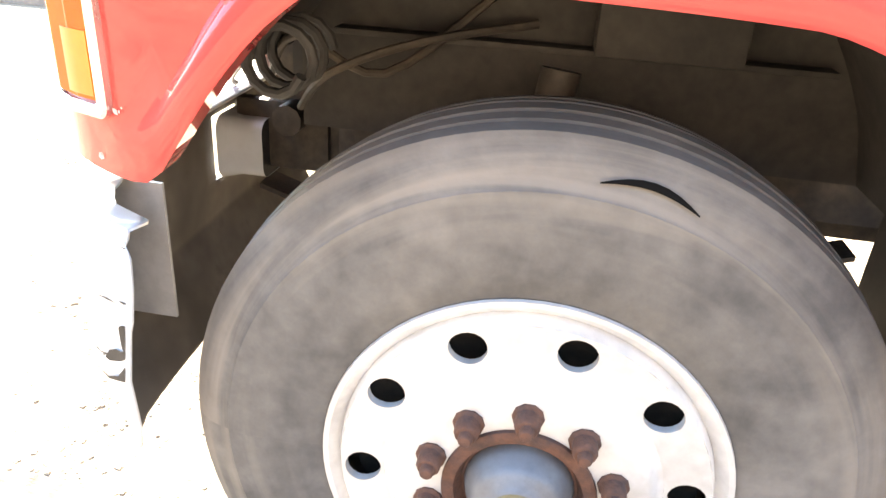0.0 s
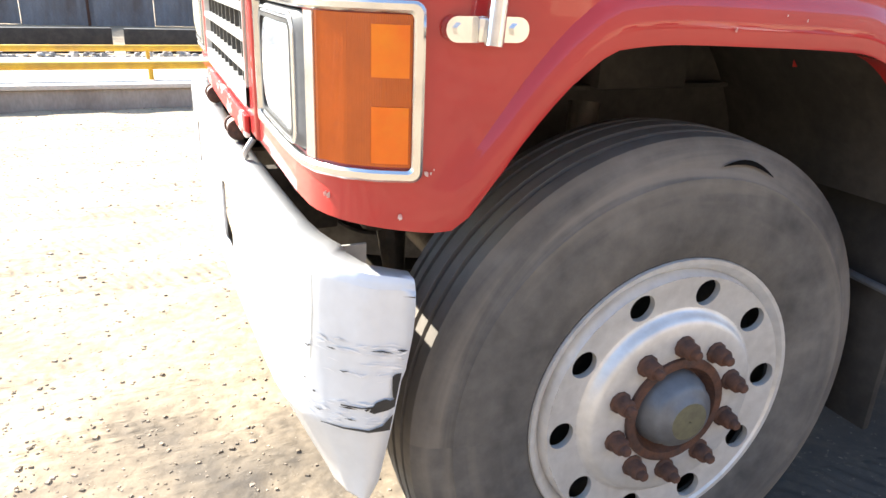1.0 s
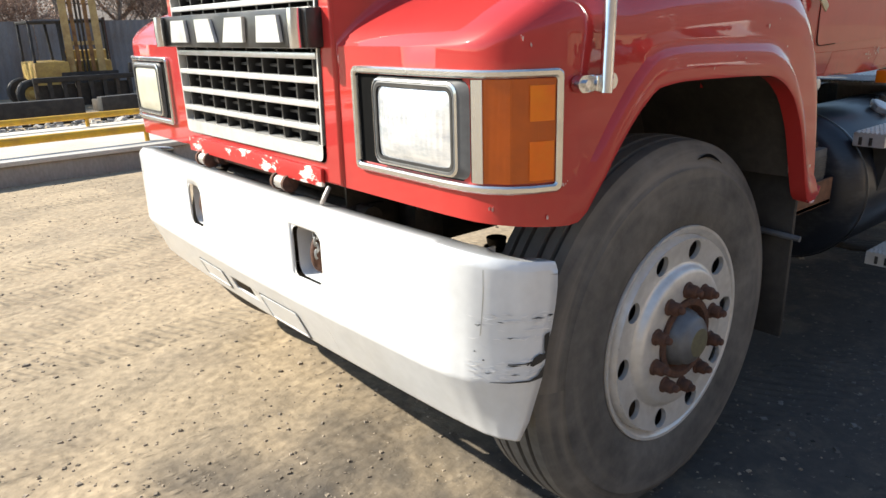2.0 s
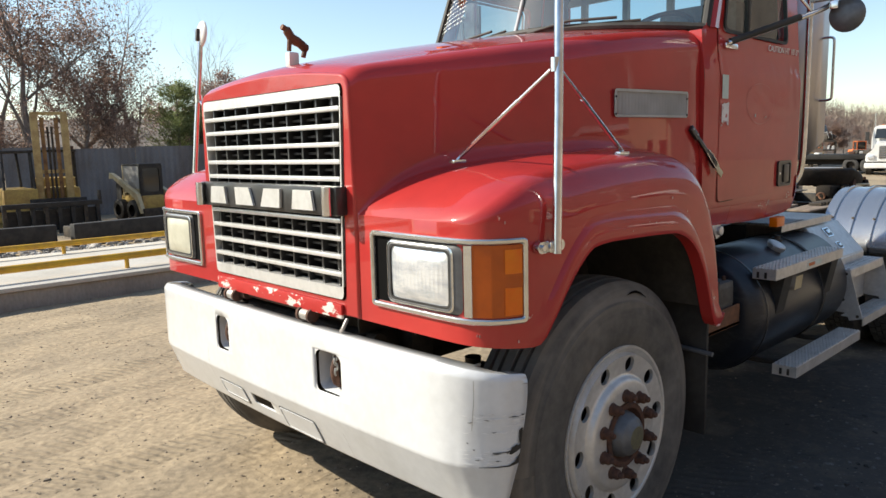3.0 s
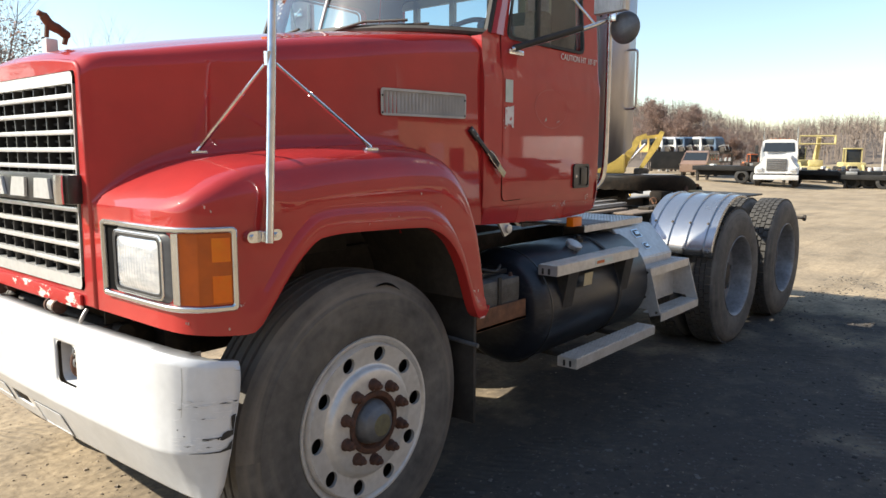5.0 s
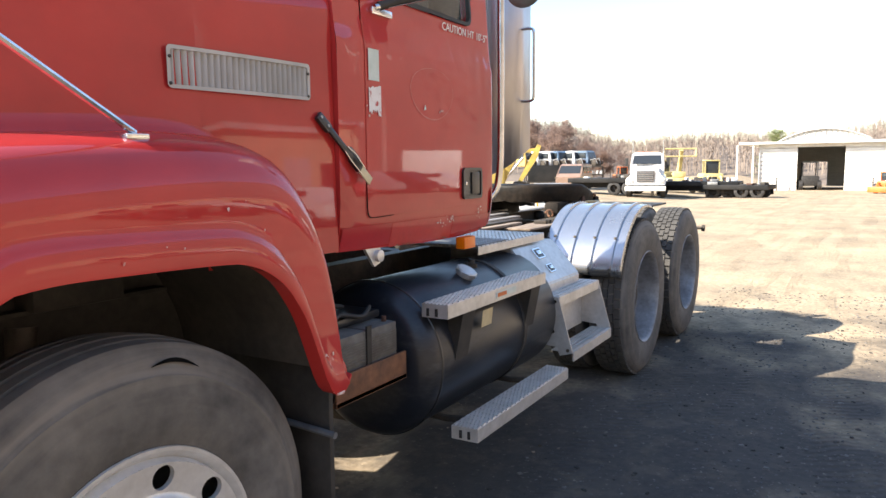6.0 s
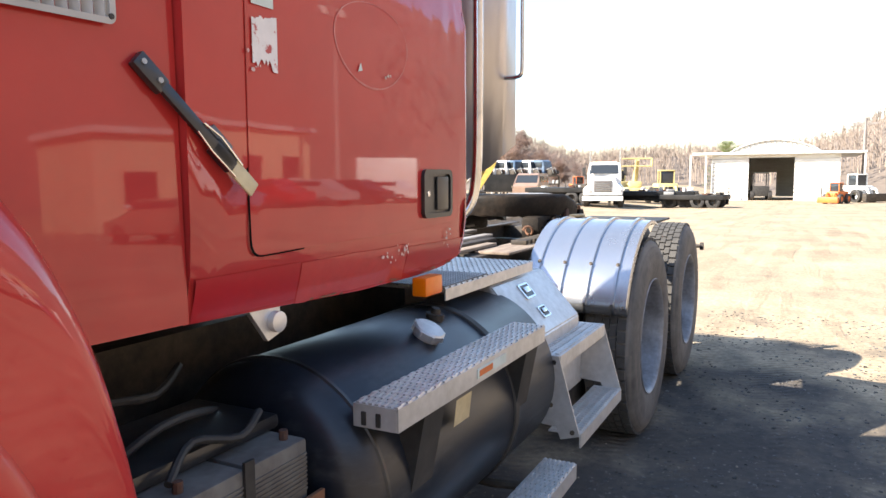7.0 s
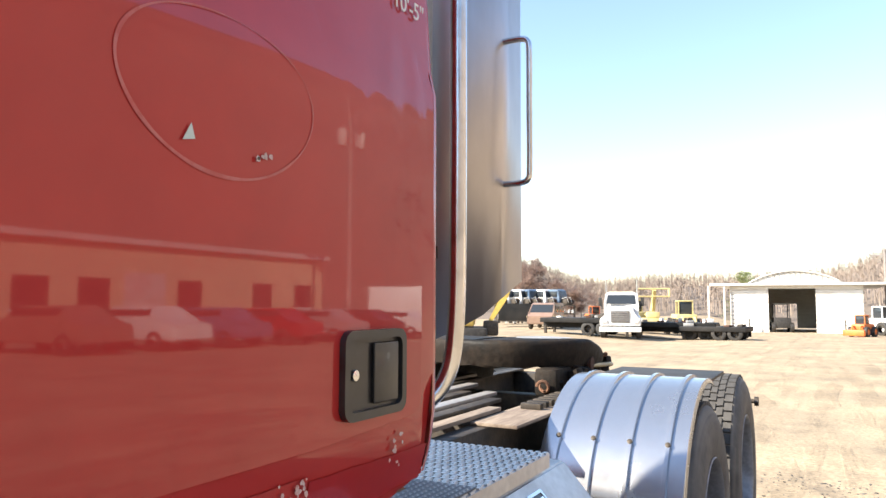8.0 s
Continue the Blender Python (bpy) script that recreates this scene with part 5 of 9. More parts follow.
# plain ornament: a small standing figure without detail, as a blocky wedge on a white foot
bm = bmesh.new()
box(bm, -0.588, -0.542, -0.016, 0.016, 1.83, 1.893, 0.009)
orn = part("hood_ornament", bm, WHITE_TRUCK, truck, "small rusty hood ornament on a white foot")
bm = bmesh.new()
tube(bm, smooth_path([(-0.605, 0, 1.985), (-0.585, 0, 1.975), (-0.562, 0, 1.945), (-0.53, 0, 1.93), (-0.495, 0, 1.905)], 4), [0.011] * 4 + [0.017] * 4 + [0.019] * 4 + [0.017] * 4 + [0.008], 10)
tube(bm, [(-0.572, 0, 1.95), (-0.578, 0, 1.897)], 0.009, 8)
tube(bm, [(-0.505, 0, 1.91), (-0.515, 0, 1.878)], 0.010, 8)
part("figure", bm, RUST_TRAY, orn)

# ---- cab ----
SEAL = material("black_gap_rubber", (0.006, 0.006, 0.006), 0.9, 0, fine=0.1, spec=0.05)
CAB_Y = curve_of([(1.0, 0.87), (1.13, 0.902), (1.20, 0.920), (1.26, 0.927), (1.5, 0.928), (1.82, 0.928), (1.86, 0.918), (2.0, 0.908), (2.3, 0.885), (2.5, 0.862), (2.62, 0.83)])
SIDE = [(0.9425, 1.125), (1.24, 1.115), (1.5, 1.105), (1.8, 1.106), (1.95, 1.116), (2.04, 1.140), (2.04, 2.60), (1.235, 2.60), (1.03, 2.03), (0.9425, 2.0)]
WINDOW = [(1.135, 2.005), (1.875, 2.0), (1.885, 2.44), (1.325, 2.455), (1.25, 2.42)]


def cab_side(s):
    bm = bmesh.new()
    ring_between(bm, SIDE, round_poly(WINDOW, 0.05), lambda x, z: (x, s * CAB_Y(z), z), 14, 60, lambda x, z: (x, s * (CAB_Y(z) - 0.04), z))
    return bm


for s in (-1, 1):
    side = part("cab_side", cab_side(s), RED, truck, "red cab side panel")
    bm = bmesh.new()
    door = [(1.088, 1.232), (1.25, 1.236), (1.7, 1.24), (1.995, 1.255), (1.995, 2.50), (1.25, 2.50), (1.092, 2.06)]
    ring_between(bm, round_poly(door, 0.035), round_poly(WINDOW, 0.05), lambda x, z: (x, s * (CAB_Y(z) + 0.0022), z), 14, 60, lambda x, z: (x, s * (CAB_Y(z) - 0.03), z))
    d = part("door", bm, RED, truck, "red cab door, closed, with faded stickers")
    # dark gap round the door
    bm = bmesh.new()
    loop = round_poly(door, 0.035)
    edge = [q for q in loop if q[0] < 1.095 or q[1] < 1.30]
    edge = sorted([q for q in loop if q[0] < 1.13 and q[1] < 2.1], key=lambda q: -q[1]) + [(1.16, 1.2335), (1.25, 1.236)]
    big = [(1.54 + (x - 1.54) * 1.012, 1.87 + (z - 1.87) * 1.008) for x, z in loop]
    sheet(bm, [[(x, s * (CAB_Y(z) + 0.0045), z) for x, z in edge], [(x, s * (CAB_Y(z) + 0.0045), z) for x, z in [(x - 0.005, z - 0.003) for x, z in edge]]])
    part("door_seal", bm, SEAL, d)
    bm = bmesh.new()
    wl = round_poly(WINDOW, 0.05)
    wi = round_poly([(1.54 + (x - 1.54) * 0.955, 2.22 + (z - 2.22) * 0.93) for x, z in WINDOW], 0.04)
    sheet(bm, [[(x, s * (CAB_Y(z) + 0.012), z) for x, z in wl], [(x, s * (CAB_Y(z) + 0.013), z) for x, z in wi], [(x, s * (CAB_Y(z) - 0.005), z) for x, z in wi]], True)
    w = part("window_frame", bm, BLACK_MATT, d)
    bm = bmesh.new()
    fill(bm, [(x, s * (CAB_Y(2.22) - 0.002), z) for x, z in wi])
    g = part("pane", bm, SIDE_GLASS, d)
    g.visible_shadow = False
    bm = bmesh.new()
    box(bm, 1.425, 1.445, s * 0.893 - 0.01, s * 0.893 + 0.01, 2.03, 2.43, 0.003)
    part("vent_bar", bm, BLACK_MATT, d)
    # handle: recessed paddle in a rounded frame
    bm = bmesh.new()
    fr = rounded(1.757, 1.928, 1.268, 1.402, 0.02)
    ins = rounded(1.770, 1.915, 1.281, 1.389, 0.014)
    yd = CAB_Y(1.33) + 0.0045
    sheet(bm, [[(x, s * (yd - 0.002), z) for x, z in fr], [(x, s * (yd + 0.009), z) for x, z in fr], [(x, s * (yd + 0.009), z) for x, z in ins], [(x, s * (yd + 0.001), z) for x, z in ins]], True)
    fill(bm, [(x, s * (yd + 0.001), z) for x, z in ins])
    h = part("door_handle", bm, BLACK, d, "black recessed door handle")
    bm = bmesh.new()
    box(bm, 1.835, 1.905, *sorted((s * (yd + 0.002), s * (yd + 0.008))), 1.288, 1.382, 0.004)
    part("paddle", bm, BLACK, h)
    bm = bmesh.new()
    lathe(bm, [(0.009, -0.002), (0.008, -0.005), (0.0004, -0.0055)], 14, pose(1.79, -yd if s < 0 else yd, 1.335, 0, 0, 0 if s < 0 else 180))
    part("lock", bm, CHROME, h)
# crease line on the door, stickers, scuff ring and lettering on the driver's side
YD = lambda z: -(CAB_Y(z) + 0.0055)
DOOR = [o for o in truck.children if o.name.startswith("door")][0]


def patch(name, mat, x0, x1, z0, z1, parent=DOOR, out=0.0, label="", ragged=0.0, seed=1):
    rnd = random.Random(seed)
    bm = bmesh.new()
    n = 16
    xs = np.linspace(x0, x1, n)
    rows = []
    ua, ub = rnd.random(), rnd.random()
    for k, x in enumerate(xs):
        ua = min(1, max(0, ua + rnd.uniform(-0.38, 0.38)))
        ub = min(1, max(0, ub + rnd.uniform(-0.3, 0.3)))
        a = z0 + ua * ragged
        b = z1 - ub * ragged * 0.4
        rows.append([(x, YD(a + (b - a) * i / 6) - out, a + (b - a) * i / 6) for i in range(7)])
    sheet(bm, rows)
    return part(name, bm, mat, parent, label)


patch("sticker", STICKER, 1.104, 1.166, 1.705, 1.812, label="faded pale green sticker")
patch("sticker", STICKER_TORN, 1.104, 1.175, 1.585, 1.690, ragged=0.035, label="torn white sticker")
bm = bmesh.new()
rows = []
for k in range(97):
    a = 2 * math.pi * k / 96
    r = 1 + 0.03 * math.sin(3 * a)
    w = 0.0015 + 0.0010 * math.cos(a - 3.9) + 0.0004 * math.sin(7 * a + 1)
    rows.append([(1.527 + (0.158 + e * w) * r * math.cos(a), YD(1.695 + 0.1 * math.sin(a)) + 0.002, 1.693 + (0.098 + e * w) * r * math.sin(a)) for e in (-1, 1)])
sheet(bm, rows)
part("scuff_ring", bm, SCUFF, DOOR, "round scuff mark in the paint")
bm = bmesh.new()
fill(bm, [(1.456, YD(1.62), 1.624), (1.474, YD(1.62), 1.628), (1.468, YD(1.65), 1.646)])
part("sticker_scrap", bm, STICKER, DOOR)
# chips and scrapes down to the primer
rnd = random.Random(31)
for cx, cz, wx, wz, n in ((1.67, 1.19, 0.035, 0.012, 16), (1.62, 1.175, 0.04, 0.008, 8), (1.588, 1.626, 0.012, 0.005, 5), (1.93, 1.20, 0.02, 0.02, 9), (1.12, 1.60, 0.02, 0.03, 6)):
    for k in range(n):
        x, z = rnd.gauss(cx, wx * 0.6), rnd.gauss(cz, wz * 0.7)
        r = rnd.uniform(0.0015, 0.006)
        st = rnd.uniform(0.5, 1.8)
        a0 = rnd.uniform(0, 6)
        bm = bmesh.new()
        fill(bm, [(x + r * st * q * math.cos(a), YD(z) - 0.0006, z + r * q * math.sin(a)) for a, q in ((a0 + 1.05 * i, rnd.uniform(0.6, 1.2)) for i in range(6))])
        part("paint_chip", bm, CHIP, DOOR)


def words(text, size, m, mat, name, parent):
    cu = bpy.data.curves.new("words", "FONT")
    cu.body, cu.size, cu.extrude = text, size, 0.0006
    tmp = bpy.data.objects.new("words", cu)
    scene.collection.objects.link(tmp)
    me = bpy.data.meshes.new_from_object(tmp.evaluated_get(bpy.context.evaluated_depsgraph_get()))
    bpy.data.objects.remove(tmp)
    me.materials.clear()
    me.materials.append(mat)
    ob = new(name, me)
    ob.parent = parent
    ob.matrix_basis = m
    return ob


words("CAUTION HT", 0.044, pose(1.625, YD(1.97) - 0.003, 1.955, 90, 0, 0), WHITE_INK, "lettering", DOOR)
words("10'-5\"", 0.044, pose(1.912, YD(1.97) - 0.003, 1.955, 90, 0, 0), WHITE_INK, "lettering", DOOR)
# lower sill patches on the driver's side
SIDE_L = [o for o in truck.children if o.name.startswith("cab_side")][0]
patch("repair_panel", RED_PATCH, 0.955, 1.245, 1.126, 1.205, SIDE_L, -0.0035, "darker red repainted panel")
patch("repair_panel", RED_WORN, 1.25, 1.70, 1.112, 1.205, SIDE_L, -0.004, "dented worn red sill", 0.010, 9)
patch("repair_panel", RED_PATCH, 1.705, 2.03, 1.122, 1.196, SIDE_L, -0.0042, "darker red repainted sill end", 0.012, 4)

rnd = random.Random(77)
for k in range(15):
    x = rnd.uniform(1.28, 1.98)
    z = 1.113 + 0.012 * max(0, (x - 1.85) / 0.15) + rnd.uniform(-0.002, 0.004)
    l, h = rnd.uniform(0.006, 0.022), rnd.uniform(0.0015, 0.004)
    bm = bmesh.new()
    fill(bm, [(x - l, YD(z) - 0.001, z), (x - l * 0.3, YD(z) - 0.001, z - h * 0.5), (x + l, YD(z) - 0.001, z), (x + l * 0.4, YD(z) - 0.001, z + h), (x - l * 0.6, YD(z) - 0.001, z + h * 0.6)])
    part("paint_chip", bm, RUST_TRAY, SIDE_L)
# hood-to-cab latch strap
bm = bmesh.new()
a, b = Vector((0.872, -0.913, 1.560)), Vector((1.062, -0.952, 1.365))
dd = (b - a).normalized()
nrm = Vector((0.1, -1, 0)).normalized()
sd = dd.cross(nrm).normalized()
nrm = sd.cross(dd).normalized()
rot = Matrix((dd, sd, nrm)).transposed().to_4x4()
if nrm.y > 0:
    rot = Matrix((dd, -sd, -nrm)).transposed().to_4x4()
M = Matrix.Translation(a) @ rot
box(bm, 0.03, 0.225, -0.011, 0.011, 0.0, 0.010, 0.003, M)
latch = part("hood_latch", bm, BLACK, truck, "black rubber hood latch strap")
bm = bmesh.new()
box(bm, -0.02, 0.045, -0.016, 0.016, -0.006, 0.010, 0.005, M)
part("anchor", bm, BLACK, latch)
bm = bmesh.new()
box(bm, 0.168, 0.222, -0.017, 0.017, -0.004, 0.010, 0.004, M)
part("buckle", bm, BLACK, latch)
bm = bmesh.new()
box(bm, 0.15, 0.205, -0.034, -0.018, -0.005, 0.002, 0.002, M)
part("catch_plate", bm, PART_DARK, latch)
for e in (-0.018, 0.018):
    bm = bmesh.new()
    tube(bm, [M @ Vector((0.13, e * 0.6, 0.011)), M @ Vector((0.17, e, 0.013)), M @ Vector((0.235, e * 0.8, 0.010))], 0.0022, 6)
    part("wire_bail", bm, CHROME, latch)
for u in (-0.008, 0.03):
    bm = bmesh.new()
    tube(bm, [M @ Vector((u, 0, 0.008)), M @ Vector((u, 0, 0.013))], 0.005, 8)
    part("rivet", bm, GREY_PART, latch)
bm = bmesh.new()
box(bm, 0.222, 0.285, -0.016, 0.016, 0.003, 0.009, 0.003, M)
part("pull_tab", bm, CREAM, latch, "bare metal pull tab")

# roof, back wall, floor, cowl
bm = bmesh.new()
rows = []
for x in np.linspace(1.05, 2.065, 12):
    row = []
    front = max(0, (1.30 - x) / 0.25)
    for k in range(21):
        u = -1 + 2 * k / 20
        yy = 0.845 * u
        xx = x - 0.16 * front * (1 - u * u)
        row.append((xx, yy, 2.60 + 0.15 * (1 - abs(u) ** 4) - 0.05 * front ** 2 * (1 - abs(u) ** 4)))
    rows.append(row)
sheet(bm, rows)
part("roof", bm, RED, truck, "red cab roof")
bm = bmesh.new()
ring_between(bm, [(-0.885, 1.165), (0.885, 1.165), (0.888, 1.8), (0.82, 2.5), (0.79, 2.60), (0.5, 2.74), (-0.5, 2.74), (-0.79, 2.60), (-0.82, 2.5), (-0.888, 1.8)],
             rounded(-0.62, 0.62, 1.98, 2.50, 0.06), lambda y, z: (2.065, y, z), 2, 60, lambda y, z: (2.03, y, z))
part("back_wall", bm, RED, truck, "red cab back wall with a wide window")
for s in (-1, 1):
    bm = bmesh.new()
    rows = []
    for z in [1.142, 1.15, 1.165, 1.18] + list(np.linspace(1.2, 2.60, 30)):
        rows.append([(2.04 + 0.04 * math.sin(a), s * (CAB_Y(z) - 0.04 + 0.04 * math.cos(a)), z) for a in [radians(90 * k / 7) for k in range(8)]])
    sheet(bm, rows)
    part("rear_corner", bm, RED, truck, "rounded red cab corner")
bm = bmesh.new()
for y in (-0.61, -0.40, -0.15, 0.16, 0.48):
    box(bm, 2.02, 2.05, y - 0.02, y + 0.02, 1.98, 2.50)
box(bm, 2.02, 2.05, -0.62, 0.62, 2.44, 2.50)
part("rear_window_bars", bm, TRIM_CREAM, truck, "cream rear window frame")
bm = bmesh.new()
ring_between(bm, [(-0.86, 1.20), (0.86, 1.20), (0.86, 1.9), (0.80, 2.56), (-0.80, 2.56), (-0.86, 1.9)], rounded(-0.61, 0.61, 1.99, 2.49, 0.05), lambda y, z: (2.015, y, z), 2, 60, lambda y, z: (2.03, y, z))
part("rear_liner", bm, DARK_LINING, truck, "dark grey rear cab liner")
for s in (-1, 1):
    bm = bmesh.new()
    ring_between(bm, [(1.10, 1.20), (2.01, 1.20), (2.01, 2.54), (1.30, 2.54), (1.10, 2.03)], round_poly([(1.54 + (x - 1.54) * 1.02, 2.22 + (z - 2.22) * 1.02) for x, z in WINDOW], 0.05), lambda x, z: (x, s * (CAB_Y(z) - 0.045), z), 6, 60)
    part("door_liner", bm, DARK_LINING, truck, "dark grey inner door panel")
plain("cab_floor", GRIME, 0.95, 2.0, -0.86, 0.86, 1.12, 1.17)
bm = bmesh.new()
rows = []
for u in np.linspace(-1, 1, 25):
    y = u * 0.90
    xf = 0.76 + 0.27 * u * u
    rows.append([(0.90, y * 0.99, EDGE_Z(0.92) + CROWN(0.92) * (1 - u * u) - 0.035 - 0.05 * abs(u) ** 6), (xf + 0.01, y, 2.075 - 0.06 * u * u), (xf + 0.1, y, 2.05 - 0.06 * u * u)])
sheet(bm, rows)
part("cowl", bm, RED, truck)
bm = bmesh.new()
fill(bm, [(0.945, -0.90, 1.13), (0.945, 0.90, 1.13), (0.945, 0.90, 2.0), (0.945, -0.90, 2.0)])
part("firewall", bm, BLACK_MATT, truck)
for s in (-1, 1):
    bm = bmesh.new()
    sheet(bm, [[(0.9425, s * CAB_Y(z), z), (0.9435, s * 0.85, z)] for z in np.linspace(1.135, 2.0, 12)])
    part("cab_edge", bm, RED, truck)

# windshield
def ws(u, v):
    """u -1..1 across, v 0..1 up."""
    y = u * (0.895 - 0.03 * v)
    zl = 2.075 - 0.06 * u * u
    zt = 2.56 - 0.02 * u * u
    z = zl + (zt - zl) * v
    return Vector((0.76 + 0.27 * u * u + 0.36 * (z - 2.075), y, z))


bm = bmesh.new()
sheet(bm, [[ws(u, v) for v in np.linspace(0.02, 0.98, 10)] for u in np.linspace(-0.975, 0.975, 30)])
wsg = part("windshield", bm, WINDSHIELD, truck, "tinted windshield with white handwriting and glare")
wsg.visible_shadow = False
bm = bmesh.new()
loop = [(u, 0.0) for u in np.linspace(-1, 1, 24)] + [(1, v) for v in np.linspace(0.05, 0.95, 8)] + [(u, 1.0) for u in np.linspace(1, -1, 24)] + [(-1, v) for v in np.linspace(0.95, 0.05, 8)]
tube(bm, [ws(*p) + Vector((-0.004, 0, 0)) for p in loop + loop[:1]], 0.019, 8, False)
part("windshield_seal", bm, BLACK_MATT, wsg, "black rubber seal")
bm = bmesh.new()
tube(bm, [ws(0, v) + Vector((-0.006, 0, 0)) for v in (0.0, 0.5, 1.0)], 0.009, 8)
part("divider", bm, ALU, wsg, "bare metal centre strip")
for s in (-1, 1):
    bm = bmesh.new()
    rows = []
    for v in np.linspace(0, 1, 12):
        p = ws(s, v)
        rows.append([p + Vector((-0.008, 0, 0)), p + Vector((0.03, s * 0.028, 0)), Vector((p.x + 0.12, s * CAB_Y(p.z), p.z))])
    sheet(bm, rows)
    part("pillar", bm, RED, truck)
# handwriting: plain strokes in rows
rnd = random.Random(5)
for u0, u1, v0, v1, n, w in ((0.60, 0.94, 0.36, 0.92, 11, 0.009), (-0.84, -0.66, 0.76, 0.95, 5, 0.006), (-0.60, -0.44, 0.955, 0.97, 2, 0.008)):
    for k in range(n):
        v = v1 - (v1 - v0) * k / (n - 1)
        u = u0
        while u < u1:
            du = rnd.uniform(0.004, 0.014)
            if u + du < u1 + 0.03:
                bm = bmesh.new()
                e = Vector((-0.004, 0, 0))
                hh = w * rnd.uniform(0.5, 1.3)
                sheet(bm, [[ws(a, v - hh) + e, ws(a, v + hh) + e] for a in (u, u + du)])
                part("handwriting", bm, WHITE_INK, wsg)
            u += du + rnd.choice((0.005, 0.007, 0.010, 0.026))
# wipers
for y0, y1 in ((-0.10, -0.55), (0.62, 0.16)):
    bm = bmesh.new()
    p0, p1 = ws(y0 / 0.9, 0.0) + Vector((-0.03, 0, -0.01)), ws(y1 / 0.9, 0.075) + Vector((-0.03, 0, 0))
    tube(bm, [p0, p0.lerp(p1, 0.5) + Vector((-0.02, 0, 0.02)), p1], 0.007, 8)
    a, b = ws((y0 - 0.12) / 0.9, 0.015), ws(max(-0.9, y1 - 0.1) / 0.9, 0.05)
    tube(bm, [a + Vector((-0.02, 0, 0)), b + Vector((-0.02, 0, 0))], 0.006, 6)
    part("wiper", bm, BLACK_MATT, truck)

# visor over the windshield
def vis(u, k):
    y = u * 0.93
    x = 0.79 + 0.20 * u * u
    z = 2.64 - 0.035 * u * u
    sec = [(0.24, 0.08), (0.10, 0.055), (0.0, 0.015), (-0.05, -0.02), (-0.058, -0.04), (-0.045, -0.045), (0.02, -0.012), (0.14, 0.012), (0.24, 0.03)]
    dx, dz = sec[k]
    return (x + dx, y, z + dz)


bm = bmesh.new()
vs = sheet(bm, [[vis(u, k) for k in range(9)] for u in np.linspace(-1, 1, 31)], True)
bm.faces.new(vs[0])
bm.faces.new(vs[-1][::-1])
vz = part("visor", bm, RED_PATCH, truck, "dark red sun visor with marker lights")
for u in (-0.62, -0.26, 0.02, 0.30, 0.62):
    bm = bmesh.new()
    p = Vector(vis(u, 2))
    box(bm, p.x - 0.030, p.x + 0.050, p.y - 0.055, p.y + 0.055, p.z - 0.010, p.z + 0.016, 0.008)
    part("marker_light", bm, AMBER if u < 0.2 else CHROME, vz, "amber roof marker light" if u < 0.2 else "faded silver roof marker light")
bm = bmesh.new()
box(bm, 1.02, 1.09, 0.84, 0.90, 2.44, 2.53, 0.012)
sm = part("side_marker", bm, AMBER, truck)
bm = bmesh.new()
box(bm, 1.07, 1.22, 0.835, 0.862, 2.465, 2.495, 0.004)
part("bracket", bm, BLACK_MATT, sm)

# cab interior
bm = bmesh.new()
rows = []
for u in np.linspace(-1, 1, 15):
    rows.append([(0.84 + 0.2 * u * u, u * 0.86, 2.03 - 0.05 * u * u), (1.0 + 0.1 * u * u, u * 0.86, 2.075 - 0.04 * u * u + (0.03 if -0.8 < u < -0.1 else 0)), (1.22, u * 0.86, 2.03 - 0.03 * u * u), (1.25, u * 0.86, 1.75)])
sheet(bm, rows)
part("dashboard", bm, UPHOLSTERY, truck, "grey-green dashboard")
bm = bmesh.new()
c, ax = Vector((1.36, -0.42, 2.03)), Vector((-0.75, 0, 0.66)).normalized()
e1, e2 = Vector((0, 1, 0)), ax.cross(Vector((0, 1, 0)))
ring = [c + (e1 * math.cos(2 * math.pi * k / 28) + e2 * math.sin(2 * math.pi * k / 28)) * 0.22 for k in range(29)]
tube(bm, ring, 0.014, 8, False)
tube(bm, [c + e1 * 0.21, c - ax * 0.03, c - e1 * 0.21], 0.014, 8)
tube(bm, [c - ax * 0.02, c + Vector((-0.35, 0, -0.32))], 0.03, 10)
part("steering_wheel", bm, BLACK_MATT, truck, "black steering wheel")
for y in (-0.42, 0.45):
    bm = bmesh.new()
    box(bm, 1.50, 1.95, y - 0.25, y + 0.25, 1.45, 1.62, 0.05)
    box(bm, 1.83, 1.97, y - 0.24, y + 0.24, 1.58, 2.28, 0.05)
    part("seat", bm, UPHOLSTERY, truck, "dark vinyl cab seat")
bm = bmesh.new()
box(bm, 1.05, 2.05, -0.82, 0.82, 2.56, 2.585)
part("headliner", bm, PART_DARK, truck, "dark cab headliner")

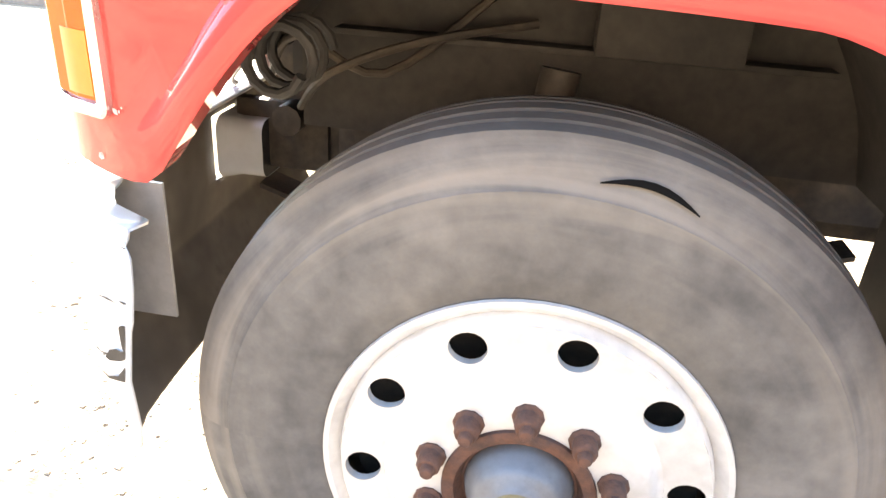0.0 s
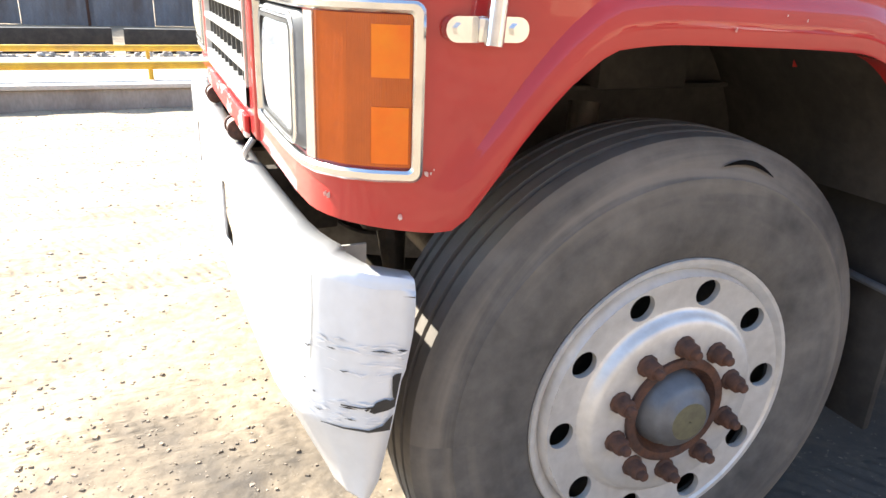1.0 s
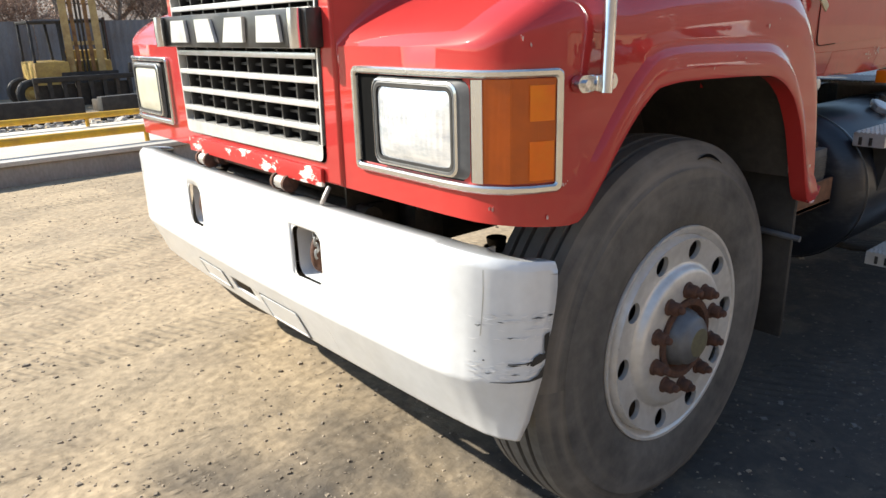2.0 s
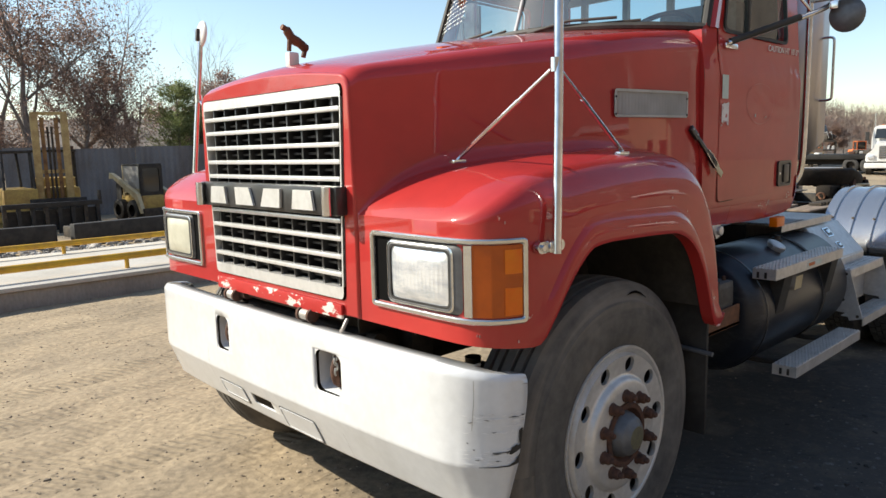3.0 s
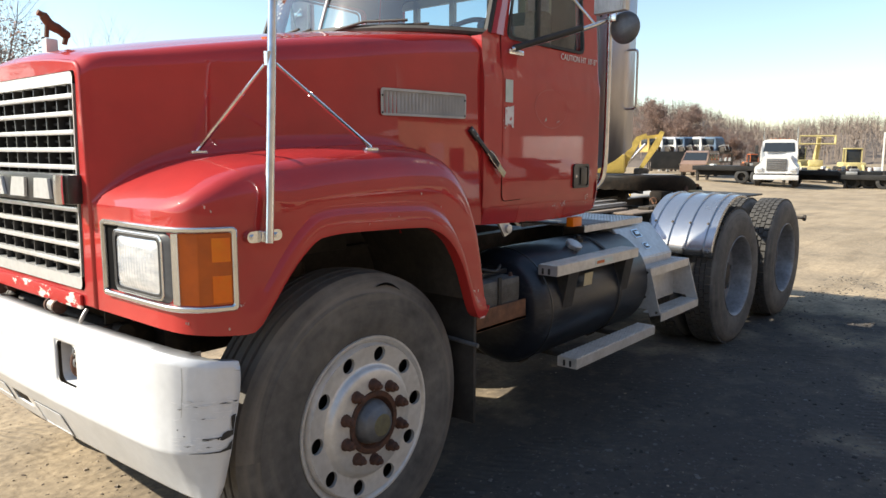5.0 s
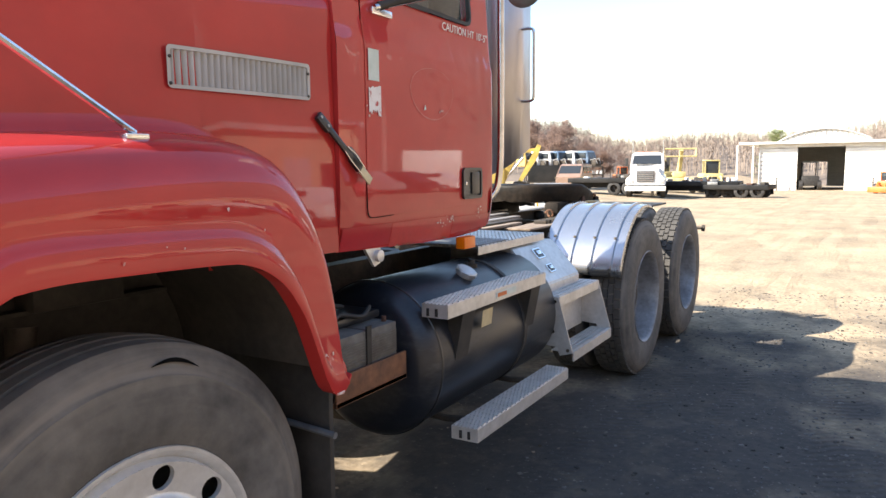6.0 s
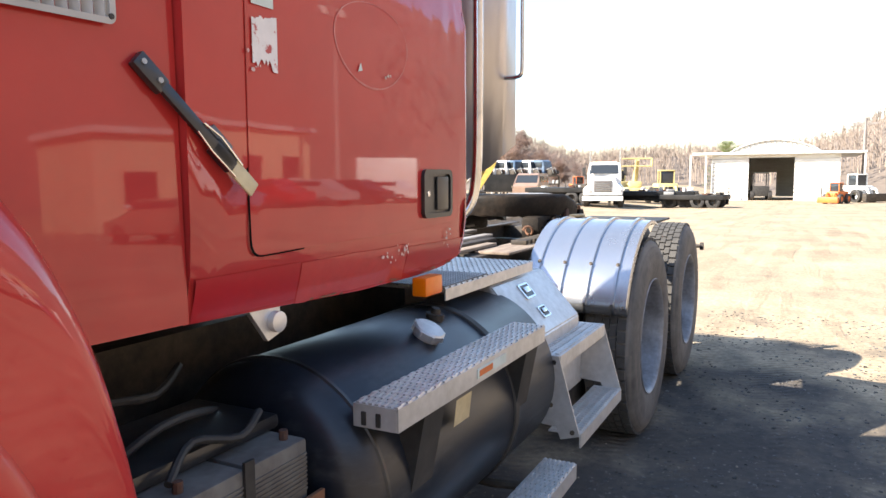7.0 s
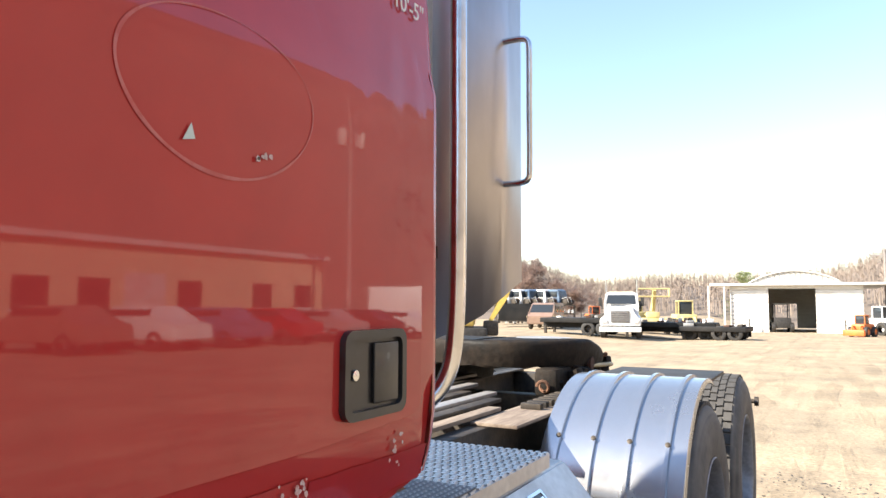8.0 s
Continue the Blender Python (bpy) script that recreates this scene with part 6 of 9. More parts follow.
# ---- door mirrors ----
def door_mirror(s):
    P = lambda x, y, z: (x, y * -s, z)  # y given for the driver's side
    bm = bmesh.new()
    tube(bm, smooth_path([P(1.16, -0.925, 1.955), P(1.40, -1.05, 2.035), P(1.60, -1.17, 2.115), P(1.665, -1.205, 2.17), P(1.675, -1.21, 2.26), P(1.675, -1.21, 2.55), P(1.66, -1.20, 2.62), P(1.50, -1.08, 2.60), P(1.20, -0.90, 2.52)], 6), 0.0125, 10)
    fr = part("mirror_arm", bm, POLE, truck, "tubular steel door mirror arm")
    bm = bmesh.new()
    tube(bm, [P(1.175, -0.93, 1.962), P(1.50, -1.11, 2.078)], 0.016, 10)
    part("rubber_sleeve", bm, BLACK_MATT, fr)
    bm = bmesh.new()
    tube(bm, [P(1.28, -0.91, 2.475), P(1.565, -1.145, 2.10)], 0.008, 8)
    part("stay", bm, POLE, fr)
    for z, w in ((2.50, 0.11), (1.945, 0.12)):
        bm = bmesh.new()
        y = CAB_Y(z) + 0.004
        x0 = 1.14 if z < 2.2 else 1.19
        box(bm, x0, x0 + w, *sorted((s * y, s * (y + 0.014))), z - 0.012, z + 0.012, 0.003)
        part("mount_plate", bm, CHROME, fr)
    # rectangular head with a ribbed back towards the front
    m = pose(1.625, -1.205 * -s * -1 if s > 0 else -1.205, 2.385, 0, 0, 12 * s)
    m = pose(1.63, s * 1.205, 2.385, 0, 0, 10 * s)
    bm = bmesh.new()
    n = 13
    rows = []
    for k in range(n * 2 + 1):
        y = -0.095 + 0.19 * k / (n * 2)
        d = -0.005 if k % 2 else 0.0
        edge = 0.012 if k in (0, n * 2) else 0.0
        rows.append([m @ Vector((-0.028 + d + edge, y, z)) for z in (-0.225, 0.225)])
    sheet(bm, rows)
    box(bm, -0.026, 0.012, -0.096, 0.096, -0.228, 0.228, 0.006, m)
    part("mirror_head", bm, ALU, fr, "ribbed aluminium mirror head")
    bm = bmesh.new()
    box(bm, 0.0125, 0.015, -0.088, 0.088, -0.22, 0.22, 0.0, m)
    part("mirror_glass", bm, MIRROR, fr)
    bm = bmesh.new()
    box(bm, -0.05, -0.028, -0.03, 0.05, 0.02, 0.05, 0.006, m)
    tube(bm, [m @ Vector((-0.04, -0.02, 0.07)), m @ Vector((-0.04, 0.06, 0.0))], 0.012, 8)
    part("bracket", bm, CHROME, fr)
    bm = bmesh.new()
    q = Matrix.Translation(P(1.66, -1.26, 2.085)) @ pose(0, 0, 0, 0, 0, -90)
    lathe(bm, [(0.0005, -0.034), (0.03, -0.032), (0.06, -0.022), (0.076, -0.006), (0.080, 0.006), (0.076, 0.010)], 28, q)
    lathe(bm, [(0.078, 0.010), (0.04, 0.016), (0.0005, 0.018)], 28, q)
    part("convex_mirror", bm, HUB_GREY, fr, "round convex mirror with a dull metal back")
    bm = bmesh.new()
    box(bm, 1.60, 1.65, *sorted((s * 1.20, s * 1.24)), 2.11, 2.15, 0.006)
    part("clamp", bm, CHROME, fr)


door_mirror(-1)
door_mirror(1)

# ---- grab tube, exhaust guard ----
bm = bmesh.new()
tube(bm, smooth_path([(2.075, -0.80, 1.215), (2.12, -0.845, 1.235), (2.165, -0.885, 1.29), (2.175, -0.905, 1.40), (2.175, -0.91, 1.7), (2.175, -0.91, 2.5)], 6), 0.0175, 14)
part("grab_tube", bm, POLE, truck, "polished steel grab tube behind the cab")
bm = bmesh.new()
front = [(2.40, -0.60), (2.40, -0.74), (2.42, -0.79), (2.45, -0.835), (2.50, -0.862), (2.62, -0.866)]
low = [1.30, 1.36, 1.385, 1.415, 1.455, 1.50]
sheet(bm, [[(x, y, lz) for (x, y), lz in zip(front, low)], [(x, y, 2.0) for x, y in front], [(x, y, 2.95) for x, y in front]])
st = part("exhaust_guard", bm, STAINLESS, truck, "dull folded exhaust heat guard")
thicken(st, 0.003)
bm = bmesh.new()
tube(bm, [(2.56, -0.70, 1.52), (2.56, -0.70, 3.1)], 0.065, 20)
part("exhaust_pipe", bm, RUST, st)
for z in (1.55, 2.3, 2.8):
    bm = bmesh.new()
    box(bm, 2.395, 2.402, -0.74, -0.60, z, z + 0.03)
    part("band", bm, GRIME, st)
bm = bmesh.new()
tube(bm, smooth_path([(2.515, -0.862, 1.737), (2.515, -0.905, 1.737), (2.515, -0.926, 1.745), (2.515, -0.931, 1.775), (2.515, -0.931, 1.93), (2.515, -0.931, 2.06), (2.515, -0.926, 2.09), (2.515, -0.905, 2.098), (2.515, -0.862, 2.098)], 4), 0.0075, 10)
part("grab_loop", bm, POLE, st, "bent steel grab loop")
bm = bmesh.new()
rows = []
pts = [(2.12, -0.30), (2.12, -0.68), (2.14, -0.72), (2.2, -0.74), (2.36, -0.745)]
sheet(bm, [[(x, y, z) for x, y in pts] for z in (1.30, 1.9, 2.5)])
p = part("rear_fairing", bm, GREY_PART, truck)
thicken(p, 0.004)

# ---- fuel tank, steps, battery box ----
TY, TZ, TR = -0.79, 0.665, 0.305
bm = bmesh.new()
m = pose(1.235, TY, TZ, 0, 0, -90)
prof = [(0.001, -0.020), (0.12, -0.018), (0.20, -0.012), (0.245, -0.003), (0.270, 0.010), (0.287, 0.026), (0.298, 0.044), (TR, 0.065), (TR, 1.19), (0.298, 1.20), (0.2, 1.19), (0.001, 1.18)]
lathe(bm, prof, 56, m)
tank = part("fuel_tank", bm, TANK, truck, "glossy black cylindrical fuel tank")
bm = bmesh.new()
lathe(bm, [(TR - 0.001, 0.066), (TR + 0.005, 0.069), (TR + 0.005, 0.078), (TR - 0.001, 0.081)], 56, m)
part("rolled_rim", bm, BLACK, tank)
for x in (0.80,):
    bm = bmesh.new()
    lathe(bm, [(TR, x), (TR + 0.006, x + 0.003), (TR + 0.006, x + 0.030), (TR, x + 0.033)], 56, m)
    part("tank_strap", bm, BLACK_MATT, tank)
bm = bmesh.new()
q = Matrix.Translation((1.782, -0.925, 0.932)) @ Vector((0, -0.48, 0.88)).to_track_quat("Y", "Z").to_matrix().to_4x4() @ Matrix.Scale(0.78, 4)
lathe(bm, [(0.052, -0.01), (0.052, 0.015), (0.060, 0.018), (0.060, 0.040), (0.054, 0.046), (0.03, 0.048), (0.001, 0.048)], 24, q)
cap = part("filler_cap", bm, ALU, tank, "bare aluminium filler cap")
for k in range(8):
    a = 2 * math.pi * k / 8
    bm = bmesh.new()
    tube(bm, [q @ Vector((0.06 * math.cos(a), 0.02, 0.06 * math.sin(a))), q @ Vector((0.06 * math.cos(a), 0.04, 0.06 * math.sin(a)))], 0.0045, 6)
    part("lug", bm, ALU, cap)
bm = bmesh.new()
tube(bm, [(1.93, -0.875, 0.945), (1.93, -0.88, 0.972), (1.93, -0.88, 0.973), (1.93, -0.884, 0.988)], [0.030, 0.028, 0.016, 0.013], 10)
part("vent_fitting", bm, GRIME, tank, "grimy vent fitting")
for x in (1.45, 2.2):
    bm = bmesh.new()
    box(bm, x - 0.04, x + 0.04, TY - 0.05, -0.40, 0.33, 0.38, 0.006)
    part("tank_bracket", bm, GRIME, tank)


# the other tank, on the passenger's side, added to block sun under the truck
bm = bmesh.new()
mr = pose(1.235, -TY, TZ, 0, 0, -90)
lathe(bm, prof, 40, mr)
tank_b = part("fuel_tank", bm, TANK, truck, "glossy black cylindrical fuel tank")
for x in (0.30, 0.86):
    bm = bmesh.new()
    lathe(bm, [(TR, x), (TR + 0.005, x + 0.003), (TR + 0.005, x + 0.047), (TR, x + 0.05)], 40, mr)
    part("tank_strap", bm, BLACK_MATT, tank_b)


def tread_plank(name, x0, x1, y0, y1, z, label, ribs=7, skirt=0.055, ends=True):
    """Aluminium step: a channel with raised lengthwise serrated ribs."""
    bm = bmesh.new()
    box(bm, x0, x1, y0, y1, z - 0.012, z - 0.006)
    box(bm, x0, x1, y0 - 0.001, y0 + 0.004, z - skirt, z - 0.005)
    box(bm, x0, x1, y1 - 0.004, y1 + 0.001, z - skirt, z - 0.005)
    if ends:
        box(bm, x0 - 0.001, x0 + 0.003, y0 + 0.004, y1 - 0.004, z - skirt, z - 0.005)
        box(bm, x1 - 0.003, x1 + 0.001, y0 + 0.004, y1 - 0.004, z - skirt, z - 0.005)
    st = part(name, bm, ALU, truck, label)
    bm = bmesh.new()
    for r in range(ribs):
        y = y0 + (y1 - y0) * (r + 0.5) / ribs
        w = (y1 - y0) / ribs * 0.37
        n = int((x1 - x0) / 0.021)
        for k in range(n):
            xa = x0 + (x1 - x0) * (k + 0.05) / n
            xb = x0 + (x1 - x0) * (k + 0.95) / n
            o = w * 0.35 * (1 if k % 2 else -1)
            vs = [bm.verts.new(v) for v in ((xa, y - w + o, z - 0.006), (xb, y - w + o, z - 0.006), (xb, y + w + o, z - 0.006), (xa, y + w + o, z - 0.006),
                                            (xa, y - w * 0.7 + o, z - 0.001), (xb, y - w * 0.7 + o, z - 0.001), (xb, y + w * 0.7 + o, z - 0.001), (xa, y + w * 0.7 + o, z - 0.001))]
            for q in ((4, 5, 6, 7), (0, 1, 5, 4), (1, 2, 6, 5), (2, 3, 7, 6), (3, 0, 4, 7)):
                bm.faces.new([vs[i] for i in q])
    part("tread_ribs", bm, ALU, st, smooth=False)
    return st


us = tread_plank("upper_step", 1.272, 2.182, -1.139, -1.030, 0.914, "serrated aluminium upper step along the tank")
for dx in (0.0, 0.03):
    bm = bmesh.new()
    box(bm, 1.268, 1.273, -1.098 + dx * 1.2, -1.086 + dx * 1.2, 0.864, 0.894, 0.002)
    part("slot", bm, BLACK_MATT, us)
bm = bmesh.new()
box(bm, 1.66, 1.85, -1.1425, -1.1405, 0.872, 0.897)
lab = part("warning_label", bm, STICKER, us, "faded white and orange warning label")
bm = bmesh.new()
box(bm, 1.672, 1.755, -1.1435, -1.1425, 0.876, 0.892)
part("orange_field", bm, ORANGE, lab)
for x in (1.40, 2.04):
    bm = bmesh.new()
    q = [(x, -1.132, 0.856), (x, -1.03, 0.856), (x, -1.06, 0.83), (x, -1.092, 0.655)]
    f = fill(bm, q)
    r = bmesh.ops.extrude_face_region(bm, geom=[f])
    for v in r["geom"]:
        if isinstance(v, bmesh.types.BMVert):
            v.co.x += 0.10
    part("step_bracket", bm, BLACK_MATT, us)
bm = bmesh.new()
sheet(bm, [[(x, -1.112 + 0.004 * k, 0.83 - 0.035 * k) for k in range(3)] for x in (1.60, 1.69)])
part("tank_label", bm, CREAM, tank, "peeling cream label")
ls = tread_plank("lower_step", 1.335, 2.262, -1.225, -1.115, 0.445, "serrated aluminium lower step")
for y in (-1.195, -1.160):
    bm = bmesh.new()
    box(bm, 1.331, 1.336, y, y + 0.012, 0.397, 0.428, 0.002)
    part("slot", bm, BLACK_MATT, ls)
for x in (1.5, 2.1):
    bm = bmesh.new()
    tube(bm, [(x, -1.14, 0.41), (x, -1.0, 0.395), (x, -0.8, 0.40)], 0.015, 8)
    part("step_hanger", bm, GRIME, ls)
# battery box
BATTERY = material("grimy_battery_case", (0.13, 0.125, 0.115), 0.6, 0, (0.07, 0.062, 0.055), 8, fine=0.2)
bm = bmesh.new()
box(bm, 0.80, 1.20, -1.005, -0.62, 0.69, 0.705)
box(bm, 0.80, 1.20, -1.005, -0.995, 0.69, 0.79, 0.002)
tray = part("battery_box", bm, RUST_TRAY, truck, "rusty battery tray with grey batteries")
for k in range(2):
    bm = bmesh.new()
    x0 = 0.83 + 0.175 * k
    box(bm, x0, x0 + 0.165, -0.985, -0.66, 0.71, 0.905, 0.008)
    bat = part("battery", bm, BATTERY, tray, "grimy dark grey battery")
    for j in range(9):
        z = 0.80 + 0.009 * j
        bm = bmesh.new()
        box(bm, x0 + 0.004, x0 + 0.161, -0.9875, -0.984, z, z + 0.004)
        part("rib", bm, BATTERY, bat)
bm = bmesh.new()
box(bm, 0.985, 1.01, -0.992, -0.985, 0.70, 0.92)
part("clamp_bar", bm, BLACK_MATT, tray)
bm = bmesh.new()
tube(bm, smooth_path([(0.86, -0.94, 0.92), (0.95, -0.90, 0.955), (1.05, -0.92, 0.935), (1.15, -0.88, 0.95)], 4), 0.008, 8)
part("cable", bm, BLACK_MATT, tray, "black battery cable")
bm = bmesh.new()
tube(bm, smooth_path([(0.84, -0.80, 0.92), (0.95, -0.82, 0.97), (1.1, -0.78, 0.95), (1.18, -0.74, 0.92)], 4), 0.009, 8)
part("cable", bm, BLACK_MATT, tray)
bm = bmesh.new()
tube(bm, smooth_path([(0.82, -0.72, 0.92), (0.9, -0.70, 1.0), (1.06, -0.68, 0.98), (1.2, -0.60, 1.0)], 4), 0.009, 8)
part("cable", bm, BLACK_MATT, tray)
for x in (0.87, 1.14):
    bm = bmesh.new()
    tube(bm, [(x, -0.95, 0.90), (x, -0.95, 0.925)], 0.009, 8)
    part("terminal", bm, RUST, tray)
bm = bmesh.new()
box(bm, 0.815, 1.19, -0.90, -0.66, 0.906, 0.938, 0.012)
part("hold_down", bm, BLACK, tray, "grimy black battery cover")
tray.matrix_basis = pose(0, 0, -0.045)
# air tank and black mass under the cab
bm = bmesh.new()
tube(bm, [(1.0, -0.35, 0.55), (1.9, -0.35, 0.55)], 0.12, 16)
part("air_tank", bm, GRIME, truck)
bm = bmesh.new()
box(bm, 0.9, 1.6, -0.3, 0.3, 0.55, 1.08, 0.08)
tube(bm, [(1.6, 0, 0.75), (3.8, 0, 0.62)], 0.06, 12)
part("gearbox", bm, GRIME, truck)
# mud flap behind the front wheel
bm = bmesh.new()
box(bm, 0.615, 0.635, -1.13, -0.62, 0.30, 0.86, 0.006)
part("mud_flap", bm, BLACK_MATT, truck)
bm = bmesh.new()
tube(bm, [(0.598, -0.98, 0.668), (0.598, -1.165, 0.658)], 0.010, 8)
part("flap_rod", bm, HUB_GREY, truck)
# cab mount and side marker
bm = bmesh.new()
f = fill(bm, [(1.10, -0.885, 1.135), (1.205, -0.885, 1.135), (1.20, -0.885, 1.06), (1.165, -0.885, 1.05)])
r = bmesh.ops.extrude_face_region(bm, geom=[f])
for v in r["geom"]:
    if isinstance(v, bmesh.types.BMVert):
        v.co.y -= 0.012
tube(bm, [(1.185, -0.89, 1.088), (1.185, -0.912, 1.088), (1.185, -0.914, 1.088)], [0.022, 0.022, 0.017], 14)
part("cab_mount", bm, ALU, truck, "pale cast cab mount with a bolt")
bm = bmesh.new()
box(bm, 1.735, 1.835, -0.955, -0.91, 1.055, 1.108, 0.007)
part("side_marker_lamp", bm, AMBER, truck, "amber side marker lamp under the cab")
# toolbox with a sloping lid, box step, deck
bm = bmesh.new()
sec = [(-0.50, 0.995), (-0.86, 0.985), (-1.025, 0.80), (-1.025, 0.745), (-0.50, 0.745)]
rows = [[(x, y, z) for y, z in sec] for x in (2.395, 2.955)]
vs = sheet(bm, rows, True)
bm.faces.new(vs[0][::-1])
bm.faces.new(vs[1])
bmesh.ops.bevel(bm, geom=bm.edges[:], offset=0.006, segments=2, affect="EDGES")
tb = part("toolbox", bm, ALU, truck, "aluminium toolbox with a sloping lid")
nl = Vector((0, -0.185, 0.165)).normalized()
for c, k in ((Vector((2.645, -0.904, 0.936)), 0.95), (Vector((2.655, -0.972, 0.860)), 0.72)):
    bm = bmesh.new()
    q = Matrix.Translation(c) @ Matrix((Vector((1, 0, 0)), Vector((0, -0.67, -0.745)), nl)).transposed().to_4x4()
    fo = rounded(-0.052 * k, 0.052 * k, -0.036 * k, 0.036 * k, 0.008)
    fi = rounded(-0.042 * k, 0.042 * k, -0.027 * k, 0.027 * k, 0.006)
    sheet(bm, [[q @ Vector((a, b, h)) for a, b in lp] for lp, h in ((fo, 0.001), (fo, 0.005), (fi, 0.005), (fi, 0.002))], True)
    lt = part("latch", bm, CHROME, tb, "chrome paddle latch in a dark recess")
    bm = bmesh.new()
    fill(bm, [q @ Vector((a, b, 0.0025)) for a, b in fi])
    part("recess", bm, BLACK, lt)
    bm = bmesh.new()
    box(bm, -0.028 * k, 0.028 * k, -0.016 * k, 0.010 * k, 0.003, 0.010, 0.003, q)
    part("paddle", bm, CHROME, lt)
side_plates = []
for x in (2.43, 3.045):
    bm = bmesh.new()
    f = fill(bm, [(x, -0.985, 0.748), (x, -1.107, 0.748), (x, -1.186, 0.468), (x, -1.117, 0.448), (x, -1.10, 0.492), (x, -0.985, 0.50)])
    r = bmesh.ops.extrude_face_region(bm, geom=[f])
    for v in r["geom"]:
        if isinstance(v, bmesh.types.BMVert):
            v.co.x += 0.006
    side_plates.append(part("box_step" if x < 2.5 else "side_plate", bm, ALU, side_plates[0] if side_plates else truck, "" if side_plates else "folded aluminium box step"))
bstep = side_plates[0]
for y0, y1, z in ((-1.110, -0.985, 0.749), (-1.187, -1.07, 0.475)):
    bm = bmesh.new()
    box(bm, 2.436, 3.046, y0, y1, z - 0.006, z)
    box(bm, 2.437, 3.045, y0 - 0.002, y0 + 0.004, z - 0.05, z - 0.001)
    part("tread", bm, ALU, bstep)
    bm = bmesh.new()
    for r_ in range(4):
        y = y0 + (y1 - y0) * (r_ + 0.5) / 4
        for k in range(24):
            x = 2.45 + 0.0240 * k
            box(bm, x, x + 0.016, y - 0.008, y + 0.008, z, z + 0.005)
    part("grip", bm, ALU, bstep, smooth=False)
bm = bmesh.new()
box(bm, 2.438, 3.043, -1.012, -1.004, 0.49, 0.735)
part("back_panel", bm, ALU, bstep)
for x, y, z in ((2.43, -1.09, 0.725), (2.43, -1.03, 0.725), (2.43, -1.16, 0.48), (2.43, -1.08, 0.57)):
    bm = bmesh.new()
    tube(bm, [(x + 0.002, y, z), (x - 0.006, y, z)], 0.009, 6)
    part("bolt", bm, GRIME, bstep)
dk = tread_plank("deck_plate", 2.022, 2.81, -0.868, -0.42, 1.036, "worn serrated aluminium deck plate", 20, 0.042, False)
bm = bmesh.new()
box(bm, 2.026, 2.36, -0.862, -0.42, 1.0355, 1.0385)
part("black_tread", bm, PART_DARK, dk, "worn dark anti-slip plate")
bm = bmesh.new()
for k in range(18 * 24):
    x, y = 2.030 + 0.0183 * (k % 18), -0.858 + 0.0182 * (k // 18)
    vs = [bm.verts.new(v) for v in ((x, y, 1.0385), (x + 0.012, y, 1.0385), (x + 0.012, y + 0.010, 1.0385), (x, y + 0.010, 1.0385), (x + 0.006, y + 0.005, 1.0425))]
    for q in ((0, 1, 4), (1, 2, 4), (2, 3, 4), (3, 0, 4)):
        bm.faces.new([vs[i] for i in q])
part("grip", bm, GREY_PART, dk, smooth=False)

# toolbox on the passenger's side, added to stop sun coming through behind the cab
bm = bmesh.new()
rows = [[(x, -y, z) for y, z in [(-0.50, 0.995), (-0.86, 0.985), (-1.025, 0.80), (-1.025, 0.42), (-0.50, 0.42)]] for x in (2.40, 3.30)]
vs = sheet(bm, rows, True)
bm.faces.new(vs[0])
bm.faces.new(vs[1][::-1])
part("toolbox", bm, ALU, truck, "aluminium toolbox with a sloping lid")
# bar across the tail of the frame
bm = bmesh.new()
tube(bm, [(5.965, -1.13, 0.82), (5.965, 1.13, 0.82)], 0.014, 10)
tail = part("tail_bar", bm, GRIME, truck, "thin steel bar behind the last axle")
for q in (-1, 1):
    bm = bmesh.new()
    tube(bm, [(5.965, q * 1.12, 0.82), (5.965, q * 1.145, 0.82)], 0.03, 8)
    part("bolt", bm, GRIME, tail)

# ---- rear quarter fender ----
def quarter_fender(s):
    R = 0.645
    bm = bmesh.new()
    seams = [0.622, 0.759, 0.896, 1.033]
    ys = sorted([0.55, 0.558, 1.100, 1.108] + [q + d for q in seams for d in (-0.035, -0.011, -0.007, 0.007, 0.011, 0.035)])
    rows = []
    for k in range(25):
        a = radians(156 - (156 - 74) * k / 24)
        row = []
        for i, y in enumerate(ys):
            rib = 0.013 if min(abs(y - q) for q in seams) < 0.008 else 0.0
            edge = -0.018 if i in (0, len(ys) - 1) else 0
            row.append((X2 + (R + rib + edge) * math.cos(a), s * y, AXLE_Z + (R + rib + edge) * math.sin(a)))
        rows.append(row)
    a = radians(156)
    rows.insert(0, [(X2 + (R + 0.004) * math.cos(a) + 0.01, s * y, AXLE_Z + R * math.sin(a) - 0.05) for y in ys])
    sheet(bm, rows)
    f = part("quarter_fender", bm, SHEET, truck, "ribbed bright metal quarter fender")
    thicken(f, 0.003)
    for k in range(1, 5):
        y = seams[k - 1]
        a = radians(137)
        bm = bmesh.new()
        q = Matrix.Translation((X2 + (R + 0.012) * math.cos(a), s * y, AXLE_Z + (R + 0.012) * math.sin(a))) @ Vector((math.cos(a), 0, math.sin(a))).to_track_quat("Y", "Z").to_matrix().to_4x4()
        lathe(bm, [(0.010, -0.004), (0.010, 0.004), (0.005, 0.006), (0.0003, 0.006)], 8, q)
        part("bolt", bm, GRIME, f)
    bm = bmesh.new()
    box(bm, X2 + 0.02, X2 + 0.58, *sorted((s * 0.60, s * 1.10)), 1.105, 1.118, 0.003)
    part("rear_flap", bm, BLACK_MATT, f, "black rubber trailing flap")


quarter_fender(-1)
quarter_fender(1)

